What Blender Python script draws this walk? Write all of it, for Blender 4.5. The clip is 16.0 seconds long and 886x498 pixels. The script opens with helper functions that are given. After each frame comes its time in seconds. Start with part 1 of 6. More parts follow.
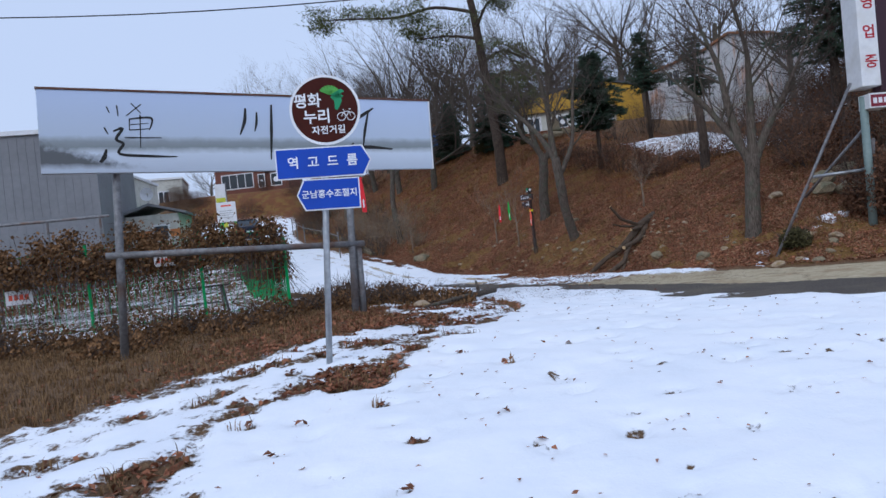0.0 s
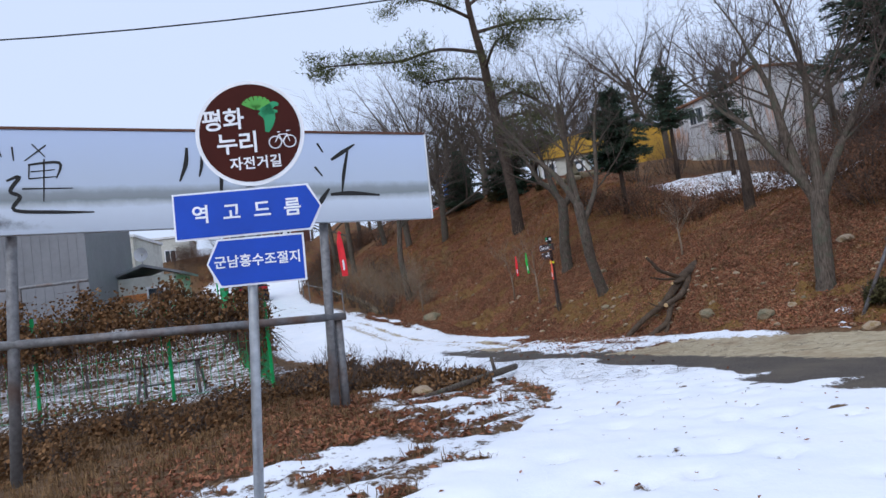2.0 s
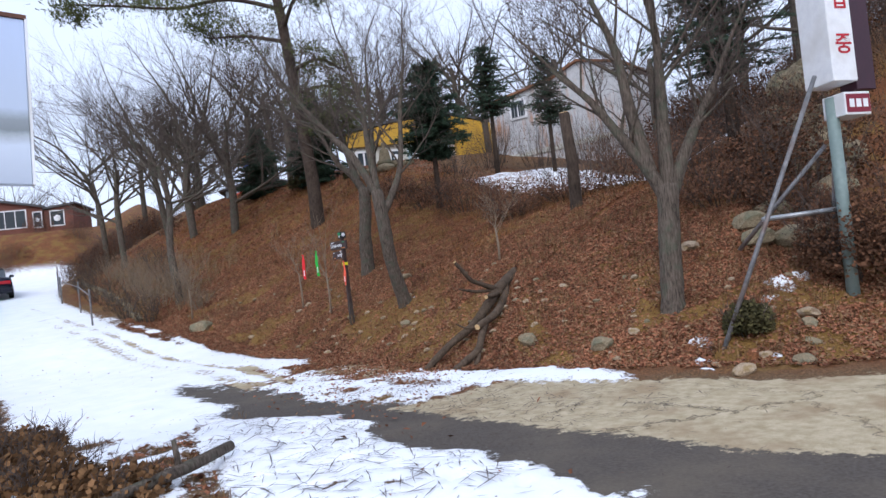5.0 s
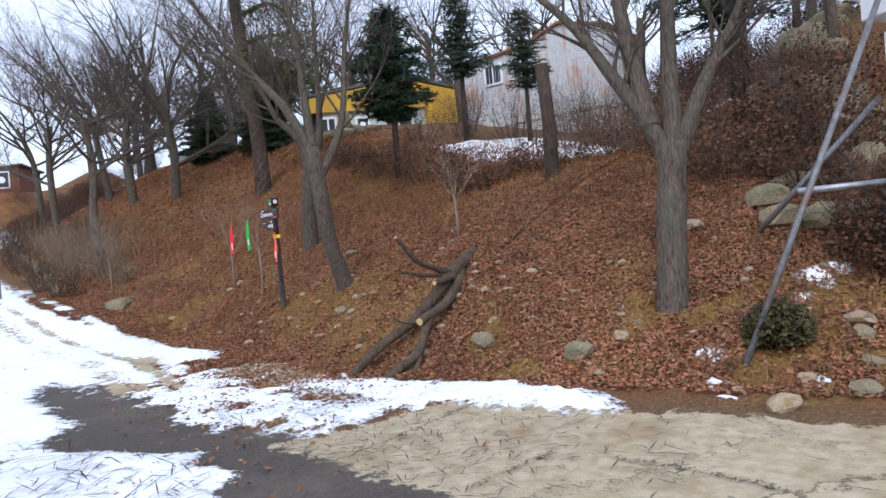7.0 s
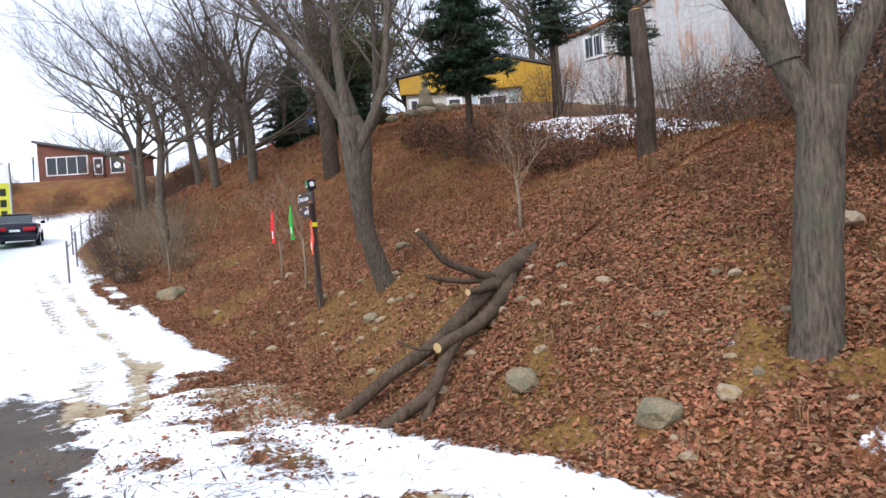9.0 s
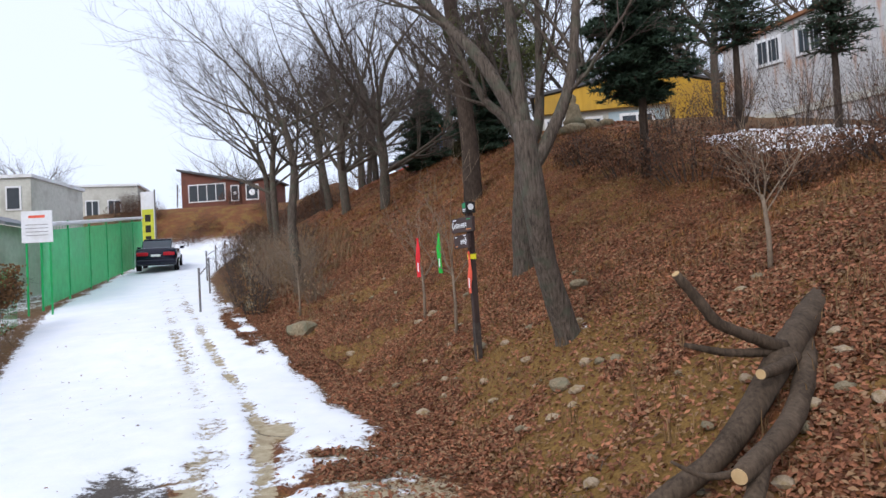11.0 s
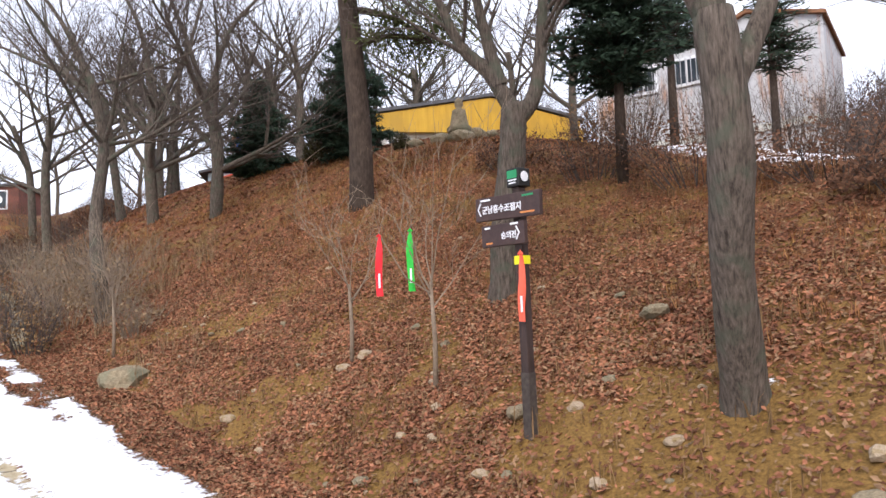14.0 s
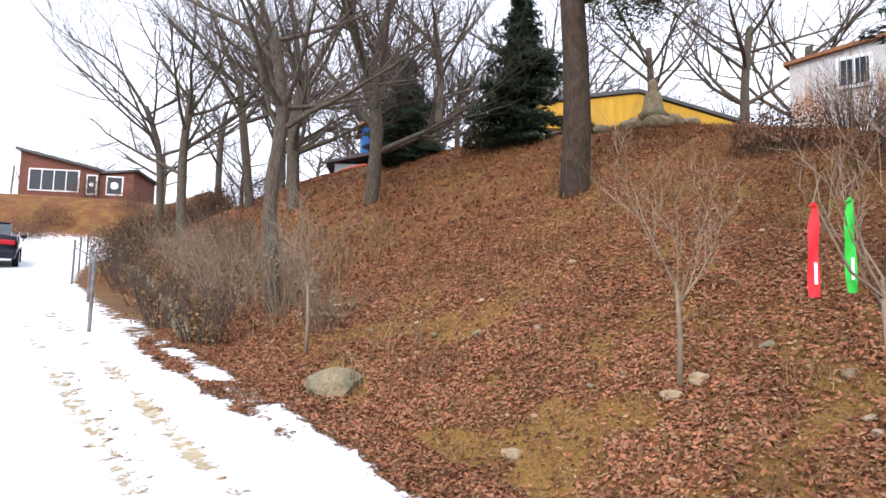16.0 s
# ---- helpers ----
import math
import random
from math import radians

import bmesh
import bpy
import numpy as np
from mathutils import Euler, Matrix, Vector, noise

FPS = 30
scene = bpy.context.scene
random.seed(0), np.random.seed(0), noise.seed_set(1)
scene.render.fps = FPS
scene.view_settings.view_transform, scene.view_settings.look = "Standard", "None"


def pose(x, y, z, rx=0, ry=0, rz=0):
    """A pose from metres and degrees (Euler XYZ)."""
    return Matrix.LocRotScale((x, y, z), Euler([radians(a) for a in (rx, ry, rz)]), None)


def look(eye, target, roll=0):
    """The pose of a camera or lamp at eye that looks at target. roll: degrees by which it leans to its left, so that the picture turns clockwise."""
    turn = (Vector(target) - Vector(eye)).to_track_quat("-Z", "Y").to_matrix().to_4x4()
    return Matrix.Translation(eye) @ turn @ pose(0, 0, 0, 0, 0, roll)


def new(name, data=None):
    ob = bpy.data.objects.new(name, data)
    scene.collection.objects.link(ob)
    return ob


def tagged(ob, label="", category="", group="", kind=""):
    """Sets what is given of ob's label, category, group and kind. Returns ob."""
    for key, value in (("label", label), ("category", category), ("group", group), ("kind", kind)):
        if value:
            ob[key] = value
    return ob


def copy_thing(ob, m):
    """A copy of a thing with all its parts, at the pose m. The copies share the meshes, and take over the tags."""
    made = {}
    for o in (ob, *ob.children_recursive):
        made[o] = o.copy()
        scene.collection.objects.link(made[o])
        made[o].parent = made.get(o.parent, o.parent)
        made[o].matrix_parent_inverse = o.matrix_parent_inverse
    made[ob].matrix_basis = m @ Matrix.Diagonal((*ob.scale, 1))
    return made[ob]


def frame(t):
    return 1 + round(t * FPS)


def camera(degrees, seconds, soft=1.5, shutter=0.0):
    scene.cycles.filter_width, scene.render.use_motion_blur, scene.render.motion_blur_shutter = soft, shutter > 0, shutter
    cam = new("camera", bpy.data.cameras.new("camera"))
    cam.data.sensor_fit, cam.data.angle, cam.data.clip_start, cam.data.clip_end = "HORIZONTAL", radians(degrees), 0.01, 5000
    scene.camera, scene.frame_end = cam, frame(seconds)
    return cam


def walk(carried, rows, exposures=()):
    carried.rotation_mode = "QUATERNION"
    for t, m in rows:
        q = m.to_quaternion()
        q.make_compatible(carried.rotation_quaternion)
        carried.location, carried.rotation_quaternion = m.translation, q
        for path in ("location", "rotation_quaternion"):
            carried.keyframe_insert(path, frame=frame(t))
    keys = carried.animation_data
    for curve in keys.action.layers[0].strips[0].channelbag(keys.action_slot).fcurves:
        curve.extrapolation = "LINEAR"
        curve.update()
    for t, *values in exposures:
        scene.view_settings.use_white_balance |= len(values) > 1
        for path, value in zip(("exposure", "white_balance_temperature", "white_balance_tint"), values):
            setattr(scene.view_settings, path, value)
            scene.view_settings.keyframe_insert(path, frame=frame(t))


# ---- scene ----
cam = camera(66.5, 16.0)
PATH = [
    (0, (-0.075, 0.183, 1.494), (-0.065, 2.183, 1.484), -6.4),
    (0.5, (-0.091, 0.619, 1.569), (-0.208, 2.615, 1.6), -7.9),
    (1, (0.021, 1.13, 1.628), (-0.124, 3.121, 1.756), -8.0),
    (1.5, (-0.001, 1.783, 1.672), (-0.253, 3.762, 1.821), -7.3),
    (2, (0.117, 2.435, 1.713), (0.099, 4.43, 1.856), -7.9),
    (2.5, (0.177, 3.104, 1.752), (0.274, 5.098, 1.882), -8.5),
    (3, (0.415, 3.633, 1.691), (0.688, 5.61, 1.825), -8.4),
    (3.5, (0.617, 4.259, 1.815), (0.943, 6.23, 1.92), -8.3),
    (4, (0.808, 4.822, 1.871), (1.262, 6.768, 1.944), -7.7),
    (4.2, (0.905, 5.095, 1.886), (1.406, 7.03, 1.96), -7.4),
    (6.3, (2.033, 7.422, 1.862), (2.489, 9.369, 1.897), -5.9),
    (6.5, (2.112, 7.634, 1.894), (2.609, 9.571, 1.933), -5.7),
    (7, (2.337, 8.14, 1.832), (2.886, 10.063, 1.819), -5.3),
    (7.5, (2.666, 8.638, 1.89), (3.351, 10.516, 1.827), -5.7),
    (8, (2.98, 9.126, 1.879), (3.598, 11.028, 1.848), -5.8),
    (8.5, (3.329, 9.547, 1.88), (3.827, 11.484, 1.885), -5.1),
    (9, (3.551, 10.081, 1.855), (3.79, 12.066, 1.832), -4.2),
    (9.5, (3.694, 10.647, 1.889), (3.683, 12.646, 1.872), -3.9),
    (9.7, (3.65, 10.894, 1.912), (3.517, 12.889, 1.917), -3.5),
    (11.8, (2.291, 13.097, 2.069), (2.295, 15.095, 2.164), -2.9),
    (12, (2.141, 13.373, 2.027), (2.197, 15.369, 2.126), -2.5),
    (12.5, (1.829, 14.1, 1.966), (1.963, 16.094, 2.038), -2.4),
    (13, (1.489, 14.757, 1.911), (1.806, 16.728, 2.04), -2.3),
    (13.5, (1.229, 15.479, 1.931), (1.685, 17.424, 2.044), -2.5),
    (14, (0.862, 16.082, 1.956), (1.408, 17.999, 2.116), -2.0),
    (14.5, (0.439, 16.645, 1.99), (1.095, 18.524, 2.181), -1.4),
    (15, (0.038, 17.315, 1.998), (0.76, 19.163, 2.248), -0.5),
    (15.5, (-0.448, 17.956, 1.95), (0.244, 19.811, 2.229), 0.7),
    (16, (-0.938, 18.653, 1.878), (-0.601, 20.615, 2.068), 1.6),
]
walk(cam, [(t, look(eye, target, roll)) for t, eye, target, roll in PATH],
     exposures=[(0.0, -0.33, 5450, 10), (0.5, -0.36, 5480, 10), (1.5, -0.22, 5600, 10), (2.5, 0.02, 5800, 11), (3.5, 0.12, 5850, 12), (7.0, 0.48, 5750, 11), (8.0, 0.5, 5850, 11), (9.0, 0.70, 6150, 11), (12.0, 0.12, 6150, 12), (13.5, 0.68, 6350, 14), (14.5, 1.08, 6400, 14), (16.0, 1.1, 6400, 13)])

# ---- light: overcast winter sky ----
world = bpy.data.worlds.new("world")
scene.world = world
world.use_nodes = True
wn = world.node_tree
wn.nodes.clear()
w_out = wn.nodes.new("ShaderNodeOutputWorld")
w_bg = wn.nodes.new("ShaderNodeBackground")
w_sky = wn.nodes.new("ShaderNodeTexSky")
w_sky.sky_type = "NISHITA"
w_sky.sun_disc = False
w_sky.sun_elevation = radians(38)
w_sky.sun_rotation = radians(200)
w_sky.dust_density = 6.0
w_mix = wn.nodes.new("ShaderNodeMixRGB")
w_mix.inputs["Fac"].default_value = 0.8
w_mix.inputs["Color2"].default_value = (7.6, 8.1, 9.3, 1)
wn.links.new(w_sky.outputs[0], w_mix.inputs["Color1"])
wn.links.new(w_mix.outputs[0], w_bg.inputs["Color"])
w_bg.inputs["Strength"].default_value = 0.12
wn.links.new(w_bg.outputs[0], w_out.inputs["Surface"])
sun_data = bpy.data.lights.new("sun", "SUN")
sun_data.energy, sun_data.angle, sun_data.color = 0.9, radians(25), (1.0, 0.96, 0.9)
sun = new("sun", sun_data)
sun.matrix_world = look((-20, -30, 40), (0, 10, 0))

# ---- materials ----
def ramp(nt, fac, stops):
    n = nt.nodes.new("ShaderNodeValToRGB")
    el = n.color_ramp.elements
    while len(el) < len(stops):
        el.new(0.5)
    for e, (p, c) in zip(el, stops):
        e.position, e.color = p, (*c, 1)
    nt.links.new(fac, n.inputs[0])
    return n.outputs[0]


def noise_node(nt, vec, scale, detail=4, rough=0.6):
    n = nt.nodes.new("ShaderNodeTexNoise")
    n.inputs["Scale"].default_value, n.inputs["Detail"].default_value, n.inputs["Roughness"].default_value = scale, detail, rough
    nt.links.new(vec, n.inputs["Vector"])
    return n.outputs[0]


def mix(nt, fac, a, b, kind="MIX"):
    n = nt.nodes.new("ShaderNodeMixRGB")
    n.blend_type = kind
    for sock, v in zip(n.inputs, (fac, a, b)):
        if hasattr(v, "links"):
            nt.links.new(v, sock)
        else:
            sock.default_value = v if isinstance(v, (int, float)) else (*v, 1)
    return n.outputs[0]


def arith(nt, op, a, b=0.0, c=0.0):
    n = nt.nodes.new("ShaderNodeMath")
    n.operation = op
    for sock, v in zip(n.inputs, (a, b, c)):
        if hasattr(v, "links"):
            nt.links.new(v, sock)
        else:
            sock.default_value = v
    return n.outputs[0]


def start_mat(name):
    m = bpy.data.materials.new(name)
    m.use_nodes = True
    nt = m.node_tree
    b = nt.nodes["Principled BSDF"]
    co = nt.nodes.new("ShaderNodeTexCoord").outputs["Object"]
    return m, nt, b, co


def bump(nt, b, height, dist=0.01, strength=0.6):
    n = nt.nodes.new("ShaderNodeBump")
    n.inputs["Distance"].default_value, n.inputs["Strength"].default_value = dist, strength
    nt.links.new(height, n.inputs["Height"])
    nt.links.new(n.outputs[0], b.inputs["Normal"])


def grainy(name, c1, c2, scale=8.0, rough=0.8, metal=0.0, relief=0.004, stain=None, stretch=None, vary=0.0, cut=0.5):
    """Two-tone material with fine grain and larger stains."""
    m, nt, b, co = start_mat(name)
    vec = co
    if stretch:
        mp = nt.nodes.new("ShaderNodeMapping")
        mp.inputs["Scale"].default_value = stretch
        nt.links.new(co, mp.inputs["Vector"])
        vec = mp.outputs[0]
    f1 = noise_node(nt, vec, scale, 6, 0.65)
    f2 = noise_node(nt, co, scale * 0.13, 3, 0.5)
    col = ramp(nt, f1, [(0.3, c1), (0.7, c2)])
    if stain:
        col = mix(nt, arith(nt, "MULTIPLY", ramp(nt, f2, [(cut, (0, 0, 0)), (cut + 0.18, (1, 1, 1))]), 0.7), col, stain)
    else:
        col = mix(nt, 0.35, col, ramp(nt, f2, [(0.3, tuple(v * 0.6 for v in c1)), (0.7, c2)]))
    if vary:
        oi = nt.nodes.new("ShaderNodeNewGeometry").outputs["Random Per Island"]
        hs = nt.nodes.new("ShaderNodeHueSaturation")
        nt.links.new(col, hs.inputs["Color"])
        nt.links.new(arith(nt, "ADD", arith(nt, "MULTIPLY", oi, vary * 2), 1 - vary), hs.inputs["Value"])
        col = hs.outputs[0]
    nt.links.new(col, b.inputs["Base Color"])
    b.inputs["Roughness"].default_value, b.inputs["Metallic"].default_value = rough, metal
    b.inputs["Specular IOR Level"].default_value = 0.15 if rough >= 0.75 else 0.4
    if relief:
        bump(nt, b, f1, relief)
    return m


def plain(name, c, rough=0.5, metal=0.0, grain=0.12):
    return grainy(name, tuple(v * (1 - grain) for v in c), tuple(min(1, v * (1 + grain)) for v in c), 30, rough, metal, 0.0006)


def ground_mat():
    m, nt, b, co = start_mat("ground_cover")
    at = nt.nodes.new("ShaderNodeAttribute")
    at.attribute_name = "cover"
    sep = nt.nodes.new("ShaderNodeSeparateColor")
    nt.links.new(at.outputs["Color"], sep.inputs[0])
    snow, asph, conc = sep.outputs[0], sep.outputs[1], sep.outputs[2]
    n_fine, n_mid, n_big, n_huge = (noise_node(nt, co, s, d, r) for s, d, r in ((38, 6, 0.7), (9, 5, 0.7), (1.6, 4, 0.6), (0.45, 3, 0.5)))
    # leaf litter and dry grass
    litter = ramp(nt, n_fine, [(0.25, (0.02, 0.009, 0.005)), (0.45, (0.12, 0.046, 0.018)), (0.6, (0.22, 0.088, 0.034)), (0.8, (0.38, 0.18, 0.085))])
    earth = ramp(nt, n_fine, [(0.3, (0.08, 0.044, 0.012)), (0.7, (0.29, 0.165, 0.046))])
    litter = mix(nt, ramp(nt, n_big, [(0.47, (0, 0, 0)), (0.6, (1, 1, 1))]), litter, earth)
    grass = ramp(nt, n_fine, [(0.3, (0.05, 0.03, 0.016)), (0.55, (0.16, 0.095, 0.048)), (0.8, (0.32, 0.22, 0.12))])
    ms = nt.nodes.new("ShaderNodeAttribute")
    ms.attribute_name = "moss"
    litter = mix(nt, ramp(nt, arith(nt, "ADD", ms.outputs["Fac"], arith(nt, "MULTIPLY", arith(nt, "SUBTRACT", n_mid, 0.5), 0.8)), [(0.4, (0, 0, 0)), (0.7, (1, 1, 1))]), litter, earth)
    soil = mix(nt, at.outputs["Alpha"], litter, grass)
    asphalt = ramp(nt, n_fine, [(0.3, (0.056, 0.047, 0.040)), (0.7, (0.13, 0.112, 0.096))])
    asphalt = mix(nt, ramp(nt, n_big, [(0.45, (0, 0, 0)), (0.7, (0.6, 0.6, 0.6))]), asphalt, (0.15, 0.125, 0.095))
    concrete = ramp(nt, n_mid, [(0.3, (0.34, 0.275, 0.165)), (0.7, (0.56, 0.475, 0.33))])
    concrete = mix(nt, ramp(nt, n_big, [(0.5, (0, 0, 0)), (0.66, (0.55, 0.55, 0.55))]), concrete, (0.27, 0.18, 0.10))
    vor = nt.nodes.new("ShaderNodeTexVoronoi")
    vor.feature = "DISTANCE_TO_EDGE"
    vor.inputs["Scale"].default_value = 0.55
    warp = nt.nodes.new("ShaderNodeVectorMath")
    warp.operation = "ADD"
    nt.links.new(co, warp.inputs[0])
    nt.links.new(mix(nt, 0.5, n_mid, n_big), warp.inputs[1])
    nt.links.new(warp.outputs[0], vor.inputs["Vector"])
    crack = ramp(nt, vor.outputs[0], [(0.002, (1, 1, 1)), (0.007, (0, 0, 0))])
    concrete = mix(nt, arith(nt, "MULTIPLY", crack, 0.8), concrete, (0.06, 0.045, 0.03))
    edge = arith(nt, "ADD", arith(nt, "MULTIPLY", arith(nt, "SUBTRACT", n_mid, 0.5), 1.15), arith(nt, "MULTIPLY", arith(nt, "SUBTRACT", n_fine, 0.5), 0.4))

    def sharp(v, w=0.05):
        return ramp(nt, arith(nt, "ADD", v, edge), [(0.5 - w, (0, 0, 0)), (0.5 + w, (1, 1, 1))])
    col = mix(nt, sharp(asph), soil, asphalt)
    col = mix(nt, sharp(conc), col, concrete)
    sm = sharp(snow, 0.06)
    snowcol = ramp(nt, n_big, [(0.3, (0.80, 0.83, 0.88)), (0.7, (0.88, 0.89, 0.92))])
    snowcol = mix(nt, ramp(nt, n_fine, [(0.22, (0.5, 0.5, 0.5)), (0.34, (0, 0, 0))]), snowcol, (0.42, 0.38, 0.34))
    col = mix(nt, sm, col, snowcol)
    nt.links.new(col, b.inputs["Base Color"])
    b.inputs["Roughness"].default_value = 0.85
    b.inputs["Specular IOR Level"].default_value = 0.2
    bump(nt, b, mix(nt, sm, n_fine, arith(nt, "ADD", arith(nt, "MULTIPLY", n_mid, 0.5), 0.9)), 0.02, 0.7)
    return m


M = {
    "ground": ground_mat(),
    "bark": grainy("grey_brown_bark", (0.03, 0.023, 0.018), (0.18, 0.145, 0.115), 46, 0.9, 0, 0.03, (0.09, 0.10, 0.07), (1, 1, 0.16)),
    "bark_dark": grainy("dark_pine_bark", (0.022, 0.017, 0.014), (0.11, 0.08, 0.06), 24, 0.95, 0, 0.03, None, (1, 1, 0.3)),
    "log_bark": grainy("brown_log_bark", (0.03, 0.021, 0.014), (0.15, 0.108, 0.075), 40, 0.9, 0, 0.02, None, (1, 1, 0.3)),
    "twig": grainy("bare_twigs", (0.045, 0.034, 0.029), (0.145, 0.115, 0.098), 20, 0.9, 0, 0),
    "olive": grainy("olive_brown_foliage", (0.03, 0.03, 0.012), (0.10, 0.085, 0.035), 5, 0.85, 0, 0, None, None, 0.5),
    "sapling": grainy("pale_sapling_bark", (0.16, 0.115, 0.08), (0.32, 0.25, 0.18), 20, 0.85, 0, 0.002),
    "needle": grainy("pine_needles", (0.04, 0.055, 0.016), (0.15, 0.16, 0.055), 3, 0.8, 0, 0, None, None, 0.4),
    "spruce": grainy("dark_conifer_needles", (0.022, 0.042, 0.026), (0.065, 0.10, 0.062), 3, 0.8, 0, 0, None, None, 0.4),
    "steel": grainy("galvanised_steel", (0.30, 0.32, 0.34), (0.48, 0.50, 0.52), 18, 0.42, 0.65, 0.001, (0.2, 0.19, 0.18)),
    "dull_steel": grainy("weathered_grey_pipe", (0.12, 0.12, 0.125), (0.27, 0.27, 0.275), 14, 0.6, 0.4, 0.001, (0.16, 0.08, 0.04)),
    "white": grainy("white_paint", (0.72, 0.73, 0.75), (0.82, 0.83, 0.84), 12, 0.45, 0, 0.0006, (0.62, 0.61, 0.58)),
    "blue": plain("blue_sign_sheet", (0.006, 0.055, 0.42), 0.6, 0, 0.06),
    "brown_sign": plain("brown_sign_sheet", (0.055, 0.012, 0.008), 0.78, 0, 0.08),
    "sign_green": plain("green_print", (0.02, 0.26, 0.10), 0.5),
    "sign_leaf": plain("light_green_print", (0.09, 0.36, 0.05), 0.5),
    "sign_white": plain("white_print", (0.82, 0.83, 0.85), 0.45, 0, 0.03),
    "ink": plain("black_ink", (0.012, 0.011, 0.010), 0.6),
    "post": grainy("dark_stained_timber", (0.018, 0.011, 0.009), (0.07, 0.042, 0.034), 26, 0.7, 0, 0.004, None, (1, 1, 0.15)),
    "sign_wood": grainy("dark_brown_sign_board", (0.035, 0.018, 0.016), (0.075, 0.042, 0.036), 20, 0.6, 0, 0.001, None, (0.2, 1, 1)),
    "red": plain("red_ribbon_cloth", (0.75, 0.02, 0.03), 0.6),
    "green": plain("green_ribbon_cloth", (0.03, 0.55, 0.06), 0.6),
    "coral": plain("coral_ribbon_cloth", (0.85, 0.13, 0.07), 0.6),
    "yellow_tape": plain("yellow_tape", (0.85, 0.78, 0.02), 0.4),
    "mesh_green": plain("green_coated_wire", (0.015, 0.38, 0.10), 0.4),
    "net_green": plain("green_shade_net", (0.10, 0.80, 0.32), 0.7, 0, 0.2),
    "yellow": grainy("yellow_board_wall", (0.48, 0.27, 0.015), (0.62, 0.37, 0.03), 9, 0.6, 0, 0.003, (0.42, 0.25, 0.03), (1, 1, 0.1)),
    "cream": grainy("pale_plaster", (0.5, 0.5, 0.44), (0.64, 0.63, 0.57), 6, 0.8, 0, 0.002, (0.35, 0.33, 0.28)),
    "bluegrey": grainy("pale_blue_panel", (0.34, 0.45, 0.50), (0.45, 0.55, 0.60), 6, 0.6, 0, 0.001),
    "brick": grainy("red_brick_wall", (0.13, 0.055, 0.04), (0.23, 0.10, 0.075), 14, 0.85, 0, 0.004, (0.12, 0.06, 0.05)),
    "grey_sheet": grainy("grey_ribbed_cladding", (0.20, 0.205, 0.22), (0.26, 0.265, 0.28), 5, 0.6, 0.1, 0.001),
    "dark_roof": grainy("dark_roof_sheet", (0.05, 0.05, 0.055), (0.12, 0.12, 0.125), 8, 0.7),
    "glass": plain("dark_window_glass", (0.03, 0.04, 0.05), 0.08, 0, 0.05),
    "stone": grainy("tan_field_stone", (0.17, 0.125, 0.08), (0.38, 0.30, 0.21), 9, 0.85, 0, 0.008, (0.19, 0.13, 0.045), None, 0.3),
    "stone_grey": grainy("grey_field_stone", (0.115, 0.092, 0.056), (0.28, 0.225, 0.145), 9, 0.85, 0, 0.02, (0.11, 0.12, 0.08), None, 0.3),
    "leaf": grainy("dry_fallen_leaves", (0.12, 0.046, 0.027), (0.36, 0.158, 0.085), 6, 0.8, 0, 0, None, None, 0.62),
    "dry_grass": grainy("dry_winter_grass", (0.12, 0.068, 0.03), (0.28, 0.175, 0.085), 8, 0.9, 0, 0, None, None, 0.5),
    "bramble": grainy("withered_vine_leaves", (0.085, 0.045, 0.02), (0.24, 0.13, 0.058), 6, 0.9, 0, 0, None, None, 0.6),
    "thicket_leaf": grainy("dark_withered_thicket", (0.058, 0.027, 0.015), (0.18, 0.088, 0.048), 6, 0.9, 0, 0, None, None, 0.6),
    "straw": grainy("pale_straw_grass", (0.17, 0.11, 0.06), (0.34, 0.24, 0.14), 8, 0.9, 0, 0, None, None, 0.4),
    "rust_grass": grainy("orange_brown_dry_grass", (0.16, 0.07, 0.025), (0.36, 0.18, 0.07), 8, 0.9, 0, 0, None, None, 0.5),
    "tarp_blue": plain("blue_tarpaulin", (0.03, 0.16, 0.50), 0.6),
    "snow": grainy("packed_snow", (0.80, 0.83, 0.88), (0.88, 0.9, 0.93), 8, 0.7, 0, 0.01),
    "cut_wood": grainy("fresh_cut_wood", (0.50, 0.33, 0.15), (0.66, 0.47, 0.25), 20, 0.8),
    "car_paint": plain("black_blue_car_paint", (0.012, 0.014, 0.028), 0.18, 0.2, 0.05),
    "tyre": plain("tyre_rubber", (0.015, 0.015, 0.015), 0.9),
    "lamp_red": plain("red_tail_lamp", (0.45, 0.01, 0.02), 0.2),
    "banner_yellow": plain("yellow_banner_cloth", (0.60, 0.62, 0.05), 0.7),
    "orange": plain("orange_stripe_paint", (0.6, 0.22, 0.06), 0.6),
    "maroon": plain("maroon_panel", (0.20, 0.012, 0.03), 0.5),
    "wire": plain("black_cable", (0.01, 0.01, 0.011), 0.6),
}


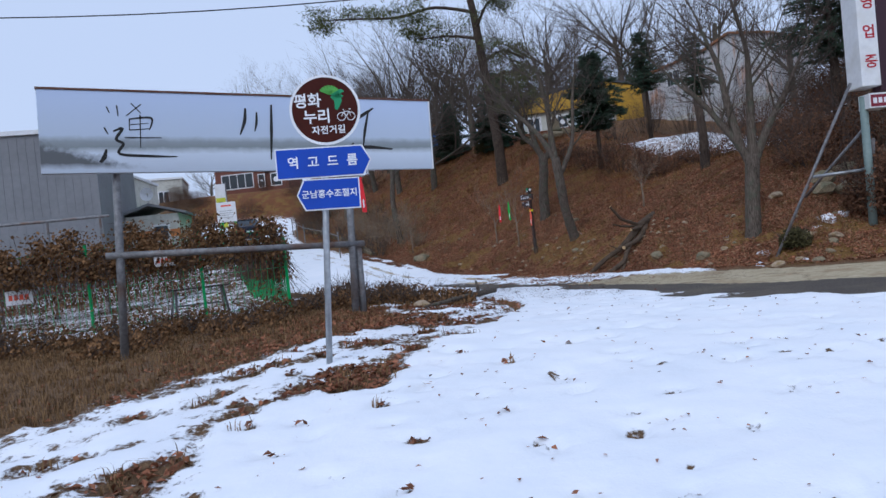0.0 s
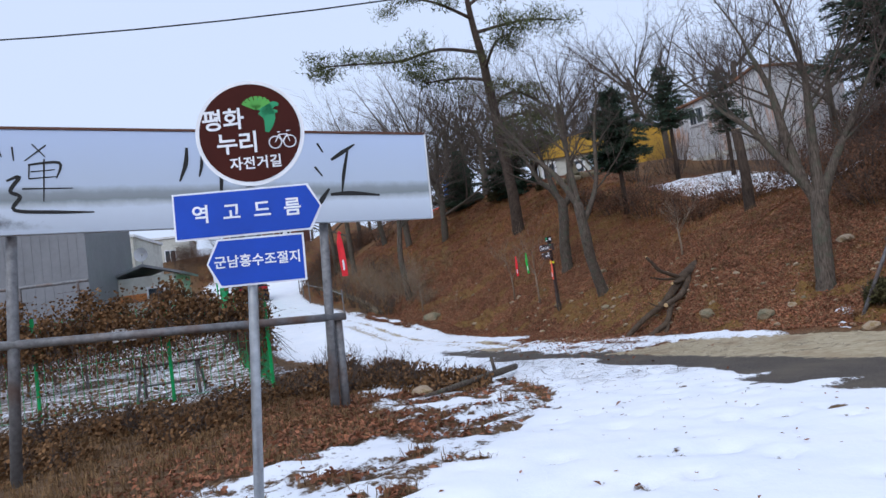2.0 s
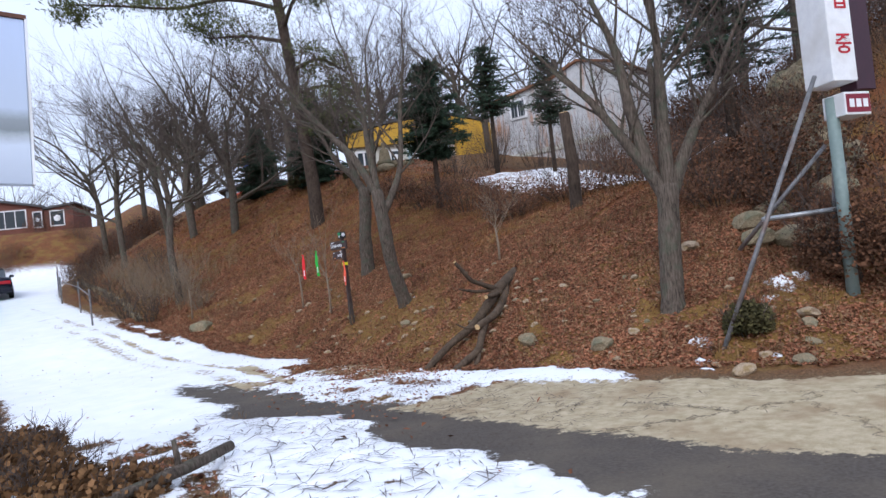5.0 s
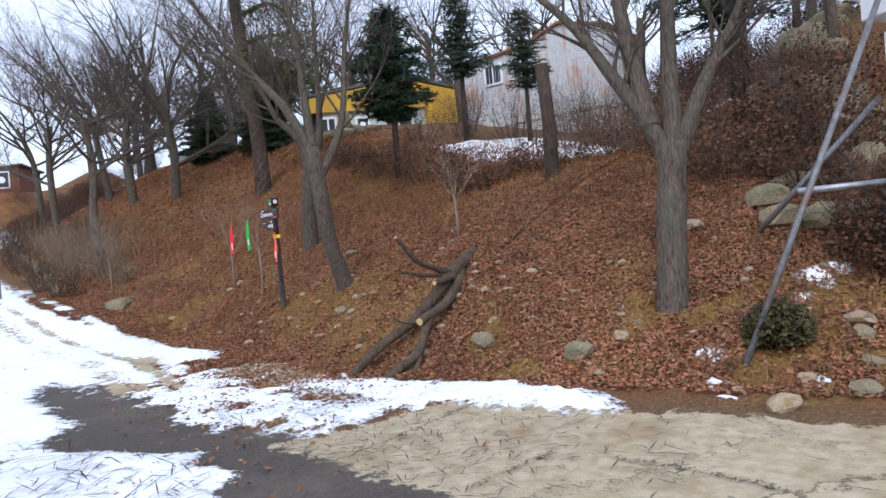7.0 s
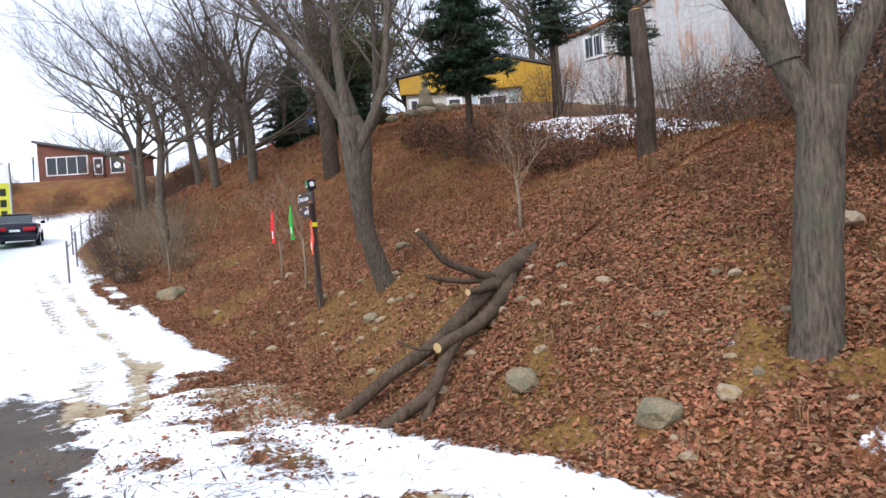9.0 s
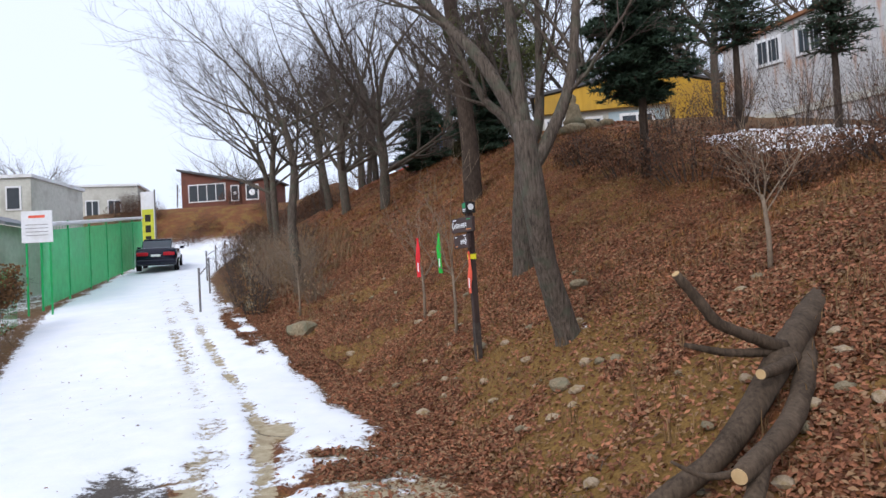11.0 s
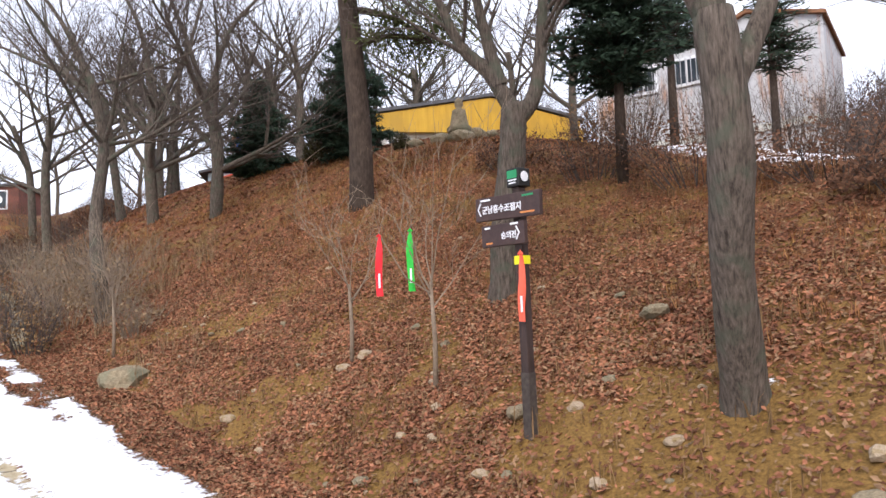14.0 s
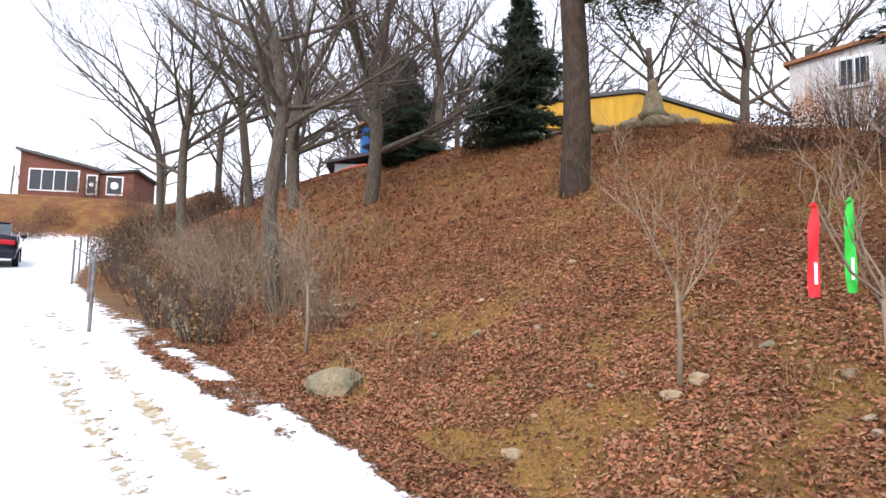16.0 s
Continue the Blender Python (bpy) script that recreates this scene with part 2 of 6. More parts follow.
def rust_mat():
    """White profiled sheet with rust running down it."""
    m, nt, b, co = start_mat("rust_streaked_white_sheet")
    mp = nt.nodes.new("ShaderNodeMapping")
    mp.inputs["Scale"].default_value = (3.2, 3.2, 0.22)
    nt.links.new(co, mp.inputs["Vector"])
    run = noise_node(nt, mp.outputs[0], 1.6, 5, 0.6)
    spot = noise_node(nt, co, 1.1, 4, 0.6)
    f = arith(nt, "ADD", arith(nt, "MULTIPLY", run, 0.7), arith(nt, "MULTIPLY", spot, 0.4))
    col = ramp(nt, noise_node(nt, co, 6, 5, 0.6), [(0.3, (0.44, 0.44, 0.45)), (0.7, (0.60, 0.60, 0.60))])
    col = mix(nt, ramp(nt, f, [(0.57, (0, 0, 0)), (0.64, (0.5, 0.5, 0.5)), (0.72, (0.95, 0.95, 0.95))]), col, (0.40, 0.17, 0.06))
    nt.links.new(col, b.inputs["Base Color"])
    b.inputs["Roughness"].default_value = 0.65
    return m


M["rust_sheet"] = rust_mat()
net_b = M["net_green"].node_tree.nodes["Principled BSDF"]
net_b.inputs["Alpha"].default_value = 0.5


# ---- mesh helpers ----
def to_mesh(name, verts, faces, mat, smooth_it=False):
    me = bpy.data.meshes.new(name)
    me.from_pydata([tuple(v) for v in verts], [], faces)
    me.materials.append(M[mat] if isinstance(mat, str) else mat)
    if smooth_it:
        me.polygons.foreach_set("use_smooth", [True] * len(me.polygons))
    me.update()
    return me


class Geo:
    """Gathers vertices and faces for one mesh."""
    def __init__(self):
        self.v, self.f = [], []

    def tube(self, pts, radii, sides=6, cap=True):
        n0 = len(self.v)
        pts = [Vector(p) for p in pts]
        side = None
        for i, p in enumerate(pts):
            d = (pts[min(i + 1, len(pts) - 1)] - pts[max(i - 1, 0)])
            d = d.normalized() if d.length > 1e-9 else Vector((0, 0, 1))
            if side is None:
                side = d.orthogonal().normalized()
            side = (side - d * side.dot(d)).normalized()
            up = d.cross(side)
            for k in range(sides):
                a = 2 * math.pi * k / sides
                self.v.append(p + (side * math.cos(a) + up * math.sin(a)) * radii[i])
        for i in range(len(pts) - 1):
            for k in range(sides):
                a, b = n0 + i * sides + k, n0 + i * sides + (k + 1) % sides
                self.f.append((a, b, b + sides, a + sides))
        if cap:
            self.f.append(tuple(range(n0 + sides - 1, n0 - 1, -1)))
            self.f.append(tuple(range(len(self.v) - sides, len(self.v))))
        return self

    def box(self, lo, hi, m=None):
        n0 = len(self.v)
        for z in (lo[2], hi[2]):
            for x, y in ((lo[0], lo[1]), (hi[0], lo[1]), (hi[0], hi[1]), (lo[0], hi[1])):
                p = Vector((x, y, z))
                self.v.append(m @ p if m else p)
        for q in ((3, 2, 1, 0), (4, 5, 6, 7), (0, 1, 5, 4), (1, 2, 6, 5), (2, 3, 7, 6), (3, 0, 4, 7)):
            self.f.append(tuple(n0 + i for i in q))
        return self

    def prism(self, outline, depth, m=None):
        """A flat outline in x, z, of the given thickness along y."""
        n0, n = len(self.v), len(outline)
        for y in (0, depth):
            for x, z in outline:
                p = Vector((x, y, z))
                self.v.append(m @ p if m else p)
        self.f.append(tuple(range(n0, n0 + n)))
        self.f.append(tuple(range(n0 + 2 * n - 1, n0 + n - 1, -1)))
        for i in range(n):
            j = (i + 1) % n
            self.f.append((n0 + j, n0 + i, n0 + n + i, n0 + n + j))
        return self

    def quad(self, a, b, c, d):
        n0 = len(self.v)
        self.v += [Vector(a), Vector(b), Vector(c), Vector(d)]
        self.f.append((n0, n0 + 1, n0 + 2, n0 + 3))
        return self

    def mesh(self, name, mat, smooth_it=False, bevel=0.0):
        me = to_mesh(name, self.v, self.f, mat, smooth_it)
        if bevel:
            bm = bmesh.new()
            bm.from_mesh(me)
            bmesh.ops.bevel(bm, geom=bm.edges[:], offset=bevel, segments=1, affect="EDGES")
            bm.to_mesh(me)
            bm.free()
        return me


def thing(name, label, category, m=None, group="", kind=""):
    ob = new(name)
    ob.empty_display_size = 0.1
    if m is not None:
        ob.matrix_world = m
    return tagged(ob, label, category, group, kind)


def part(name, geo, mat, parent=None, label="", smooth_it=False, bevel=0.0):
    ob = new(name, geo.mesh(name, mat, smooth_it, bevel) if isinstance(geo, Geo) else geo)
    if parent is not None:
        ob.parent = parent
    if label:
        ob["label"] = label
    return ob


def text_geo(words, size, name, mat, m, parent, label="", depth=0.004, shear=0.0):
    """Lettering as a mesh of its own, standing in the x, z plane of m and facing -y."""
    cu = bpy.data.curves.new(name, "FONT")
    cu.body, cu.size, cu.extrude, cu.align_x, cu.align_y, cu.shear = words, size, depth, "CENTER", "CENTER", shear
    cu.offset = size * 0.018
    ob = bpy.data.objects.new(name, cu)
    scene.collection.objects.link(ob)
    me = bpy.data.meshes.new_from_object(ob.evaluated_get(bpy.context.evaluated_depsgraph_get()))
    bpy.data.objects.remove(ob)
    bpy.data.curves.remove(cu)
    me.materials.clear()
    me.materials.append(M[mat])
    me.transform(m @ pose(0, 0, 0, 90))
    return part(name, me, mat, parent, label)

# ---- the lie of the land ----
TOE = np.array([(40.0, 6.5), (14.0, 9.6), (6.6, 11.9), (4.5, 14.3), (3.4, 15.7), (2.9, 17.6), (2.1, 20.0), (0.7, 23.2), (-1.4, 27.0), (-4.2, 32.5), (-7.0, 38.0), (-9.4, 46.0), (-11.0, 56.0), (-14.0, 75.0), (-30.0, 120.0)])
SEG = np.diff(TOE, axis=0)
LEN = np.hypot(SEG[:, 0], SEG[:, 1])
ALONG = np.concatenate([[0], np.cumsum(LEN)])


def smooth(a, b, v):
    u = np.clip((v - a) / (b - a), 0, 1)
    return u * u * (3 - 2 * u)


def toe_place(x, y):
    """Signed distance from the foot of the bank (positive up the bank), and the stretch along it."""
    x, y = np.asarray(x, float), np.asarray(y, float)
    best = np.full(x.shape, 1e9)
    sign, along = np.ones(x.shape), np.zeros(x.shape)
    for i in range(len(SEG)):
        dx, dy = x - TOE[i, 0], y - TOE[i, 1]
        u = np.clip((dx * SEG[i, 0] + dy * SEG[i, 1]) / LEN[i] ** 2, 0, 1)
        ex, ey = dx - u * SEG[i, 0], dy - u * SEG[i, 1]
        d = np.hypot(ex, ey)
        cross = SEG[i, 1] * dx - SEG[i, 0] * dy
        near = d < best
        best = np.where(near, d, best)
        sign = np.where(near, np.where(cross > 0, 1, -1), sign)
        along = np.where(near, ALONG[i] + u * LEN[i], along)
    return best * sign, along


def base_height(x, y):
    z = 0.45 * smooth(-1.5, 8.0, y) + 0.02
    z = z + 0.115 * np.maximum(0, y - 21) * smooth(21, 27, y) - 0.06 * np.maximum(0, y - 75)
    return z - 0.05 * smooth(-5, -9, x) * smooth(30, 20, y)


def bank_rise(d, s):
    """Height of the bank above its foot at d metres in; the crest climbs and falls along it."""
    top = np.interp(s, [0, 20, 36, 42, 46, 50, 54, 58, 62, 68, 80], [2.9, 2.9, 2.8, 2.9, 3.4, 4.1, 4.6, 4.6, 4.35, 4.3, 4.2])
    slope = np.interp(s, [0, 33, 38, 44, 60], [0.42, 0.42, 0.52, 0.57, 0.55])
    raw = slope * np.maximum(0, d - 0.15)
    k = 0.5
    soft = -k * np.log(np.exp(-np.minimum(raw, 30) / k) + np.exp(-top / k)) + k * np.log(1 + np.exp(-top / k))
    return soft + 0.035 * np.maximum(0, d - 7)


def land(x, y):
    x, y = np.asarray(x, float), np.asarray(y, float)
    d, s = toe_place(x, y)
    z = base_height(x, y) + np.where(d > 0, bank_rise(d, s), 0)
    # hillside that rises beyond the crest, and the knoll under the brick house
    off = (x - 2.8 - 0.62 * (y - 8.1)) * 0.85
    z = z + np.minimum(9.0, 0.55 * np.maximum(0, off)) * smooth(5.5, 9.5, d) * smooth(70, 40, y) * smooth(60, 30, x)
    z = z + 3.1 * smooth(56, 64, y) * smooth(-34, -27, x) * smooth(-9, -13.5, x) * smooth(110, 90, y)
    # verge mound by the board
    z = z + 0.16 * np.exp(-((x + 1.6) / 1.6) ** 2 - ((y - 9.6) / 3.0) ** 2)
    return z

# ---- ground: one sheet to the horizon ----
def poly_in(x, y, poly):
    """Distance inside a plan outline: positive within."""
    poly = np.array(poly, float)
    best, inside = np.full(x.shape, 1e9), np.zeros(x.shape, bool)
    for (ax, ay), (bx, by) in zip(poly, np.roll(poly, -1, axis=0)):
        ux, uy = bx - ax, by - ay
        u = np.clip(((x - ax) * ux + (y - ay) * uy) / (ux * ux + uy * uy), 0, 1)
        best = np.minimum(best, np.hypot(x - ax - u * ux, y - ay - u * uy))
        cross = (ay > y) != (by > y)
        inside ^= cross & (x < ux * (y - ay) / (uy if uy else 1e-9) + ax)
    return np.where(inside, best, -best)


LOT = [(-3.6, -8), (-2.6, 2.5), (-2.0, 3.9), (-1.8, 5.15), (-1.3, 5.75), (-0.74, 5.74), (-0.29, 7.1), (0.72, 8.9), (1.1, 10.0), (0.75, 11.6), (0.3, 13.6), (0.5, 14.4), (0.72, 14.2), (1.43, 13.6), (1.87, 13.55), (1.8, 13.05), (2.1, 12.7), (1.95, 12.5), (2.17, 11.5), (2.7, 11.1), (3.09, 9.72), (3.33, 9.67), (2.89, 9.46), (3.09, 8.88), (3.66, 8.78), (3.2, 8.5), (3.53, 8.23), (3.89, 8.02), (6.5, 5.6), (14, 1), (14, -8)]
ASPHALT = [(-0.38, 17.7), (-0.2, 18.1), (0.3, 17.05), (1.16, 15.6), (1.7, 14.5), (2.0, 13.8), (2.44, 13.26), (2.96, 12.38), (3.34, 11.61), (4.5, 9.65), (5.2, 9.2), (8.5, 5.4), (16, 0), (30, -6), (26, -9), (14, 1), (6.5, 5.6), (3.89, 8.02), (3.53, 8.23), (3.2, 8.5), (3.66, 8.78), (3.09, 8.88), (2.89, 9.46), (3.33, 9.67), (3.09, 9.72), (2.7, 11.1), (2.17, 11.5), (1.95, 12.5), (2.1, 12.7), (1.8, 13.05), (1.87, 13.55), (1.43, 13.6), (0.72, 14.2), (0.6, 15.1), (-0.2, 16.9)]
CONCRETE = [(2.44, 13.26), (2.82, 13.4), (3.85, 13.65), (4.12, 13.55), (4.78, 12.65), (5.37, 12.05), (5.9, 11.35), (9, 9.8), (16, 7.0), (40, 2.5), (30, -6), (16, 0), (8.5, 5.4), (5.2, 9.2), (4.5, 9.65), (3.34, 11.61), (2.96, 12.38)]
ROAD = [(2.0, 13.85), (2.44, 13.3), (2.82, 13.42), (3.85, 13.68), (4.12, 13.58), (4.8, 12.7), (4.95, 12.95), (4.6, 14.1), (4.0, 14.7), (3.3, 15.5), (2.85, 16.6), (2.45, 17.8), (2.1, 18.7), (1.2, 20.3), (0.32, 22.4), (-0.72, 24.2), (-2.3, 26.3), (-2.95, 27.5), (-5.0, 32.3), (-7.6, 38), (-9.9, 46), (-11.5, 56), (-14.4, 75), (-26, 75), (-20, 56), (-14.6, 46), (-9.4, 31.0), (-3.4, 19.4), (-2.2, 16.0), (-1.0, 14.2), (0.2, 13.5), (0.5, 14.4), (0.6, 15.1), (-0.2, 16.9), (-0.38, 17.7), (-0.2, 18.1), (0.3, 17.05), (1.16, 15.6), (1.7, 14.5)]
THAW = [(0.95, 18.6), (1.6, 19.1), (2.4, 18.6), (3.25, 15.6), (3.05, 14.5), (2.55, 15.2), (1.85, 16.8)]
PLATEAU = [(7.4, 27.4), (7.7, 24.6), (8.6, 21.8), (9.8, 20.0), (12.5, 19.6), (14.5, 21.5), (13, 24.5), (11.0, 28)]
GARDEN = [(-16, 10), (-9.3, 12.5), (-3.2, 14.6), (-3.6, 19), (-9.6, 31), (-14, 40), (-40, 40), (-40, 10)]


_lat = np.random.default_rng(12).random((64, 64))


def vnoise(x, y, size, shift=0):
    """Smooth value noise in plan, 0 to 1."""
    u, v = x / size + 17.3 * shift, y / size + 9.1 * shift
    i, j = np.floor(u).astype(int), np.floor(v).astype(int)
    fu, fv = u - i, v - j
    fu, fv = fu * fu * (3 - 2 * fu), fv * fv * (3 - 2 * fv)
    c = lambda a, b: _lat[a % 64, b % 64]
    return (c(i, j) * (1 - fu) + c(i + 1, j) * fu) * (1 - fv) + (c(i, j + 1) * (1 - fu) + c(i + 1, j + 1) * fu) * fv


_hr = np.random.default_rng(23)
HOLES = np.stack([_hr.uniform(-2.2, 4.5, 380), _hr.uniform(2.0, 12.5, 380), _hr.uniform(0.03, 0.07, 380)], 1)
HOLE_DEEP = _hr.uniform(0.3, 0.9, 380)
VERGE = [(-5.5, -6), (-5.0, 3.2), (-3.7, 5.7), (-2.3, 7.4), (-1.0, 8.6), (-1.4, 10.5), (-2.0, 12.2), (-1.2, 14.4), (-0.2, 16.4), (0.6, 14), (1.2, 10), (0.75, 8.5), (-0.45, 6.2), (-1.75, 5.1), (-1.85, 3.8), (-3.0, -6)]


def cover_at(x, y):
    d, s = toe_place(x, y)
    wob = 0.25 * np.sin(2.1 * x + 1.3 * y) + 0.2 * np.sin(4.7 * x - 3.1 * y + 1.0)
    soft = lambda sd, w=0.35: np.clip(0.5 + (sd + 0.15 * wob) / (2 * w), 0, 1)
    lot, asph, conc, road = (soft(poly_in(x, y, p) + e, w) for p, w, e in ((LOT, 0.2, 0.0), (ASPHALT, 0.2, 0.3), (CONCRETE, 0.25, 0.06), (ROAD, 0.36, 0.03)))
    snow = np.maximum(lot, road)
    # thin streaks of old snow on the verge
    ru, rv = 0.8 * x + 0.6 * y, 0.8 * y - 0.6 * x
    mottle = 0.55 * vnoise(ru, 3.2 * rv, 0.9, 1) + 0.45 * vnoise(ru, 2.0 * rv, 0.35, 2)
    snow = np.maximum(snow - 0.5 * np.exp(-((x + 1.95) / 0.5) ** 2 - ((y - 4.1) / 0.6) ** 2) - 0.45 * np.exp(-((x + 1.0) / 0.5) ** 2 - ((y - 5.7) / 0.35) ** 2), soft(poly_in(x, y, VERGE), 0.5) * (0.16 + 0.80 * mottle) + 0.12 * smooth(6.5, 4.5, y) * soft(poly_in(x, y, VERGE), 0.5))
    snow = np.maximum(snow, 0.46 * soft(poly_in(x, y, GARDEN), 0.6) * (0.5 + mottle))
    snow = np.maximum(snow, (0.35 + 0.65 * mottle) * soft(poly_in(x, y, PLATEAU), 0.5))
    snow = snow * (1 - 0.8 * smooth(56, 60, y))
    # thawed dirt at the foot of the bank
    foot = soft(poly_in(x, y, THAW), 0.3)
    snow = snow - foot * (0.22 + 0.62 * vnoise(x, 1.6 * y, 0.4, 4))
    conc = np.maximum(conc, 0.62 * foot)
    # slush trodden thin between lane and slab
    trod = np.exp(-((d + 1.6) / 1.3) ** 2) * smooth(12.4, 13.6, y) * smooth(19.5, 16.5, y)
    snow = snow - trod * 0.95 * np.maximum(0, vnoise(x, y, 0.28, 41) - 0.3)
    snow = np.maximum(snow, (0.45 + 0.45 * vnoise(x, y, 0.4, 5)) * np.exp(-((d + 0.5) / 0.6) ** 2) * smooth(5.7, 4.7, x) * smooth(12.6, 13.4, y) * smooth(17, 15.2, y))
    snow = np.maximum(snow, 0.7 * np.exp(-((d + 0.8) / 0.3) ** 2) * smooth(17.5, 19, y) * smooth(50, 40, y) * (0.55 + 0.6 * vnoise(x, y, 0.6, 6)))
    # frayed margin of the lane's snow
    snow = snow - 0.5 * np.exp(-((d + 0.95) / 0.4) ** 2) * smooth(17.5, 19, y) * np.maximum(0, vnoise(x, y, 0.3, 43) - 0.45)
    # wheel tracks up the lane, with tread bars
    for off, wd, deep in ((1.72, 0.15, 0.8), (2.28, 0.17, 0.62), (2.05, 0.1, 0.35), (4.1, 0.12, 0.32)):
        tr = np.exp(-((d + off) / wd) ** 2) * smooth(15.5, 17.0, y) * smooth(60, 26, y)
        snow = snow - tr * deep * (0.45 + 0.55 * vnoise(x, y, 0.55, 7) + 0.10 * np.sin(s * 22))
        conc = np.maximum(conc, 0.8 * tr)
    dirt = np.exp(-((d + 1.5) / 0.2) ** 2 - ((s - 43.4) / 0.7) ** 2)
    snow = snow - 0.8 * dirt
    conc = np.maximum(conc, dirt)
    # footmarks and holes in the snow: cover lowered so darker ground colour shows
    for k in range(len(HOLES)):
        hx, hy, hr = HOLES[k]
        near_h = (np.abs(x - hx) < 0.5) & (np.abs(y - hy) < 0.5)
        if near_h.any():
            snow = snow - near_h * HOLE_DEEP[k] * np.exp(-((x - hx) / (hr * 1.5)) ** 2 - ((y - hy) / hr) ** 2)
    # scraps of snow near the leaning pole
    for px, py, pr in ((6.15, 13.2, 0.2), (7.6, 13.5, 0.25), (7.25, 13.3, 0.14), (8.0, 13.6, 0.22), (5.9, 12.85, 0.16), (3.95, 19.9, 0.14), (4.05, 19.75, 0.1), (6.5, 12.4, 0.12), (5.7, 12.5, 0.1), (6.0, 14.5, 0.12)):
        snow = np.maximum(snow, (0.45 + 0.35 * vnoise(x, y, 0.15, 8)) * np.exp(-(((x - px) ** 2 + (y - py) ** 2) / pr ** 2) ** 2))
    far = smooth(70, 140, np.hypot(x, y))
    snow = np.maximum(snow * (1 - far), 0.35 * far)
    grass = soft(-d - 0.3) * (1 - road)
    grass = np.maximum(grass, smooth(8.0, 8.5, d) * 0.7)
    return np.clip(snow, 0, 1), np.clip(asph, 0, 1), np.clip(conc, 0, 1), grass


def moss_at(x, y):
    """Where bare ochre earth and moss show between the leaves, mostly low on the bank."""
    d, _ = toe_place(x, y)
    p = 0.5 * vnoise(x, y, 0.8, 31) + 0.5 * vnoise(x, y, 0.3, 32)
    return np.clip((p - 0.43) / 0.18, 0, 1) * (0.25 + 0.75 * smooth(3.3, 1.3, d)) * (d > 0) * smooth(32, 26, y)


def axis(parts_):
    out = []
    for a, b, step in parts_:
        out.append(np.arange(a, b, step))
    return np.concatenate(out)


gx = axis([(-900, -120, 130), (-120, -32, 8), (-32, -10, 0.7), (-10, -4, 0.14), (-4, 6.5, 0.07), (6.5, 11, 0.12), (11, 34, 0.6), (34, 120, 8), (120, 1000, 130)])
gy = axis([(-700, -60, 130), (-60, -4, 4), (-4, 1, 0.14), (1, 18, 0.07), (18, 27, 0.12), (27, 42, 0.3), (42, 90, 1.0), (90, 180, 8), (180, 1100, 130)])
GX, GY = np.meshgrid(gx, gy)
GZ = land(GX, GY)
c_snow, c_asph, c_conc, c_grass = cover_at(GX, GY)
rng = np.random.default_rng(4)
rough = rng.normal(0, 1, GX.shape)
rough = (rough + np.roll(rough, 1, 0) + np.roll(rough, 1, 1) + np.roll(rough, (1, 1), (0, 1))) / 4
near_zone = ((GX > -10) & (GX < 11) & (GY > -4) & (GY < 27))
bank_d, _ = toe_place(GX, GY)
dents = np.zeros_like(GX)
for hx, hy, hr in HOLES:
    i0, i1 = np.searchsorted(gx, (hx - 0.35, hx + 0.35))
    j0, j1 = np.searchsorted(gy, (hy - 0.35, hy + 0.35))
    dents[j0:j1, i0:i1] += 0.035 * np.exp(-((GX[j0:j1, i0:i1] - hx) / (hr * 1.6)) ** 2 - ((GY[j0:j1, i0:i1] - hy) / (hr * 1.1)) ** 2)
lumps = -dents + 0.03 * (vnoise(GX, GY, 0.5, 21) - 0.5) + 0.016 * (vnoise(GX, GY, 0.19, 22) - 0.5)
GZ = GZ + near_zone * (0.035 * smooth(0.3, 0.85, c_snow) + lumps * (c_snow > 0.4) + rough * np.where(c_snow > 0.6, 0.006, np.where(c_asph + c_conc > 0.5, 0.003, 0.028)))
ny, nx = GX.shape
gv = np.stack([GX.ravel(), GY.ravel(), GZ.ravel()], 1)
idx = np.arange(nx * ny).reshape(ny, nx)
gf = np.stack([idx[:-1, :-1].ravel(), idx[:-1, 1:].ravel(), idx[1:, 1:].ravel(), idx[1:, :-1].ravel()], 1)
g_me = bpy.data.meshes.new("ground")
g_me.from_pydata(gv.tolist(), [], gf.tolist())
g_at = g_me.color_attributes.new("cover", "FLOAT_COLOR", "POINT")
g_at.data.foreach_set("color", np.stack([c_snow, c_asph, c_conc, c_grass], -1).ravel())
moss = moss_at(GX, GY)
g_mo = g_me.attributes.new("moss", "FLOAT", "POINT")
g_mo.data.foreach_set("value", moss.ravel())
g_me.materials.append(M["ground"])
g_me.polygons.foreach_set("use_smooth", [True] * len(g_me.polygons))
ground = tagged(new("ground", g_me), "snow-covered lot, wet asphalt lane and leaf-strewn earth bank", "ground", kind="structure")


def gz(x, y):
    return float(land(x, y))

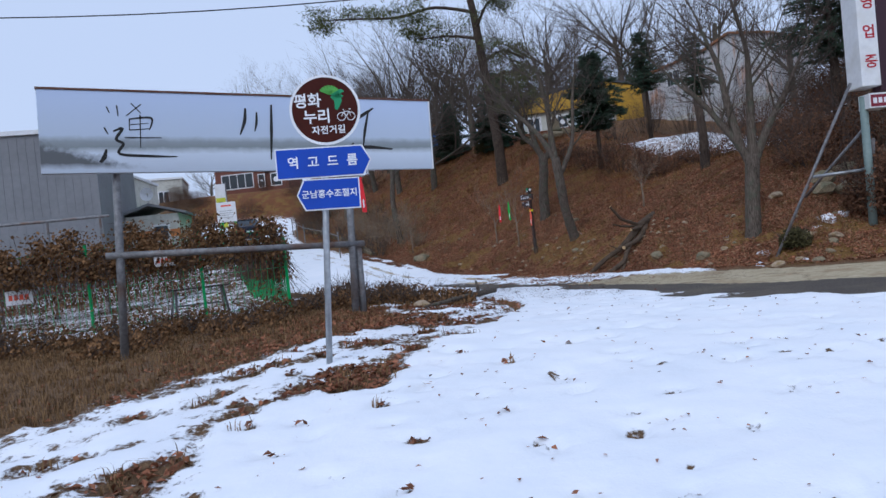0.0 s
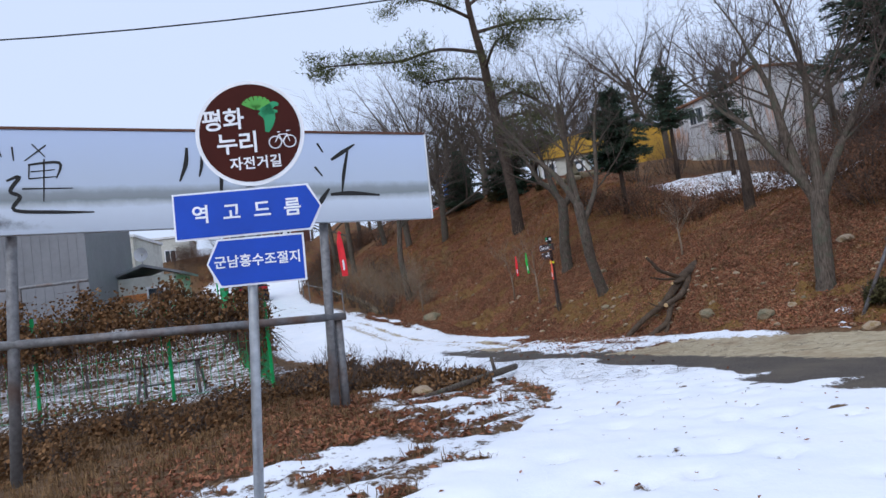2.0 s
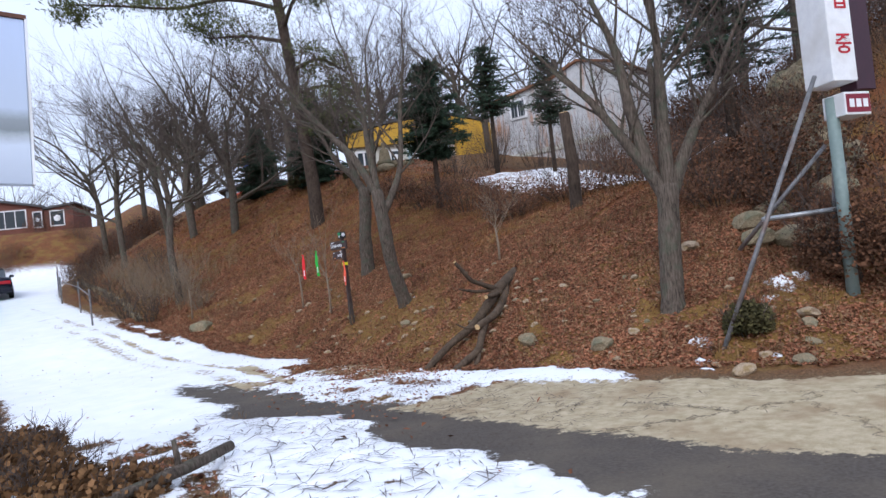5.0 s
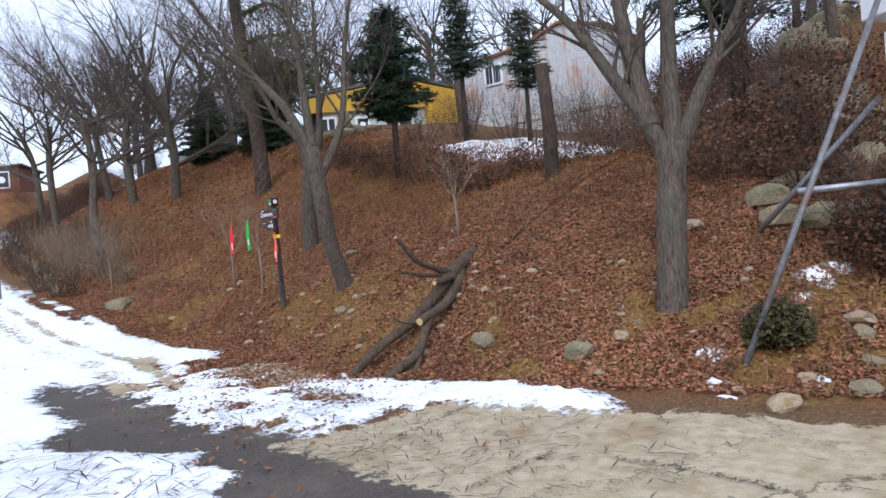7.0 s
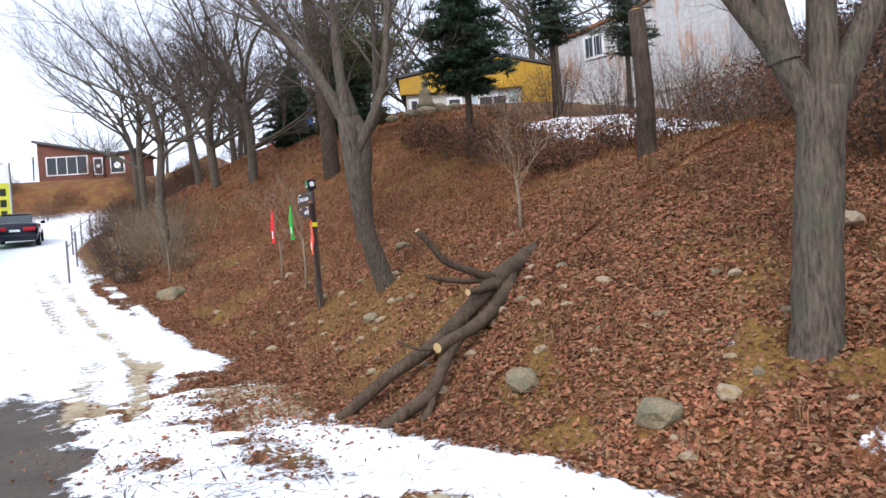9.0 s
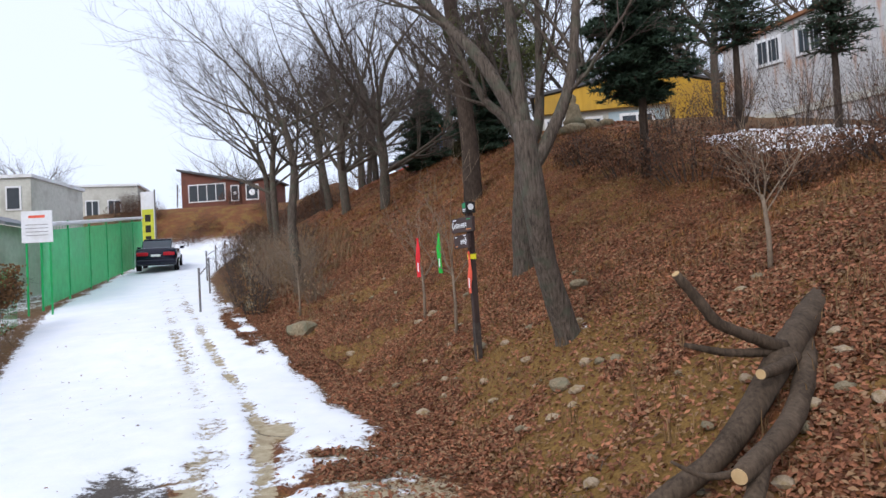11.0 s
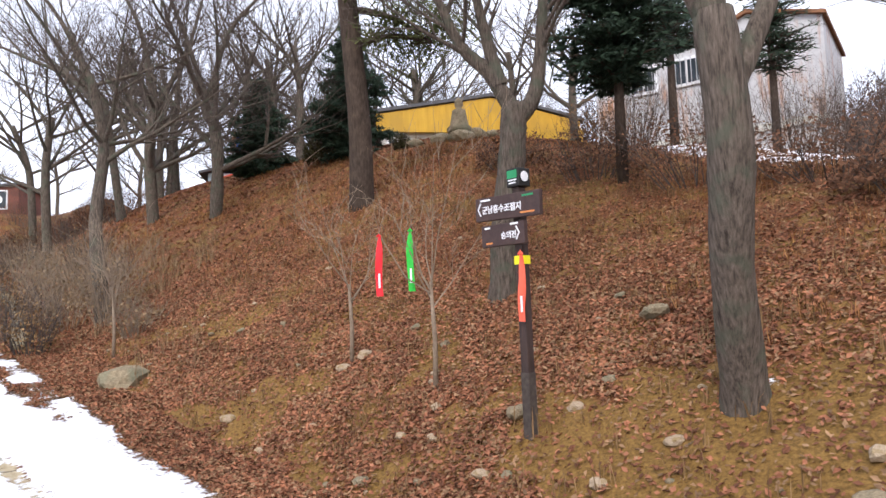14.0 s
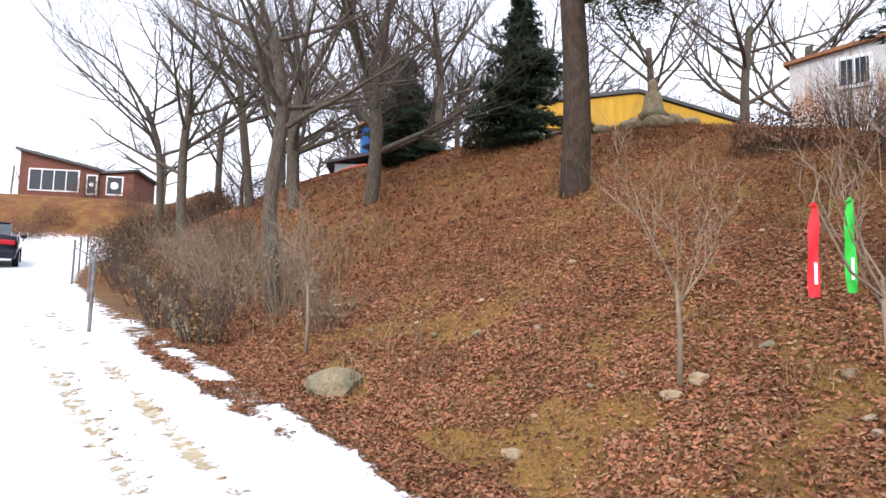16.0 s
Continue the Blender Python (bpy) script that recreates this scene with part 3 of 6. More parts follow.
# ---- trees ----
def sprout(geo_l, geo_t, rnd, start, direction, length, radius, level, lift=0.25, last=4):
    """A limb that wanders and divides; thick ones go to geo_l, twigs to geo_t."""
    n = 5 if level < 2 else (3 if level == 2 else 2)
    pts, radii, dirs = [Vector(start)], [radius], []
    d = Vector(direction).normalized()
    for i in range(n):
        d = (d + Vector((rnd.uniform(-1, 1), rnd.uniform(-1, 1), rnd.uniform(-0.6, 1) * 0.7 + lift)) * 0.17).normalized()
        dirs.append(d)
        pts.append(pts[-1] + d * length / n)
        radii.append(radius * (1 - 0.75 * (i + 1) / n))
    (geo_l if level < 2 else geo_t).tube(pts, radii, 5 if level < 2 else 3, False)
    if level >= last or radius < 0.0022:
        return
    kids = {0: 8, 1: 6, 2: 5, 3: 4}[level]
    for k in range(kids):
        f = 0.25 + 0.75 * (k + rnd.random()) / kids
        i = min(n - 1, int(f * n))
        p = pts[i].lerp(pts[i + 1], f * n - i)
        side = dirs[i].orthogonal()
        side.rotate(Matrix.Rotation(rnd.uniform(0, 6.283), 3, dirs[i]))
        nd = (dirs[i] * rnd.uniform(0.55, 1.0) + side.normalized() * rnd.uniform(0.5, 0.95) + Vector((0, 0, 0.15)))
        sprout(geo_l, geo_t, rnd, p, nd, length * rnd.uniform(0.38, 0.62), max(0.0035, radii[i] * rnd.uniform(0.4, 0.6)), level + 1, lift, last)


def smooth_line(pts, radii, n=4):
    """A rounded line through the points, with radii."""
    pts = [Vector(p) for p in pts]
    out, rr = [], []
    for i in range(len(pts) - 1):
        p0, p1, p2, p3 = pts[max(i - 1, 0)], pts[i], pts[i + 1], pts[min(i + 2, len(pts) - 1)]
        for k in range(n):
            t = k / n
            out.append(0.5 * (2 * p1 + (p2 - p0) * t + (2 * p0 - 5 * p1 + 4 * p2 - p3) * t * t + (3 * p1 - p0 - 3 * p2 + p3) * t ** 3))
            rr.append(radii[i] * (1 - t) + radii[i + 1] * t)
    return out + [pts[-1]], rr + [radii[-1]]


def bare_tree(label, trunk, r0, r1, limbs=(), seed=1, crown=None, bark="bark", deep=1, name="bare_tree", last=4, roots=True):
    """trunk: points from the ground up. limbs: lists of points. crown: (count, length) of limbs that spring by themselves."""
    rnd = random.Random(seed)
    base = Vector(trunk[0])
    t = thing(name, label, "tree", Matrix.Translation(base))
    rel = lambda pts: [Vector(p) - base for p in pts]
    tg, lg, tw = Geo(), Geo(), Geo()
    n = len(trunk)
    radii = [r0 + (r1 - r0) * i / (n - 1) for i in range(n)]
    mid = rel(trunk)
    if crown:
        mid = [mid[0]] + [p + Vector((rnd.uniform(-0.2, 0.2), rnd.uniform(-0.2, 0.2), 0)) for p in mid[1:-1]] + [mid[-1]]
    pts, rr = smooth_line(mid, radii)
    rr = [r * rnd.uniform(0.93, 1.07) for r in rr]
    if roots:
        pts.insert(0, pts[0] + Vector((0, 0, -0.35)))
        rr.insert(0, r0 * 1.5)
        rr[1] = r0 * 1.18
    tg.tube(pts, rr, 12)
    for lp in limbs:
        lr0 = r1 * 0.72
        lpts, lrr = smooth_line(rel(lp), [lr0 * (1 - 0.72 * i / (len(lp) - 1)) for i in range(len(lp))])
        part("limb", Geo().tube(lpts, lrr, 8, False), bark, t, smooth_it=True)
        total = sum((lpts[i + 1] - lpts[i]).length for i in range(len(lpts) - 1))
        for i in range(int(len(lpts) * 0.45), len(lpts) - 1):
            for _ in range(1):
                d = (lpts[i + 1] - lpts[i]).normalized()
                side = d.orthogonal()
                side.rotate(Matrix.Rotation(rnd.uniform(0, 6.283), 3, d))
                sprout(lg, tw, rnd, lpts[i], d * 0.6 + side.normalized() * 0.8 + Vector((0, 0, 0.25)), total * rnd.uniform(0.35, 0.65), lrr[i] * 0.42, deep, 0.25, last)
        sprout(lg, tw, rnd, lpts[-1], lpts[-1] - lpts[-2], total * 0.5, lrr[-1], deep, 0.25, last)
    if crown:
        top = pts[-1]
        for k in range(crown[0]):
            f = rnd.uniform(0.0, 0.5)
            i = max(1, int(len(pts) * (1 - f)) - 1)
            a = 6.283 * k / crown[0] + rnd.uniform(-0.4, 0.4)
            lean_d = Vector((math.cos(a) * 0.85, math.sin(a) * 0.85, rnd.uniform(0.2, 0.95)))
            sprout(lg, tw, rnd, pts[i], lean_d, crown[1] * rnd.uniform(0.75, 1.15), rr[i] * 0.5, 0, 0.22, last)
    part("trunk", tg, bark, t, smooth_it=True)
    if lg.v:
        tagged(part("branchwork", lg, bark, t, smooth_it=True), kind="stuff")
    if tw.v:
        tagged(part("brushwood", tw, "twig", t), kind="stuff")
    return t


tree_a = bare_tree("grey-barked bare tree with forked trunk on the bank", [(6.40, 14.1, 0.98), (6.47, 14.1, 1.83), (6.55, 14.09, 2.65)], 0.15, 0.145,
    [[(6.53, 14.09, 2.4), (6.35, 14.16, 2.85), (6.06, 14.26, 3.35), (5.72, 14.37, 3.91), (5.36, 14.49, 4.3)],
     [(6.55, 14.09, 2.5), (6.6, 14.1, 3.41), (6.65, 14.1, 4.18), (6.66, 14.11, 4.88), (6.5, 14.2, 5.9)],
     [(6.58, 14.08, 2.5), (6.78, 14.03, 2.95), (7.0, 13.98, 3.37), (7.23, 13.92, 3.76), (7.58, 13.83, 4.44)],
     [(6.35, 14.16, 2.85), (6.21, 14.22, 3.75), (6.12, 14.27, 4.58), (5.9, 14.4, 5.4)]], seed=11)
tree_b = bare_tree("grey-barked bare tree leaning over the leaf-strewn bank", [(3.87, 19.75, 1.25), (3.63, 19.5, 2.12), (3.54, 19.33, 2.84), (3.47, 19.32, 3.6)], 0.14, 0.12,
    [[(3.48, 19.32, 3.5), (3.09, 19.4, 4.3), (2.66, 19.64, 4.89), (2.17, 19.72, 5.56), (1.7, 19.8, 6.3)],
     [(3.52, 19.32, 3.1), (3.72, 19.33, 3.4), (4.01, 19.35, 4.07), (4.17, 19.46, 5.25), (4.32, 19.46, 6.03)],
     [(3.48, 19.32, 3.5), (3.42, 19.4, 4.51), (3.4, 19.56, 5.31), (3.24, 19.6, 6.27)]], seed=12)
tree_c = bare_tree("rough-barked bare tree with three raised limbs on the bank", [(3.66, 23.38, 2.0), (3.67, 23.27, 2.92), (3.74, 23.18, 3.58), (3.76, 23.1, 4.2)], 0.17, 0.15,
    [[(3.75, 23.1, 4.1), (3.5, 23.15, 4.54), (3.2, 23.21, 4.85), (2.97, 23.23, 5.33), (2.66, 23.25, 6.06)],
     [(3.6, 23.12, 4.4), (3.52, 23.12, 4.72), (3.37, 23.1, 5.33), (3.18, 23.06, 6.23)],
     [(3.78, 23.1, 4.0), (3.99, 23.02, 4.3), (4.06, 22.92, 4.96), (4.08, 22.81, 5.92), (4.1, 22.7, 7)]], seed=13)
tree_d = bare_tree("slender dark bare tree at the lane side", [(-1.72, 29.57, 1.95), (-1.71, 29.51, 3.59), (-1.81, 29.46, 5.1), (-1.95, 29.41, 6.37)], 0.13, 0.08,
    [[(-1.95, 29.41, 6.2), (-2.41, 29.39, 7.3), (-3.14, 29.4, 8.31)]], seed=14, crown=(9, 3.0), last=3)
tree_e = bare_tree("tall bare tree rising from the bank", [(-0.02, 34.21, 4.0), (-0.12, 34.14, 6.0), (-0.14, 34.08, 7.3)], 0.17, 0.13,
    [[(-0.14, 34.08, 7.2), (0.34, 34.0, 9.14), (1.54, 33.9, 10.6)], [(-0.14, 34.08, 7.2), (-0.7, 34.1, 9.0), (-1.4, 34.1, 11)]], seed=15, crown=(10, 3.6), last=3)
tree_f = bare_tree("tall bare tree rising from the bank", [(-1.89, 37.5, 4.3), (-1.95, 37.42, 6.72), (-1.82, 37.34, 8.2)], 0.18, 0.14,
    [[(-1.85, 37.34, 8.0), (-2.24, 37.29, 10.4), (-2.96, 37.28, 11.9)], [(-1.82, 37.34, 8.0), (-0.9, 37.4, 10), (-0.4, 37.4, 12)]], seed=16, crown=(10, 3.8), last=3)
tree_g = bare_tree("bare spreading tree above the lane", [(-7.04, 44.71, gz(-7.04, 44.71)), (-7.24, 44.66, 7.4), (-7.79, 44.62, 9.2)], 0.14, 0.1,
    [[(-7.6, 44.62, 8.8), (-8.88, 44.63, 10.6), (-10.6, 44.6, 11.6)]], seed=17, crown=(11, 4.6), last=3)
tree_h = bare_tree("bare tree above the lane", [(-3.63, 42.55, gz(-3.63, 42.55)), (-3.89, 42.47, 8.27), (-4.2, 42.4, 9.8)], 0.16, 0.12,
    [[(-4.2, 42.4, 9.6), (-4.9, 42.37, 11.2), (-5.6, 42.37, 13)]], seed=18, crown=(10, 4.2), last=3)
far_a = bare_tree("distant bare tree on the rise", [(-5.2, 39.5, gz(-5.2, 39.5) - 0.2), (-5.3, 39.5, 6.5), (-5.1, 39.4, 8.2)], 0.15, 0.1, seed=61, crown=(9, 3.6), last=2)
far_b = bare_tree("distant bare tree on the rise", [(4.5, 55, gz(4.5, 55) - 0.2), (4.4, 55, 11), (4.7, 55, 13)], 0.17, 0.11, seed=62, crown=(10, 4.2), last=2)
for k, (bx, by, s, turn) in enumerate([(1.8, 47, 1.2, 200), (-2.5, 50, 1.2, 300), (-6.5, 54, 1.2, 90), (9.5, 50, 1.4, 160), (14, 48, 1.4, 250), (19, 44, 1.3, 330), (13.5, 25, 0.8, 75), (16, 24, 0.9, 15), (15, 20.5, 0.8, 115), (18.5, 22, 0.9, 205), (13.2, 18.2, 0.8, 290), (17, 17.5, 0.9, 60), (21, 27, 1.0, 160), (20, 19, 0.9, 240)]):
    src_tree = (far_a, far_b)[k % 2]
    cp = copy_thing(src_tree, pose(bx, by, gz(bx, by) - 0.2, 0, 0, turn) @ Matrix.Diagonal((s, s, s, 1)))


g_rnd = random.Random(37)
for bx, by in ((0.8, 43.5), (2.6, 41.2), (4.6, 47.5), (6.8, 49), (3.4, 50.5), (9.0, 48.5), (11.5, 50), (12.5, 38.5)):
    sc = g_rnd.uniform(0.85, 1.1)
    copy_thing((far_a, far_b)[g_rnd.randrange(2)], pose(bx, by, gz(bx, by) - 0.2, 0, 0, g_rnd.uniform(0, 360)) @ Matrix.Diagonal((sc, sc, sc, 1)))
w_rnd = random.Random(91)
for k in range(20):
    bx, by = w_rnd.uniform(-5, 22), w_rnd.uniform(46, 62)
    sc = w_rnd.uniform(0.75, 1.05)
    copy_thing((far_a, far_b)[k % 2], pose(bx, by, gz(bx, by) - 0.3, w_rnd.uniform(-4, 4), w_rnd.uniform(-4, 4), w_rnd.uniform(0, 360)) @ Matrix.Diagonal((sc, sc, sc, 1)))


def needle_clump(g, rnd, c, size, n, length=0.22, flat=0.5):
    """Tufts of short needles round a point."""
    for _ in range(n):
        p = Vector(c) + Vector((rnd.gauss(0, 1), rnd.gauss(0, 1), rnd.gauss(0, flat))) * size
        d = Vector((rnd.gauss(0, 1), rnd.gauss(0, 1), rnd.gauss(0.3, 0.7))).normalized()
        s = d.orthogonal().normalized() * length * 0.10
        g.v += [p - s, p + s, p + d * length]
        g.f.append((len(g.v) - 3, len(g.v) - 2, len(g.v) - 1))


def pine_tree():
    rnd = random.Random(5)
    base = Vector((2.90, 28.81, 3.8))
    t = thing("pine_tree", "tall dark-barked pine with sparse green boughs", "tree", Matrix.Translation(base))
    tg, lg, ng = Geo(), Geo(), Geo()
    pts, rr = smooth_line([Vector(p) - base for p in [(2.90, 28.81, 3.6), (2.88, 28.65, 5.3), (2.72, 28.55, 7.3), (2.45, 28.5, 10.8), (2.23, 28.45, 12.5), (2.05, 28.37, 15.5)]], [0.25, 0.215, 0.19, 0.16, 0.12, 0.05])
    tg.tube(pts, rr, 12)
    boughs = [[(2.58, 28.47, 11.0), (0.87, 28.72, 11.5), (-0.79, 28.98, 11.35), (-2.42, 29.23, 11.55), (-4.05, 29.48, 11.75)], [(2.66, 28.5, 9.9), (1.35, 28.7, 10.24), (0.12, 28.89, 10.28)], [(2.36, 28.46, 11.88), (4.22, 28.17, 12.0), (5.64, 27.95, 11.7)],
              [(2.3, 28.4, 12.4), (0.8, 28.1, 13.2), (-0.6, 28.0, 13.5)], [(2.2, 28.4, 13), (3.4, 28.9, 13.8), (4.6, 29.2, 13.9)], [(2.75, 28.5, 8.2), (3.6, 28.4, 8.4), (4.3, 28.3, 8.1)], [(2.8, 28.55, 6.9), (3.5, 28.4, 7.1), (4.0, 28.3, 7.0)],
              [(2.75, 28.5, 7.6), (3.5, 28.3, 7.4), (4.2, 28.1, 6.9)], [(2.7, 28.5, 9.0), (3.5, 28.4, 9.3), (4.3, 28.2, 8.8)], [(2.1, 28.4, 14.2), (1.0, 28.9, 14.9)], [(2.1, 28.4, 14.5), (3.0, 27.8, 15.3)], [(2.5, 28.5, 10.4), (2.9, 27.2, 10.9), (3.4, 26.2, 10.8)]]
    for b in boughs:
        bp, br = smooth_line([Vector(p) - base for p in b], [0.075 * (1 - 0.7 * i / (len(b) - 1)) for i in range(len(b))])
        lg.tube(bp, br, 6, False)
        for i in range(len(bp) // 3, len(bp)):
            for _ in range(rnd.choice((1, 2, 3))):
                c = bp[i] + Vector((rnd.uniform(-0.7, 0.7), rnd.uniform(-0.7, 0.7), rnd.uniform(-0.35, 0.45)))
                lg.tube([bp[i], c], [0.015, 0.006], 3, False)
                needle_clump(ng, rnd, c, 0.28, 105, 0.22, 0.45)
    part("trunk", tg, "bark_dark", t, smooth_it=True)
    tagged(part("branchwork", lg, "bark_dark", t, smooth_it=True), kind="stuff")
    tagged(part("foliage", ng, "needle", t), kind="stuff")


def conifer(label, x, y, height, width, seed, clear=0.2, dense=1.0, blunt=0.7, name="conifer_tree"):
    """Upright evergreen: uneven whorls of boughs with side sprays of short needles."""
    rnd = random.Random(seed)
    z0 = gz(x, y) - 0.05
    t = thing(name, label, "tree", pose(x, y, z0))
    tg, lg, ng = Geo(), Geo(), Geo()
    tg.tube([(0, 0, -0.1), (0.03, 0.01, height * 0.5), (0, 0, height)], [0.022 * height, 0.014 * height, 0.01], 8)
    z = height * clear
    while z < height * 0.98:
        f = (z / height - clear) / (1 - clear)
        reach = width * 0.5 * (1 - f) ** blunt * min(1, 0.6 + f * 4)
        for k in range(8):
            a = rnd.uniform(0, 6.283)
            r = reach * rnd.choice((0.6, 0.85, 1.0, 1.15)) * rnd.uniform(0.85, 1.1)
            rise = rnd.uniform(-0.22, 0.28)
            tip = Vector((math.cos(a) * r, math.sin(a) * r, z + r * rise))
            mid = tip * 0.55 + Vector((0, 0, z * 0.45 + 0.08 * r))
            lg.tube([(0, 0, z), mid, tip], [0.024, 0.014, 0.005], 4, False)
            out = Vector((math.cos(a), math.sin(a), rise * 0.6))
            side = Vector((-math.sin(a), math.cos(a), 0))
            n = max(3, int(r / 0.16))
            for q in range(n):
                c0 = (mid if q > n * 0.5 else Vector((0, 0, z))).lerp(tip if q > n * 0.5 else mid, (q / n * 2) % 1.0)
                for sgn in (-1, 1):
                    ln = min(0.42, 0.14 + 0.3 * r * (1 - q / n)) * rnd.uniform(0.6, 1.2)
                    c1 = c0 + (out * 0.7 + side * sgn * 0.8 + Vector((0, 0, rnd.uniform(-0.25, 0.15)))) * ln
                    lg.tube([c0, c1], [0.007, 0.003], 3, False)
                    m = max(4, int(26 * dense * ln / 0.3))
                    for _ in range(m):
                        p = c0.lerp(c1, rnd.random() ** 0.7)
                        d = (c1 - c0).normalized() * rnd.uniform(0.2, 1.0) + Vector((rnd.gauss(0, 0.7), rnd.gauss(0, 0.7), rnd.gauss(0.1, 0.5)))
                        d = d.normalized() * rnd.uniform(0.09, 0.17)
                        w = d.orthogonal().normalized() * 0.02
                        ng.v += [p - w, p + w, p + d]
                        ng.f.append((len(ng.v) - 3, len(ng.v) - 2, len(ng.v) - 1))
        z += height * 0.042
    part("trunk", tg, "bark_dark", t, smooth_it=True)
    tagged(part("branchwork", lg, "bark_dark", t), kind="stuff")
    tagged(part("foliage", ng, "spruce", t), kind="stuff")
    return t


pine_tree()
conifer("dense dark green evergreen on the bank crest", 6.1, 24.75, 4.3, 2.5, 21, 0.36, 1.5, 0.45)
conifer("thin dark conifer with open boughs on the bank crest", 8.9, 27.4, 4.5, 2.3, 22, 0.45, 0.4, 0.55)
conifer("thin dark conifer with open boughs on the bank crest", 10.6, 26.6, 4.0, 1.9, 23, 0.42, 0.32, 0.55)
conifer("dark green cone-shaped conifer on the crest", 1.2, 38.0, 3.2, 2.6, 24, 0.03, 1.8, 0.8)
conifer("dark green cone-shaped conifer behind the pine", 3.5, 34.0, 3.9, 2.9, 25, 0.05, 1.6, 0.75)
conifer("dark conifer beside the leaning sign", 11.0, 18.3, 6.5, 3.4, 26, 0.3, 0.7, 0.6)

# ---- the long board on posts ----
BA, BB = Vector((-5.02, 8.44, 0)), Vector((-0.07, 10.72, 0))
b_dir = (BB - BA).normalized()
b_len = (BB - BA).length
b_turn = math.degrees(math.atan2(b_dir.y, b_dir.x))
BOARD = pose(BA.x, BA.y, 0, 0, 2.3, b_turn)
board = thing("billboard", "long weathered river-photo billboard on grey posts", "billboard", BOARD)


def board_print():
    """The printed face: pale sky, a grey far shore, water and a dark wooded spit."""
    m, nt, b, co = start_mat("billboard_print")
    sep = nt.nodes.new("ShaderNodeSeparateXYZ")
    nt.links.new(co, sep.inputs[0])
    x, z = sep.outputs[0], sep.outputs[2]
    nz = noise_node(nt, co, 4.5, 7, 0.72)
    zz = arith(nt, "ADD", arith(nt, "SUBTRACT", z, 2.95), arith(nt, "MULTIPLY", arith(nt, "SUBTRACT", nz, 0.5), 0.10))
    col = ramp(nt, zz, [(0.0, (0.46, 0.51, 0.59)), (0.22, (0.58, 0.64, 0.73)), (0.27, (0.42, 0.46, 0.50)), (0.31, (0.22, 0.25, 0.26)), (0.38, (0.27, 0.30, 0.32)), (0.46, (0.48, 0.55, 0.66)), (1.0, (0.50, 0.59, 0.78))])
    spit = arith(nt, "SUBTRACT", arith(nt, "SUBTRACT", 0.42, arith(nt, "MULTIPLY", x, 0.28)), zz)
    fl = noise_node(nt, co, 9, 6, 0.7)
    dark = ramp(nt, arith(nt, "ADD", spit, arith(nt, "MULTIPLY", arith(nt, "SUBTRACT", fl, 0.5), 0.35)), [(0.0, (0, 0, 0)), (0.12, (1, 1, 1))])
    low = ramp(nt, zz, [(0.02, (0, 0, 0)), (0.10, (1, 1, 1))])
    col = mix(nt, arith(nt, "MULTIPLY", dark, low), col, (0.10, 0.105, 0.11))
    nt.links.new(col, b.inputs["Base Color"])
    b.inputs["Roughness"].default_value = 0.35
    return m


M["board_print"] = board_print()
part("panel", Geo().box((0.08, 0, 2.925), (b_len - 0.08, 0.07, 3.98)), "board_print", board, "faded printed river view", bevel=0.006)
part("top_edge", Geo().box((0.07, -0.012, 3.98), (b_len - 0.07, 0.085, 4.005)), plain("rusty_edge_strip", (0.12, 0.05, 0.03), 0.7), board)
part("end_trim", Geo().box((b_len - 0.08, -0.01, 2.925), (b_len - 0.065, 0.08, 3.98)), "white", board)
for px in (0.9, 4.03):
    part("post", Geo().tube([(px - 0.04, 0.14, 0.3), (px + 0.02, 0.14, 3.6)], [0.052, 0.052], 12), "dull_steel", board, smooth_it=True)
for z in (3.1, 3.75):
    part("crossbar", Geo().box((0.1, 0.07, z), (b_len - 0.1, 0.11, z + 0.05)), "dull_steel", board)
part("rail", Geo().tube([(0.72, 0.12, 1.87), (4.2, 0.12, 1.83)], [0.045, 0.045], 10), "dull_steel", board, smooth_it=True)
part("stub_post", Geo().tube([(4.14, 0.2, 0.5), (4.12, 0.17, 1.85)], [0.055, 0.05], 10), "dull_steel", board, smooth_it=True)


def stroke(g, pts, widths, y=-0.004, shift=0.0):
    """A brush stroke on the face: a tapered ribbon with thickness."""
    p = [Vector((a - shift, 0, c)) for a, c in pts]
    line, ww = smooth_line(p, widths, 5)
    left, right = [], []
    for i, q in enumerate(line):
        d = (line[min(i + 1, len(line) - 1)] - line[max(i - 1, 0)]).normalized()
        s = Vector((-d.z, 0, d.x)) * ww[i]
        left.append((q + s)); right.append((q - s))
    n0 = len(g.v)
    for a, c in zip(left, right):
        g.v += [a + Vector((0, y, 0)), c + Vector((0, y, 0))]
    for i in range(len(line) - 1):
        k = n0 + 2 * i
        g.f.append((k, k + 1, k + 3, k + 2))


def glyph(name, strokes):
    for pts, w in strokes:
        g = Geo()
        stroke(g, pts, [w * 0.55] + [w] * (len(pts) - 2) + [w * 0.35], shift=0.08)
        part(name, g, "ink", board, "black brush stroke of a character")


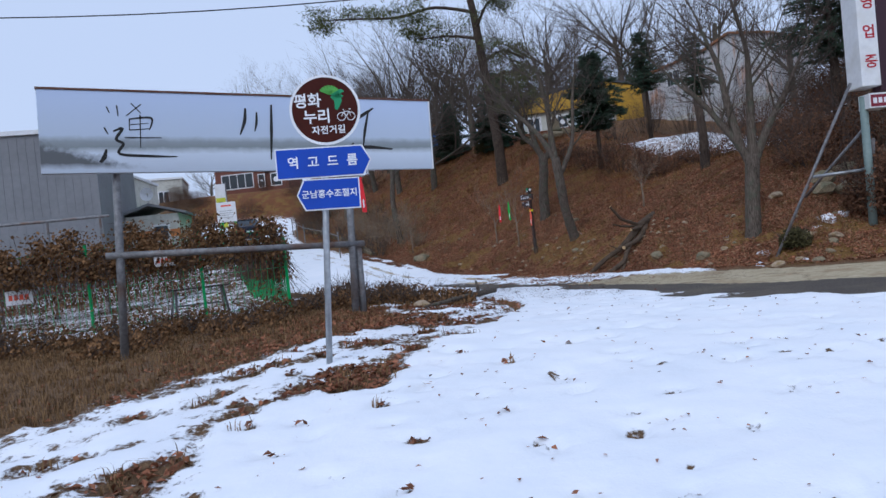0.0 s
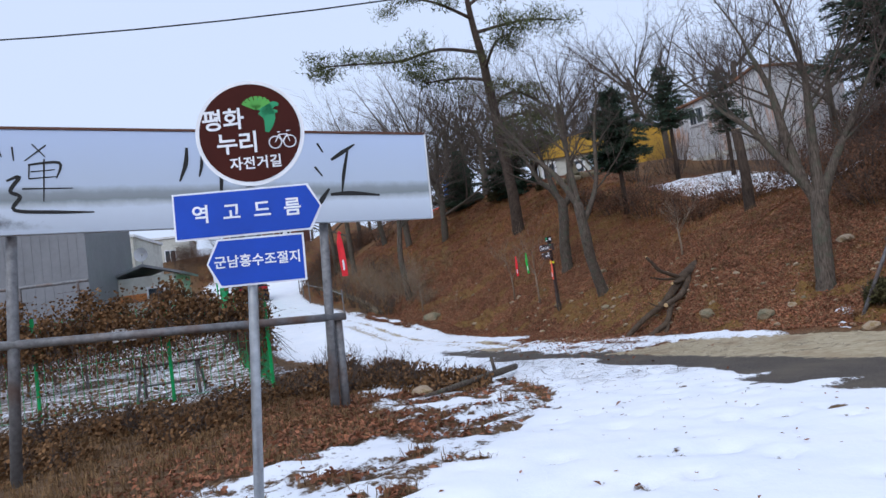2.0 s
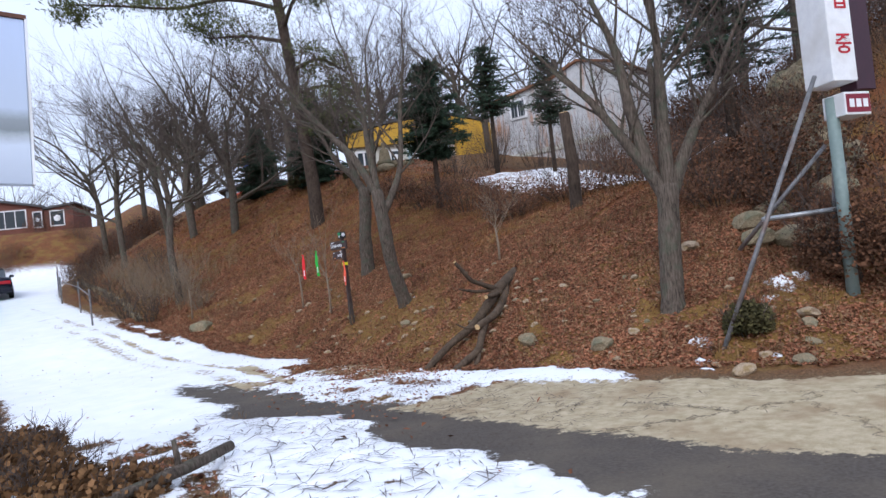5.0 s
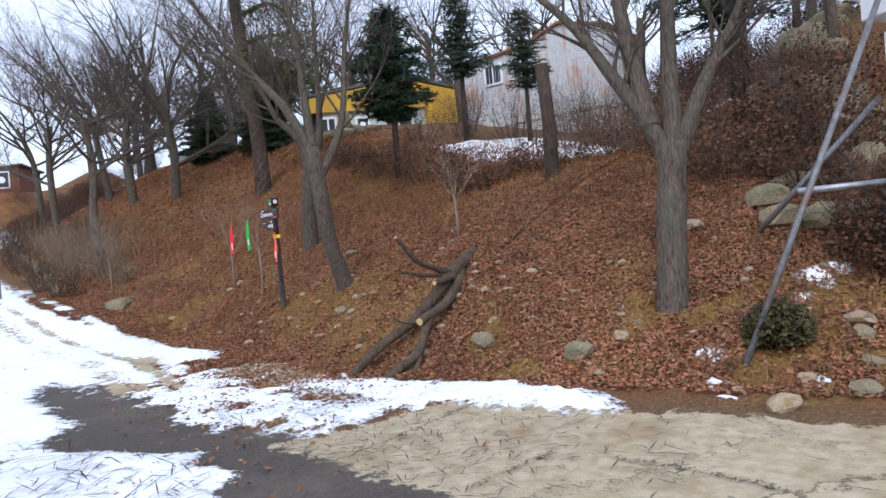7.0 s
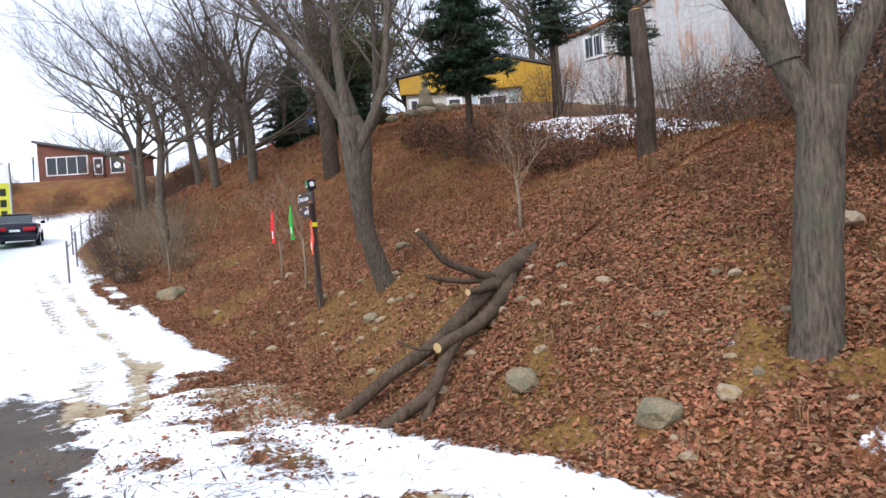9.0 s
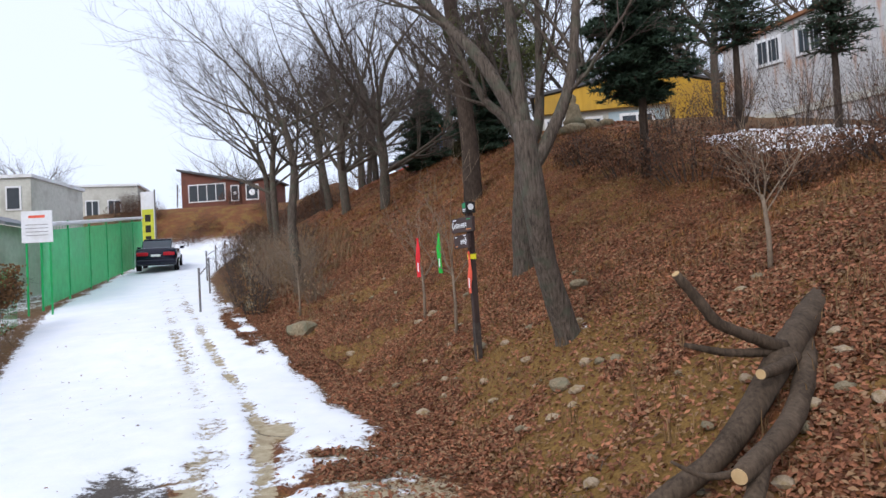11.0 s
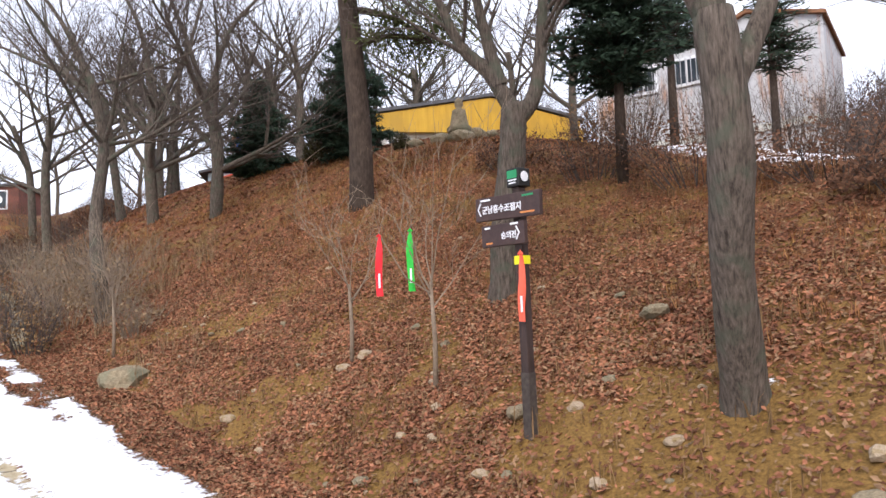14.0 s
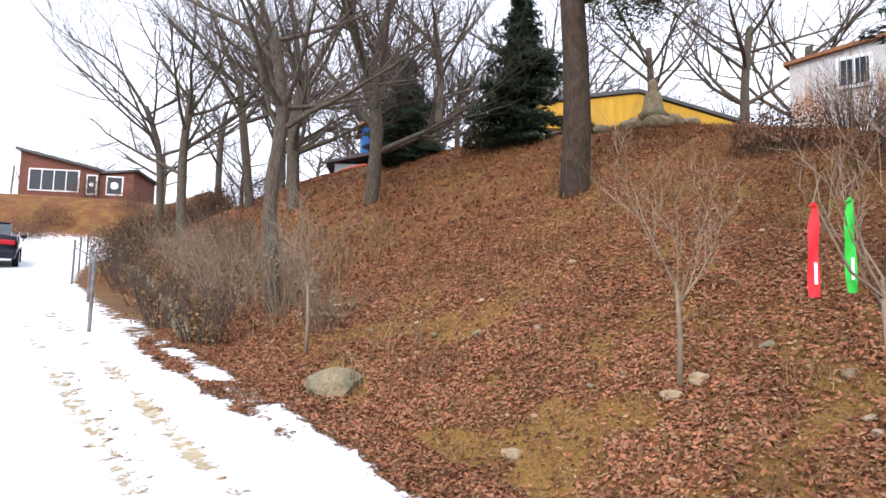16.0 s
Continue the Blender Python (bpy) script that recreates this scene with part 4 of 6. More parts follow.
glyph("brush_stroke", [([(0.93, 3.78), (0.96, 3.70)], 0.016), ([(0.89, 3.51), (0.93, 3.42)], 0.018), ([(0.82, 3.06), (0.87, 3.13), (0.90, 3.23)], 0.028),
    ([(1.05, 3.80), (1.06, 3.66)], 0.016), ([(1.22, 3.83), (1.33, 3.70)], 0.014), ([(1.34, 3.82), (1.15, 3.66)], 0.014),
    ([(1.19, 3.62), (1.18, 3.48)], 0.014), ([(1.18, 3.62), (1.45, 3.64), (1.42, 3.48)], 0.015), ([(1.20, 3.55), (1.41, 3.57)], 0.012), ([(1.18, 3.48), (1.42, 3.50)], 0.013),
    ([(1.12, 3.38), (1.56, 3.38)], 0.015), ([(1.32, 3.68), (1.30, 3.25)], 0.015), ([(0.99, 3.46), (1.10, 3.50), (1.02, 3.36), (1.10, 3.30), (1.05, 3.17), (1.40, 3.14), (1.74, 3.13)], 0.018)])
glyph("brush_stroke", [([(2.66, 3.80), (2.64, 3.62), (2.57, 3.43)], 0.024), ([(2.81, 3.75), (2.80, 3.6), (2.77, 3.48)], 0.018), ([(3.02, 3.86), (3.0, 3.5), (2.97, 3.08)], 0.022)])
glyph("brush_stroke", [([(4.09, 3.86), (4.15, 3.75)], 0.024), ([(4.04, 3.58), (4.12, 3.47)], 0.024), ([(4.02, 3.09), (4.10, 3.2), (4.19, 3.32)], 0.03),
    ([(4.24, 3.66), (4.38, 3.75), (4.54, 3.85)], 0.026), ([(4.45, 3.78), (4.38, 3.5), (4.34, 3.27)], 0.022), ([(4.2, 3.25), (4.45, 3.26), (4.8, 3.23)], 0.027)])

# ---- signpost on the verge ----
SP = Vector((-1.20, 6.27, 0.36))
sp_top = Vector((-0.97, 6.30, 2.95))
signpost = thing("signpost", "galvanised signpost with round brown and blue arrow signs", "signpost", Matrix.Translation((-1.245, 6.513, 0.315)) @ Matrix.Scale(1.04, 4))
part("pole", Geo().tube([Vector((0, 0, -0.1)), sp_top - SP], [0.029, 0.029], 14), "steel", signpost, smooth_it=True)


def on_post(z, y_turn):
    p = (sp_top - SP) * ((z - SP.z) / (sp_top.z - SP.z))
    return Matrix.Translation(p + Vector((0.02, 0, 0))) @ pose(0, 0, 0, 0, 1.5, y_turn)


def disc(g, r, y0, y1, m, n=40):
    g.prism([(math.cos(6.28319 * k / n) * r, math.sin(6.28319 * k / n) * r) for k in range(n)], y1 - y0, m @ Matrix.Translation((0, y0, 0)))
    return g


mr = on_post(2.82, 6) @ pose(0.0, -0.05, 0.0)
round_sign = part("round_sign", disc(Geo(), 0.315, 0, 0.012, mr), "sign_white", signpost, "round brown sign with a white rim")
part("sign_face", disc(Geo(), 0.292, -0.004, 0.0, mr), "brown_sign", round_sign)
for k, ch in enumerate("평화"):
    text_geo(ch, 0.135, "lettering", "sign_white", mr @ pose(-0.15 + 0.122 * (k - 0.5), -0.006, 0.08), round_sign, depth=0.002)
for k, ch in enumerate("누리"):
    text_geo(ch, 0.135, "lettering", "sign_white", mr @ pose(-0.075 + 0.122 * (k - 0.5), -0.006, -0.065), round_sign, depth=0.002)
for k, ch in enumerate("자전거길"):
    text_geo(ch, 0.08, "lettering", "sign_white", mr @ pose(0.02 + 0.076 * (k - 1.5), -0.006, -0.185), round_sign, depth=0.002)
g = Geo()
for pts, w in (([(0.02, 0.16), (0.08, 0.13), (0.10, 0.06), (0.08, -0.02)], 0.035), ([(0.09, 0.10), (0.15, 0.10)], 0.022), ([(0.05, 0.08), (0.12, 0.14), (0.16, 0.14)], 0.02)):
    stroke(g, pts, [w] + [w] * (len(pts) - 2) + [w * 0.3])
gm = g.mesh("dove", "sign_green")
gm.transform(mr @ pose(0.02, -0.003, 0.015))
part("bird_shape", gm, "sign_green", round_sign)
g = Geo()
for k in range(7):
    a = radians(30 + 20 * k)
    stroke(g, [(0.03, 0.13), (0.03 + 0.09 * math.cos(a), 0.14 + 0.07 * math.sin(a))], [0.006, 0.012])
gm = g.mesh("fronds", "sign_leaf")
gm.transform(mr @ pose(0.02, -0.004, 0.005))
part("leaf_shape", gm, "sign_leaf", round_sign)
g = Geo()
for cx in (0.12, 0.225):
    ring = [(cx + 0.045 * math.cos(6.2832 * k / 14), 0, -0.075 + 0.045 * math.sin(6.2832 * k / 14)) for k in range(15)]
    g.tube(ring, [0.005] * 15, 4, False)
for a, b in (((0.12, -0.075), (0.15, -0.02)), ((0.15, -0.02), (0.21, -0.02)), ((0.21, -0.02), (0.225, -0.075)), ((0.15, -0.02), (0.175, -0.075)), ((0.175, -0.075), (0.21, -0.02)), ((0.205, 0.005), (0.23, 0.005)), ((0.14, 0.0), (0.16, 0.0))):
    g.tube([(a[0], 0, a[1]), (b[0], 0, b[1])], [0.005, 0.005], 4, False)
gm = g.mesh("bicycle", "sign_white")
gm.transform(mr @ pose(0.045, -0.006, -0.01) @ Matrix.Scale(0.8, 4))
part("bicycle_shape", gm, "sign_white", round_sign)


def arrow_sign(m, x0, x1, h, tip, right, words, size, tx):
    def outline(i):
        a, b, hh, t = x0 + i, x1 - i, h / 2 - i, tip
        if right:
            return [(a, -hh), (b - t, -hh), (b, 0), (b - t, hh), (a, hh)]
        return [(a + t, -hh), (b, -hh), (b, hh), (a + t, hh), (a, 0)]
    s = part("arrow_sign", Geo().prism(outline(0), 0.012, m), "sign_white", signpost, "blue arrow sign with white border")
    part("sign_face", Geo().prism(outline(0.011), 0.004, m @ Matrix.Translation((0, -0.004, 0))), "blue", s)
    step = size * (1.55 if len(words) < 5 else 0.93)
    for k, ch in enumerate(words):
        text_geo(ch, size, "lettering", "sign_white", m @ pose(tx + (k - (len(words) - 1) / 2) * step, -0.006, 0), s, depth=0.002)
    return s


arrow_sign(on_post(2.355, 8) @ pose(0, -0.05, 0), -0.445, 0.40, 0.275, 0.07, True, "역고드름", 0.112, -0.03)
arrow_sign(on_post(2.068, 8) @ pose(0, -0.05, 0, 0, 0.5), -0.265, 0.295, 0.28, 0.065, False, "군남홍수조절지", 0.076, 0.025)
for z in (2.82, 2.355, 2.068):
    part("clamp", Geo().box((-0.055, -0.045, -0.02), (0.055, 0.045, 0.02), on_post(z, 8)), "steel", signpost)

# ---- things on the bank ----
def log_part(g_pts, radii, parent, name="branch", cut=True):
    base = parent.matrix_world.translation
    pts, rr = smooth_line([Vector(p) - base for p in g_pts], radii, 5)
    rnd = random.Random(len(pts) + int(100 * radii[0]))
    rr = [r * 0.93 * rnd.uniform(0.92, 1.08) for r in rr]
    limb = part(name, Geo().tube(pts, rr, 10), "log_bark", parent, smooth_it=True)
    if cut:
        d = (pts[-1] - pts[-2]).normalized()
        part("cut_face", Geo().tube([pts[-1] - d * 0.01, pts[-1] + d * 0.006], [rr[-1] * 0.92, rr[-1] * 0.9], 12), "cut_wood", limb, "pale freshly sawn face")
    return limb


fallen = thing("fallen_tree", "sawn forked tree limb lying on the bank foot", "fallen branch", pose(4.84, 16.67, 1.35))
log_part([(5.75, 17.92, 1.74), (5.25, 17.22, 1.58), (4.84, 16.67, 1.43), (4.2, 16.03, 1.0), (3.71, 15.83, 0.75), (3.26, 15.6, 0.46)], [0.10, 0.11, 0.10, 0.068, 0.06, 0.055], fallen, "trunk")
log_part([(5.05, 16.9, 1.46), (4.93, 16.6, 1.34), (4.59, 16.09, 1.12), (4.11, 15.59, 0.985)], [0.08, 0.075, 0.066, 0.052], fallen)
log_part([(4.3, 15.78, 1.0), (4.15, 15.55, 0.86), (4.02, 15.39, 0.68), (3.8, 15.3, 0.56), (3.58, 15.19, 0.46)], [0.05, 0.055, 0.055, 0.056, 0.055], fallen)
log_part([(4.02, 15.39, 0.69), (4.0, 15.33, 0.58), (3.9, 15.25, 0.46)], [0.04, 0.036, 0.034], fallen)
log_part([(4.8, 16.62, 1.46), (4.55, 16.48, 1.56), (4.33, 16.38, 1.66), (4.22, 16.33, 1.79), (4.07, 16.27, 1.97)], [0.058, 0.042, 0.036, 0.034, 0.03], fallen)
log_part([(4.76, 16.6, 1.44), (4.4, 16.44, 1.47), (4.12, 16.36, 1.54)], [0.032, 0.028, 0.016], fallen, cut=False)
log_part([(4.86, 16.6, 1.40), (4.7, 16.4, 1.38), (4.49, 16.2, 1.37)], [0.05, 0.042, 0.036], fallen)
log_part([(4.15, 15.68, 0.98), (3.95, 15.6, 0.99), (3.78, 15.56, 1.08)], [0.022, 0.018, 0.008], fallen, cut=False)

stump = thing("dead_tree_stub", "tall sawn-off tree stub with a pale top", "tree stump", pose(7.55, 19.0, gz(7.55, 19.0)))
part("trunk", Geo().tube([(0, 0, -0.3), (0, 0, 0), (0.03, 0, 0.9), (-0.02, 0, 2.0)], [0.17, 0.135, 0.12, 0.11], 10), "bark_dark", stump, smooth_it=True)
part("cut_face", Geo().tube([(-0.02, 0, 1.995), (-0.021, 0, 2.015)], [0.095, 0.09], 10), "cut_wood", stump)

# ---- trail waypost ----
WP = pose(2.85, 20.84, 1.02, 0, -0.5, 0)
waypost = thing("waypost", "dark brown timber trail post with two direction boards", "signpost", WP)
turn = pose(0, 0, 0, 0, 0, -66)
part("post", Geo().box((-0.038, -0.038, -0.15), (0.038, 0.038, 1.80), turn), "post", waypost, bevel=0.006)
part("base_sleeve", Geo().box((-0.042, -0.042, -0.15), (0.042, 0.042, 0.40), turn), grainy("grey_worn_timber", (0.035, 0.027, 0.023), (0.10, 0.082, 0.07), 20, 0.8, 0, 0.003), waypost, bevel=0.006)
head = part("head_cap", Geo().box((-0.065, -0.065, 1.80), (0.065, 0.065, 1.94), turn), "ink", waypost, "dark square cap with a green plate", bevel=0.006)
part("plate", Geo().box((-0.05, -0.069, 1.865), (0.05, -0.065, 1.925), turn), "sign_green", head)
for k, w in enumerate((0.09, 0.07)):
    part("print_bar", Geo().box((-w / 2, -0.069, 1.845 - 0.022 * k), (w / 2, -0.0655, 1.855 - 0.022 * k), turn), "sign_white", head)
part("print_mark", disc(Geo(), 0.04, -0.002, 0.002, turn @ pose(0.067, 0, 1.875, 0, 0, 90)), "sign_white", head)


def way_board(z0, z1, x0, x1, tilt, words, tx, size, right):
    m = turn @ pose(0, -0.06, 0, 0, tilt)
    b = part("direction_board", Geo().box((x0, -0.03, z0), (x1, 0.01, z1), m), "sign_wood", waypost, "dark brown board with white lettering", bevel=0.004)
    zc = (z0 + z1) / 2
    for k, ch in enumerate(words):
        text_geo(ch, size, "lettering", "sign_white", m @ pose(tx + (k - (len(words) - 1) / 2) * size * 0.92, -0.032, zc - 0.012), b, depth=0.002)
    cx = x1 - 0.05 if right else x0 + 0.035
    g = Geo()
    dx = -0.03 if right else 0.03
    g.tube([(cx + dx, -0.033, zc + 0.05), (cx, -0.033, zc), (cx + dx, -0.033, zc - 0.05)], [0.006] * 3, 4)
    gm = g.mesh("arrow_mark", "sign_white")
    gm.transform(m)
    part("arrow_mark", gm, "sign_white", b)
    ends = ((x0 + 0.06, x0 + 0.17, z1 - 0.03, "sign_white"), (x1 - 0.17, x1 - 0.06, z1 - 0.035, "sign_green"), (x1 - 0.19, x1 - 0.05, z0 + 0.025, "orange")) if not right else ((x0 + 0.04, x0 + 0.1, z1 - 0.03, "sign_white"), (x0 + 0.05, x0 + 0.12, z0 + 0.02, "orange"), (x1 - 0.14, x1 - 0.06, z1 - 0.02, "sign_white"))
    for a, c, z, mt in ends:
        part("print_bar", Geo().box((a, -0.0335, z), (c, -0.029, z + 0.014), m), mt, b)


way_board(1.56, 1.745, -0.44, 0.24, 1.5, "군남홍수조절지", -0.15, 0.066, False)
way_board(1.36, 1.53, -0.34, 0.12, 0, "숭의전", -0.04, 0.06, True)
part("tape_band", Geo().box((-0.043, -0.043, 1.21), (0.043, 0.043, 1.275), turn), "yellow_tape", waypost, "bright yellow tape band")


def ribbon(label, top, length, width, mat, seed, rz=0):
    """A hanging strip of cloth, folded at the knot."""
    rnd = random.Random(seed)
    t = thing("trail_ribbon", label, "ribbon", Matrix.Translation(top) @ pose(0, 0, 0, 0, 0, rz), group="trail ribbons")
    g, n = Geo(), 14
    for layer in (0, 0.004):
        for i in range(n + 1):
            f = i / n
            w = width * (0.35 + 0.65 * min(1, f * 5))
            sway = 0.008 * math.sin(f * 4 + seed)
            for sx in (-0.5, 0, 0.5):
                g.v.append(Vector((sx * w + sway, layer + 0.012 * math.sin(9 * f + 4 * sx + seed), -f * length)))
    m = 3 * (n + 1)
    for i in range(n):
        for k in range(2):
            a = 3 * i + k
            g.f.append((a, a + 1, a + 4, a + 3))
            g.f.append((m + a + 3, m + a + 4, m + a + 1, m + a))
    part("cloth", g, mat, t, smooth_it=True)
    part("knot", Geo().tube([(-width * 0.3, 0, 0.0), (0, 0.0, 0.02), (width * 0.3, 0, 0.0)], [0.01, 0.016, 0.01], 6), mat, t)
    part("print_bar", Geo().box((-width * 0.14, -0.022, -length * 0.86), (width * 0.14, -0.018, -length * 0.62)), "sign_white", t)
    return t


ribbon("coral trail ribbon tied to the waypost", (2.80, 20.78, 2.30), 0.50, 0.055, "coral", 1, -40)
ribbon("red trail ribbon hanging from a bare twig", (2.02, 22.35, 2.60), 0.56, 0.065, "red", 2, -20)
ribbon("bright green trail ribbon hanging from a bare twig", (2.34, 22.42, 2.66), 0.58, 0.065, "green", 3, -20)
ribbon("long red cloth banner strip on the billboard post", (-1.13, 10.28, 2.62), 0.50, 0.075, "red", 4, 20)


def sapling(label, x, y, height, seed, ties=()):
    rnd = random.Random(seed)
    z = gz(x, y)
    t = thing("sapling", label, "sapling", pose(x, y, z - 0.05))
    part("stem", Geo().tube([(0, 0, -0.1), (0.01, 0, height * 0.3), (-0.01, 0.02, height * 0.62)], [0.028, 0.024, 0.016], 8), "sapling", t, smooth_it=True)
    tw = Geo()
    for k in range(6):
        a = 1.05 * k + rnd.uniform(-0.4, 0.4)
        h0 = height * rnd.uniform(0.45, 0.62)
        sprout(tw, tw, rnd, (0, 0.01, h0), (math.cos(a) * 0.7, math.sin(a) * 0.7, 1.0), height * rnd.uniform(0.4, 0.85), 0.009, 2, 0.4)
    for p in ties:
        q = Vector(p) - Vector((x, y, z - 0.05))
        tw.tube([(0, 0.01, height * 0.55), q * 0.5 + Vector((0, 0, 0.35)), q + Vector((0, 0, 0.03)), q + Vector((0.05, 0, 0.2))], [0.012, 0.009, 0.006, 0.003], 4, False)
    tagged(part("brushwood", tw, "sapling", t), kind="stuff")


sapling("leafless pale sapling on the bank", 2.53, 22.36, 1.7, 31, ((2.02, 22.35, 2.60), (2.34, 22.42, 2.66)))
sapling("leafless pale sapling on the bank", 1.95, 23.85, 1.5, 32)
sapling("leafless thin sapling at the bank foot", -1.15, 27.3, 1.6, 33)
sapling("leafless thin sapling on the bank", 5.6, 18.6, 1.2, 34)


# ---- stones ----
def stone_mesh(seed, mat):
    rnd = random.Random(seed)
    bm = bmesh.new()
    bmesh.ops.create_icosphere(bm, subdivisions=2, radius=1.0)
    sh = Vector((rnd.uniform(0, 50), rnd.uniform(0, 50), rnd.uniform(0, 50)))
    for v in bm.verts:
        v.co *= 1 + 0.45 * noise.noise(v.co * 1.1 + sh) + 0.12 * noise.noise(v.co * 3.1 + sh)
        v.co.z *= 0.66
    me = bpy.data.meshes.new("stone")
    bm.to_mesh(me)
    bm.free()
    me.materials.append(M[mat])
    me.polygons.foreach_set("use_smooth", [False] * len(me.polygons))
    return me


stone_kinds = [stone_mesh(s, "stone" if s % 3 else "stone_grey") for s in range(1, 10)]


def stone(x, y, r, seed, grey=None):
    rnd = random.Random(seed)
    me = stone_kinds[seed % 9] if grey is None else stone_kinds[2 if grey else 0]
    ob = new("stone", me)
    ob.matrix_world = pose(x, y, gz(x, y) + r * 0.22, rnd.uniform(-15, 15), rnd.uniform(-15, 15), rnd.uniform(0, 360)) @ Matrix.Diagonal((r * rnd.uniform(0.85, 1.3), r, r * rnd.uniform(0.8, 1.1), 1))
    tagged(ob, "weathered field stone half sunk in fallen leaves", "stone", "stones on the bank")


for k, (x, y, r) in enumerate([(5.33, 14.13, 0.15), (5.75, 14.04, 0.09), (4.68, 15.12, 0.13), (3.72, 18.33, 0.08), (0.6, 24.04, 0.09), (4.24, 21.29, 0.14), (7.53, 15.21, 0.15), (2.19, 19.91, 0.09), (3.61, 18.61, 0.11), (2.42, 20.75, 0.07), (-0.8, 26.15, 0.30), (1.69, 21.63, 0.06), (3.89, 18.83, 0.06),
        (1.84, 23.79, 0.08), (2.88, 21.15, 0.1), (2.09, 23.8, 0.09), (5.83, 12.07, 0.12), (6.53, 12.03, 0.11), (7.0, 13.15, 0.12), (8.65, 14.43, 0.18), (7.15, 12.58, 0.10), (7.3, 12.75, 0.12), (5.9, 12.6, 0.05), (6.9, 12.3, 0.08), (-0.45, 10.95, 0.15), (0.1, 11.6, 0.16), (9.3, 14.2, 0.2), (8.2, 14.6, 0.16)]):
    stone(x, y, r, k + 3, True if k in (0, 2, 10) else None)
s_rnd = random.Random(77)
for k in range(150):
    i = s_rnd.randrange(2, 9)
    u = s_rnd.random()
    tx, ty = TOE[i] + (TOE[i + 1] - TOE[i]) * u
    nrm = np.array([SEG[i, 1], -SEG[i, 0]]) / LEN[i]
    dd = 0.15 + abs(s_rnd.gauss(0, 1.0)) + (0.8 if s_rnd.random() < 0.3 else 0)
    stone(tx + nrm[0] * dd, ty + nrm[1] * dd, s_rnd.uniform(0.02, 0.065), k + 40)


# ---- seated stone figure on the crest ----
def statue():
    g = Geo()
    prof = [(0.30, 0.0), (0.33, 0.12), (0.24, 0.22), (0.20, 0.45), (0.17, 0.6), (0.07, 0.66), (0.11, 0.74), (0.10, 0.86), (0.03, 0.93)]
    g.tube([(0, 0, z) for _, z in prof], [r for r, _ in prof], 14)
    me = g.mesh("stone_statue", "stone_grey", True)
    ob = new("stone_statue", me)
    ob.matrix_world = pose(6.0, 32.2, gz(6.0, 32.2) + 0.15)
    tagged(ob, "small grey seated stone statue on the crest", "statue")
    for dx, dy, r in ((-0.55, -0.1, 0.3), (0.5, 0, 0.28), (-0.1, -0.4, 0.33), (1.0, 0.2, 0.25), (-1.1, 0.2, 0.22)):
        stone(6.0 + dx, 32.2 + dy, r, int(50 + dx * 10), True)


statue()


# ---- shrubs ----
def shrub(label, x, y, w, h, seed, mat="bramble", leaves=900, stems=26, stem_mat="twig"):
    rnd = random.Random(seed)
    t = thing("shrub", label, "shrub", pose(x, y, gz(x, y) - 0.03))
    st, lf = Geo(), Geo()
    for k in range(stems):
        a = rnd.uniform(0, 6.283)
        r = w * 0.5 * math.sqrt(rnd.random())
        sprout(st, st, rnd, (math.cos(a) * r * 0.5, math.sin(a) * r * 0.5, -0.05), (math.cos(a) * r, math.sin(a) * r, h), h * rnd.uniform(0.6, 1.0), 0.009, 2 if stems < 26 else 3, 0.3)
    for k in range(leaves):
        a = rnd.uniform(0, 6.283)
        r = w * 0.5 * rnd.random() ** 0.5
        z = h * (0.12 + 0.8 * rnd.random()) * math.sqrt(max(0.05, 1 - (r / (w * 0.55)) ** 2))
        p = Vector((math.cos(a) * r, math.sin(a) * r, z))
        d = Vector((rnd.gauss(0, 1), rnd.gauss(0, 1), rnd.gauss(0, 1))).normalized() * rnd.uniform(0.03, 0.06)
        e = d.orthogonal().normalized() * d.length * 0.5
        lf.quad(p, p + d * 0.5 + e, p + d, p + d * 0.5 - e)
    tagged(part("brushwood", st, stem_mat, t), kind="stuff")
    if leaves:
        tagged(part("foliage", lf, mat, t), kind="stuff")
    return t


shrub("small clipped dark shrub beside the leaning pipe", 6.66, 12.98, 0.55, 0.42, 1, "olive", 3500)
shrub("large rounded dark brown shrub by the sign", 8.9, 13.1, 2.1, 1.5, 2, "thicket_leaf", 11000, 48)
shrub("rounded clipped evergreen bush on the crest", 2.9, 35.0, 1.25, 0.95, 3, "olive", 5000, 20)
shrub("small clipped evergreen ball bush on the crest", 4.6, 32.6, 0.5, 0.45, 4, "olive", 1200, 10)
sh_rnd = random.Random(8)
for k, (x, y, w, h) in enumerate([(5.9, 25.3, 1.8, 1.0), (6.6, 23.6, 2.0, 1.2), (7.3, 22.2, 2.0, 1.2), (6.9, 21.0, 1.4, 0.8), (8.2, 20.6, 1.8, 1.0), (9.2, 19.2, 2.0, 1.5), (9.6, 17.6, 2.0, 1.6), (9.0, 22.8, 1.6, 1.3), (10.2, 21.4, 1.8, 1.4), (10.6, 16.6, 2.0, 1.6), (10.4, 19.0, 2.0, 1.5), (11.4, 20.4, 2.2, 1.6), (8.9, 16.2, 1.6, 1.2), (12.3, 17.8, 2.2, 1.7), (5.4, 27.2, 1.4, 0.8), (9.5, 15.4, 1.4, 1.0), (10.8, 24.6, 2.0, 1.5), (12.0, 23.4, 2.0, 1.6), (13.2, 21.6, 2.2, 1.6), (12.5, 26.0, 2.0, 1.5)]):
    shrub("tangled dark brown thicket on the bank crest", x, y, w, h * (0.7 if y < 22.5 else 1.0), 100 + k, "thicket_leaf", 150 if (x > 8.9 and 19.5 < y < 25) else 2000, 34)
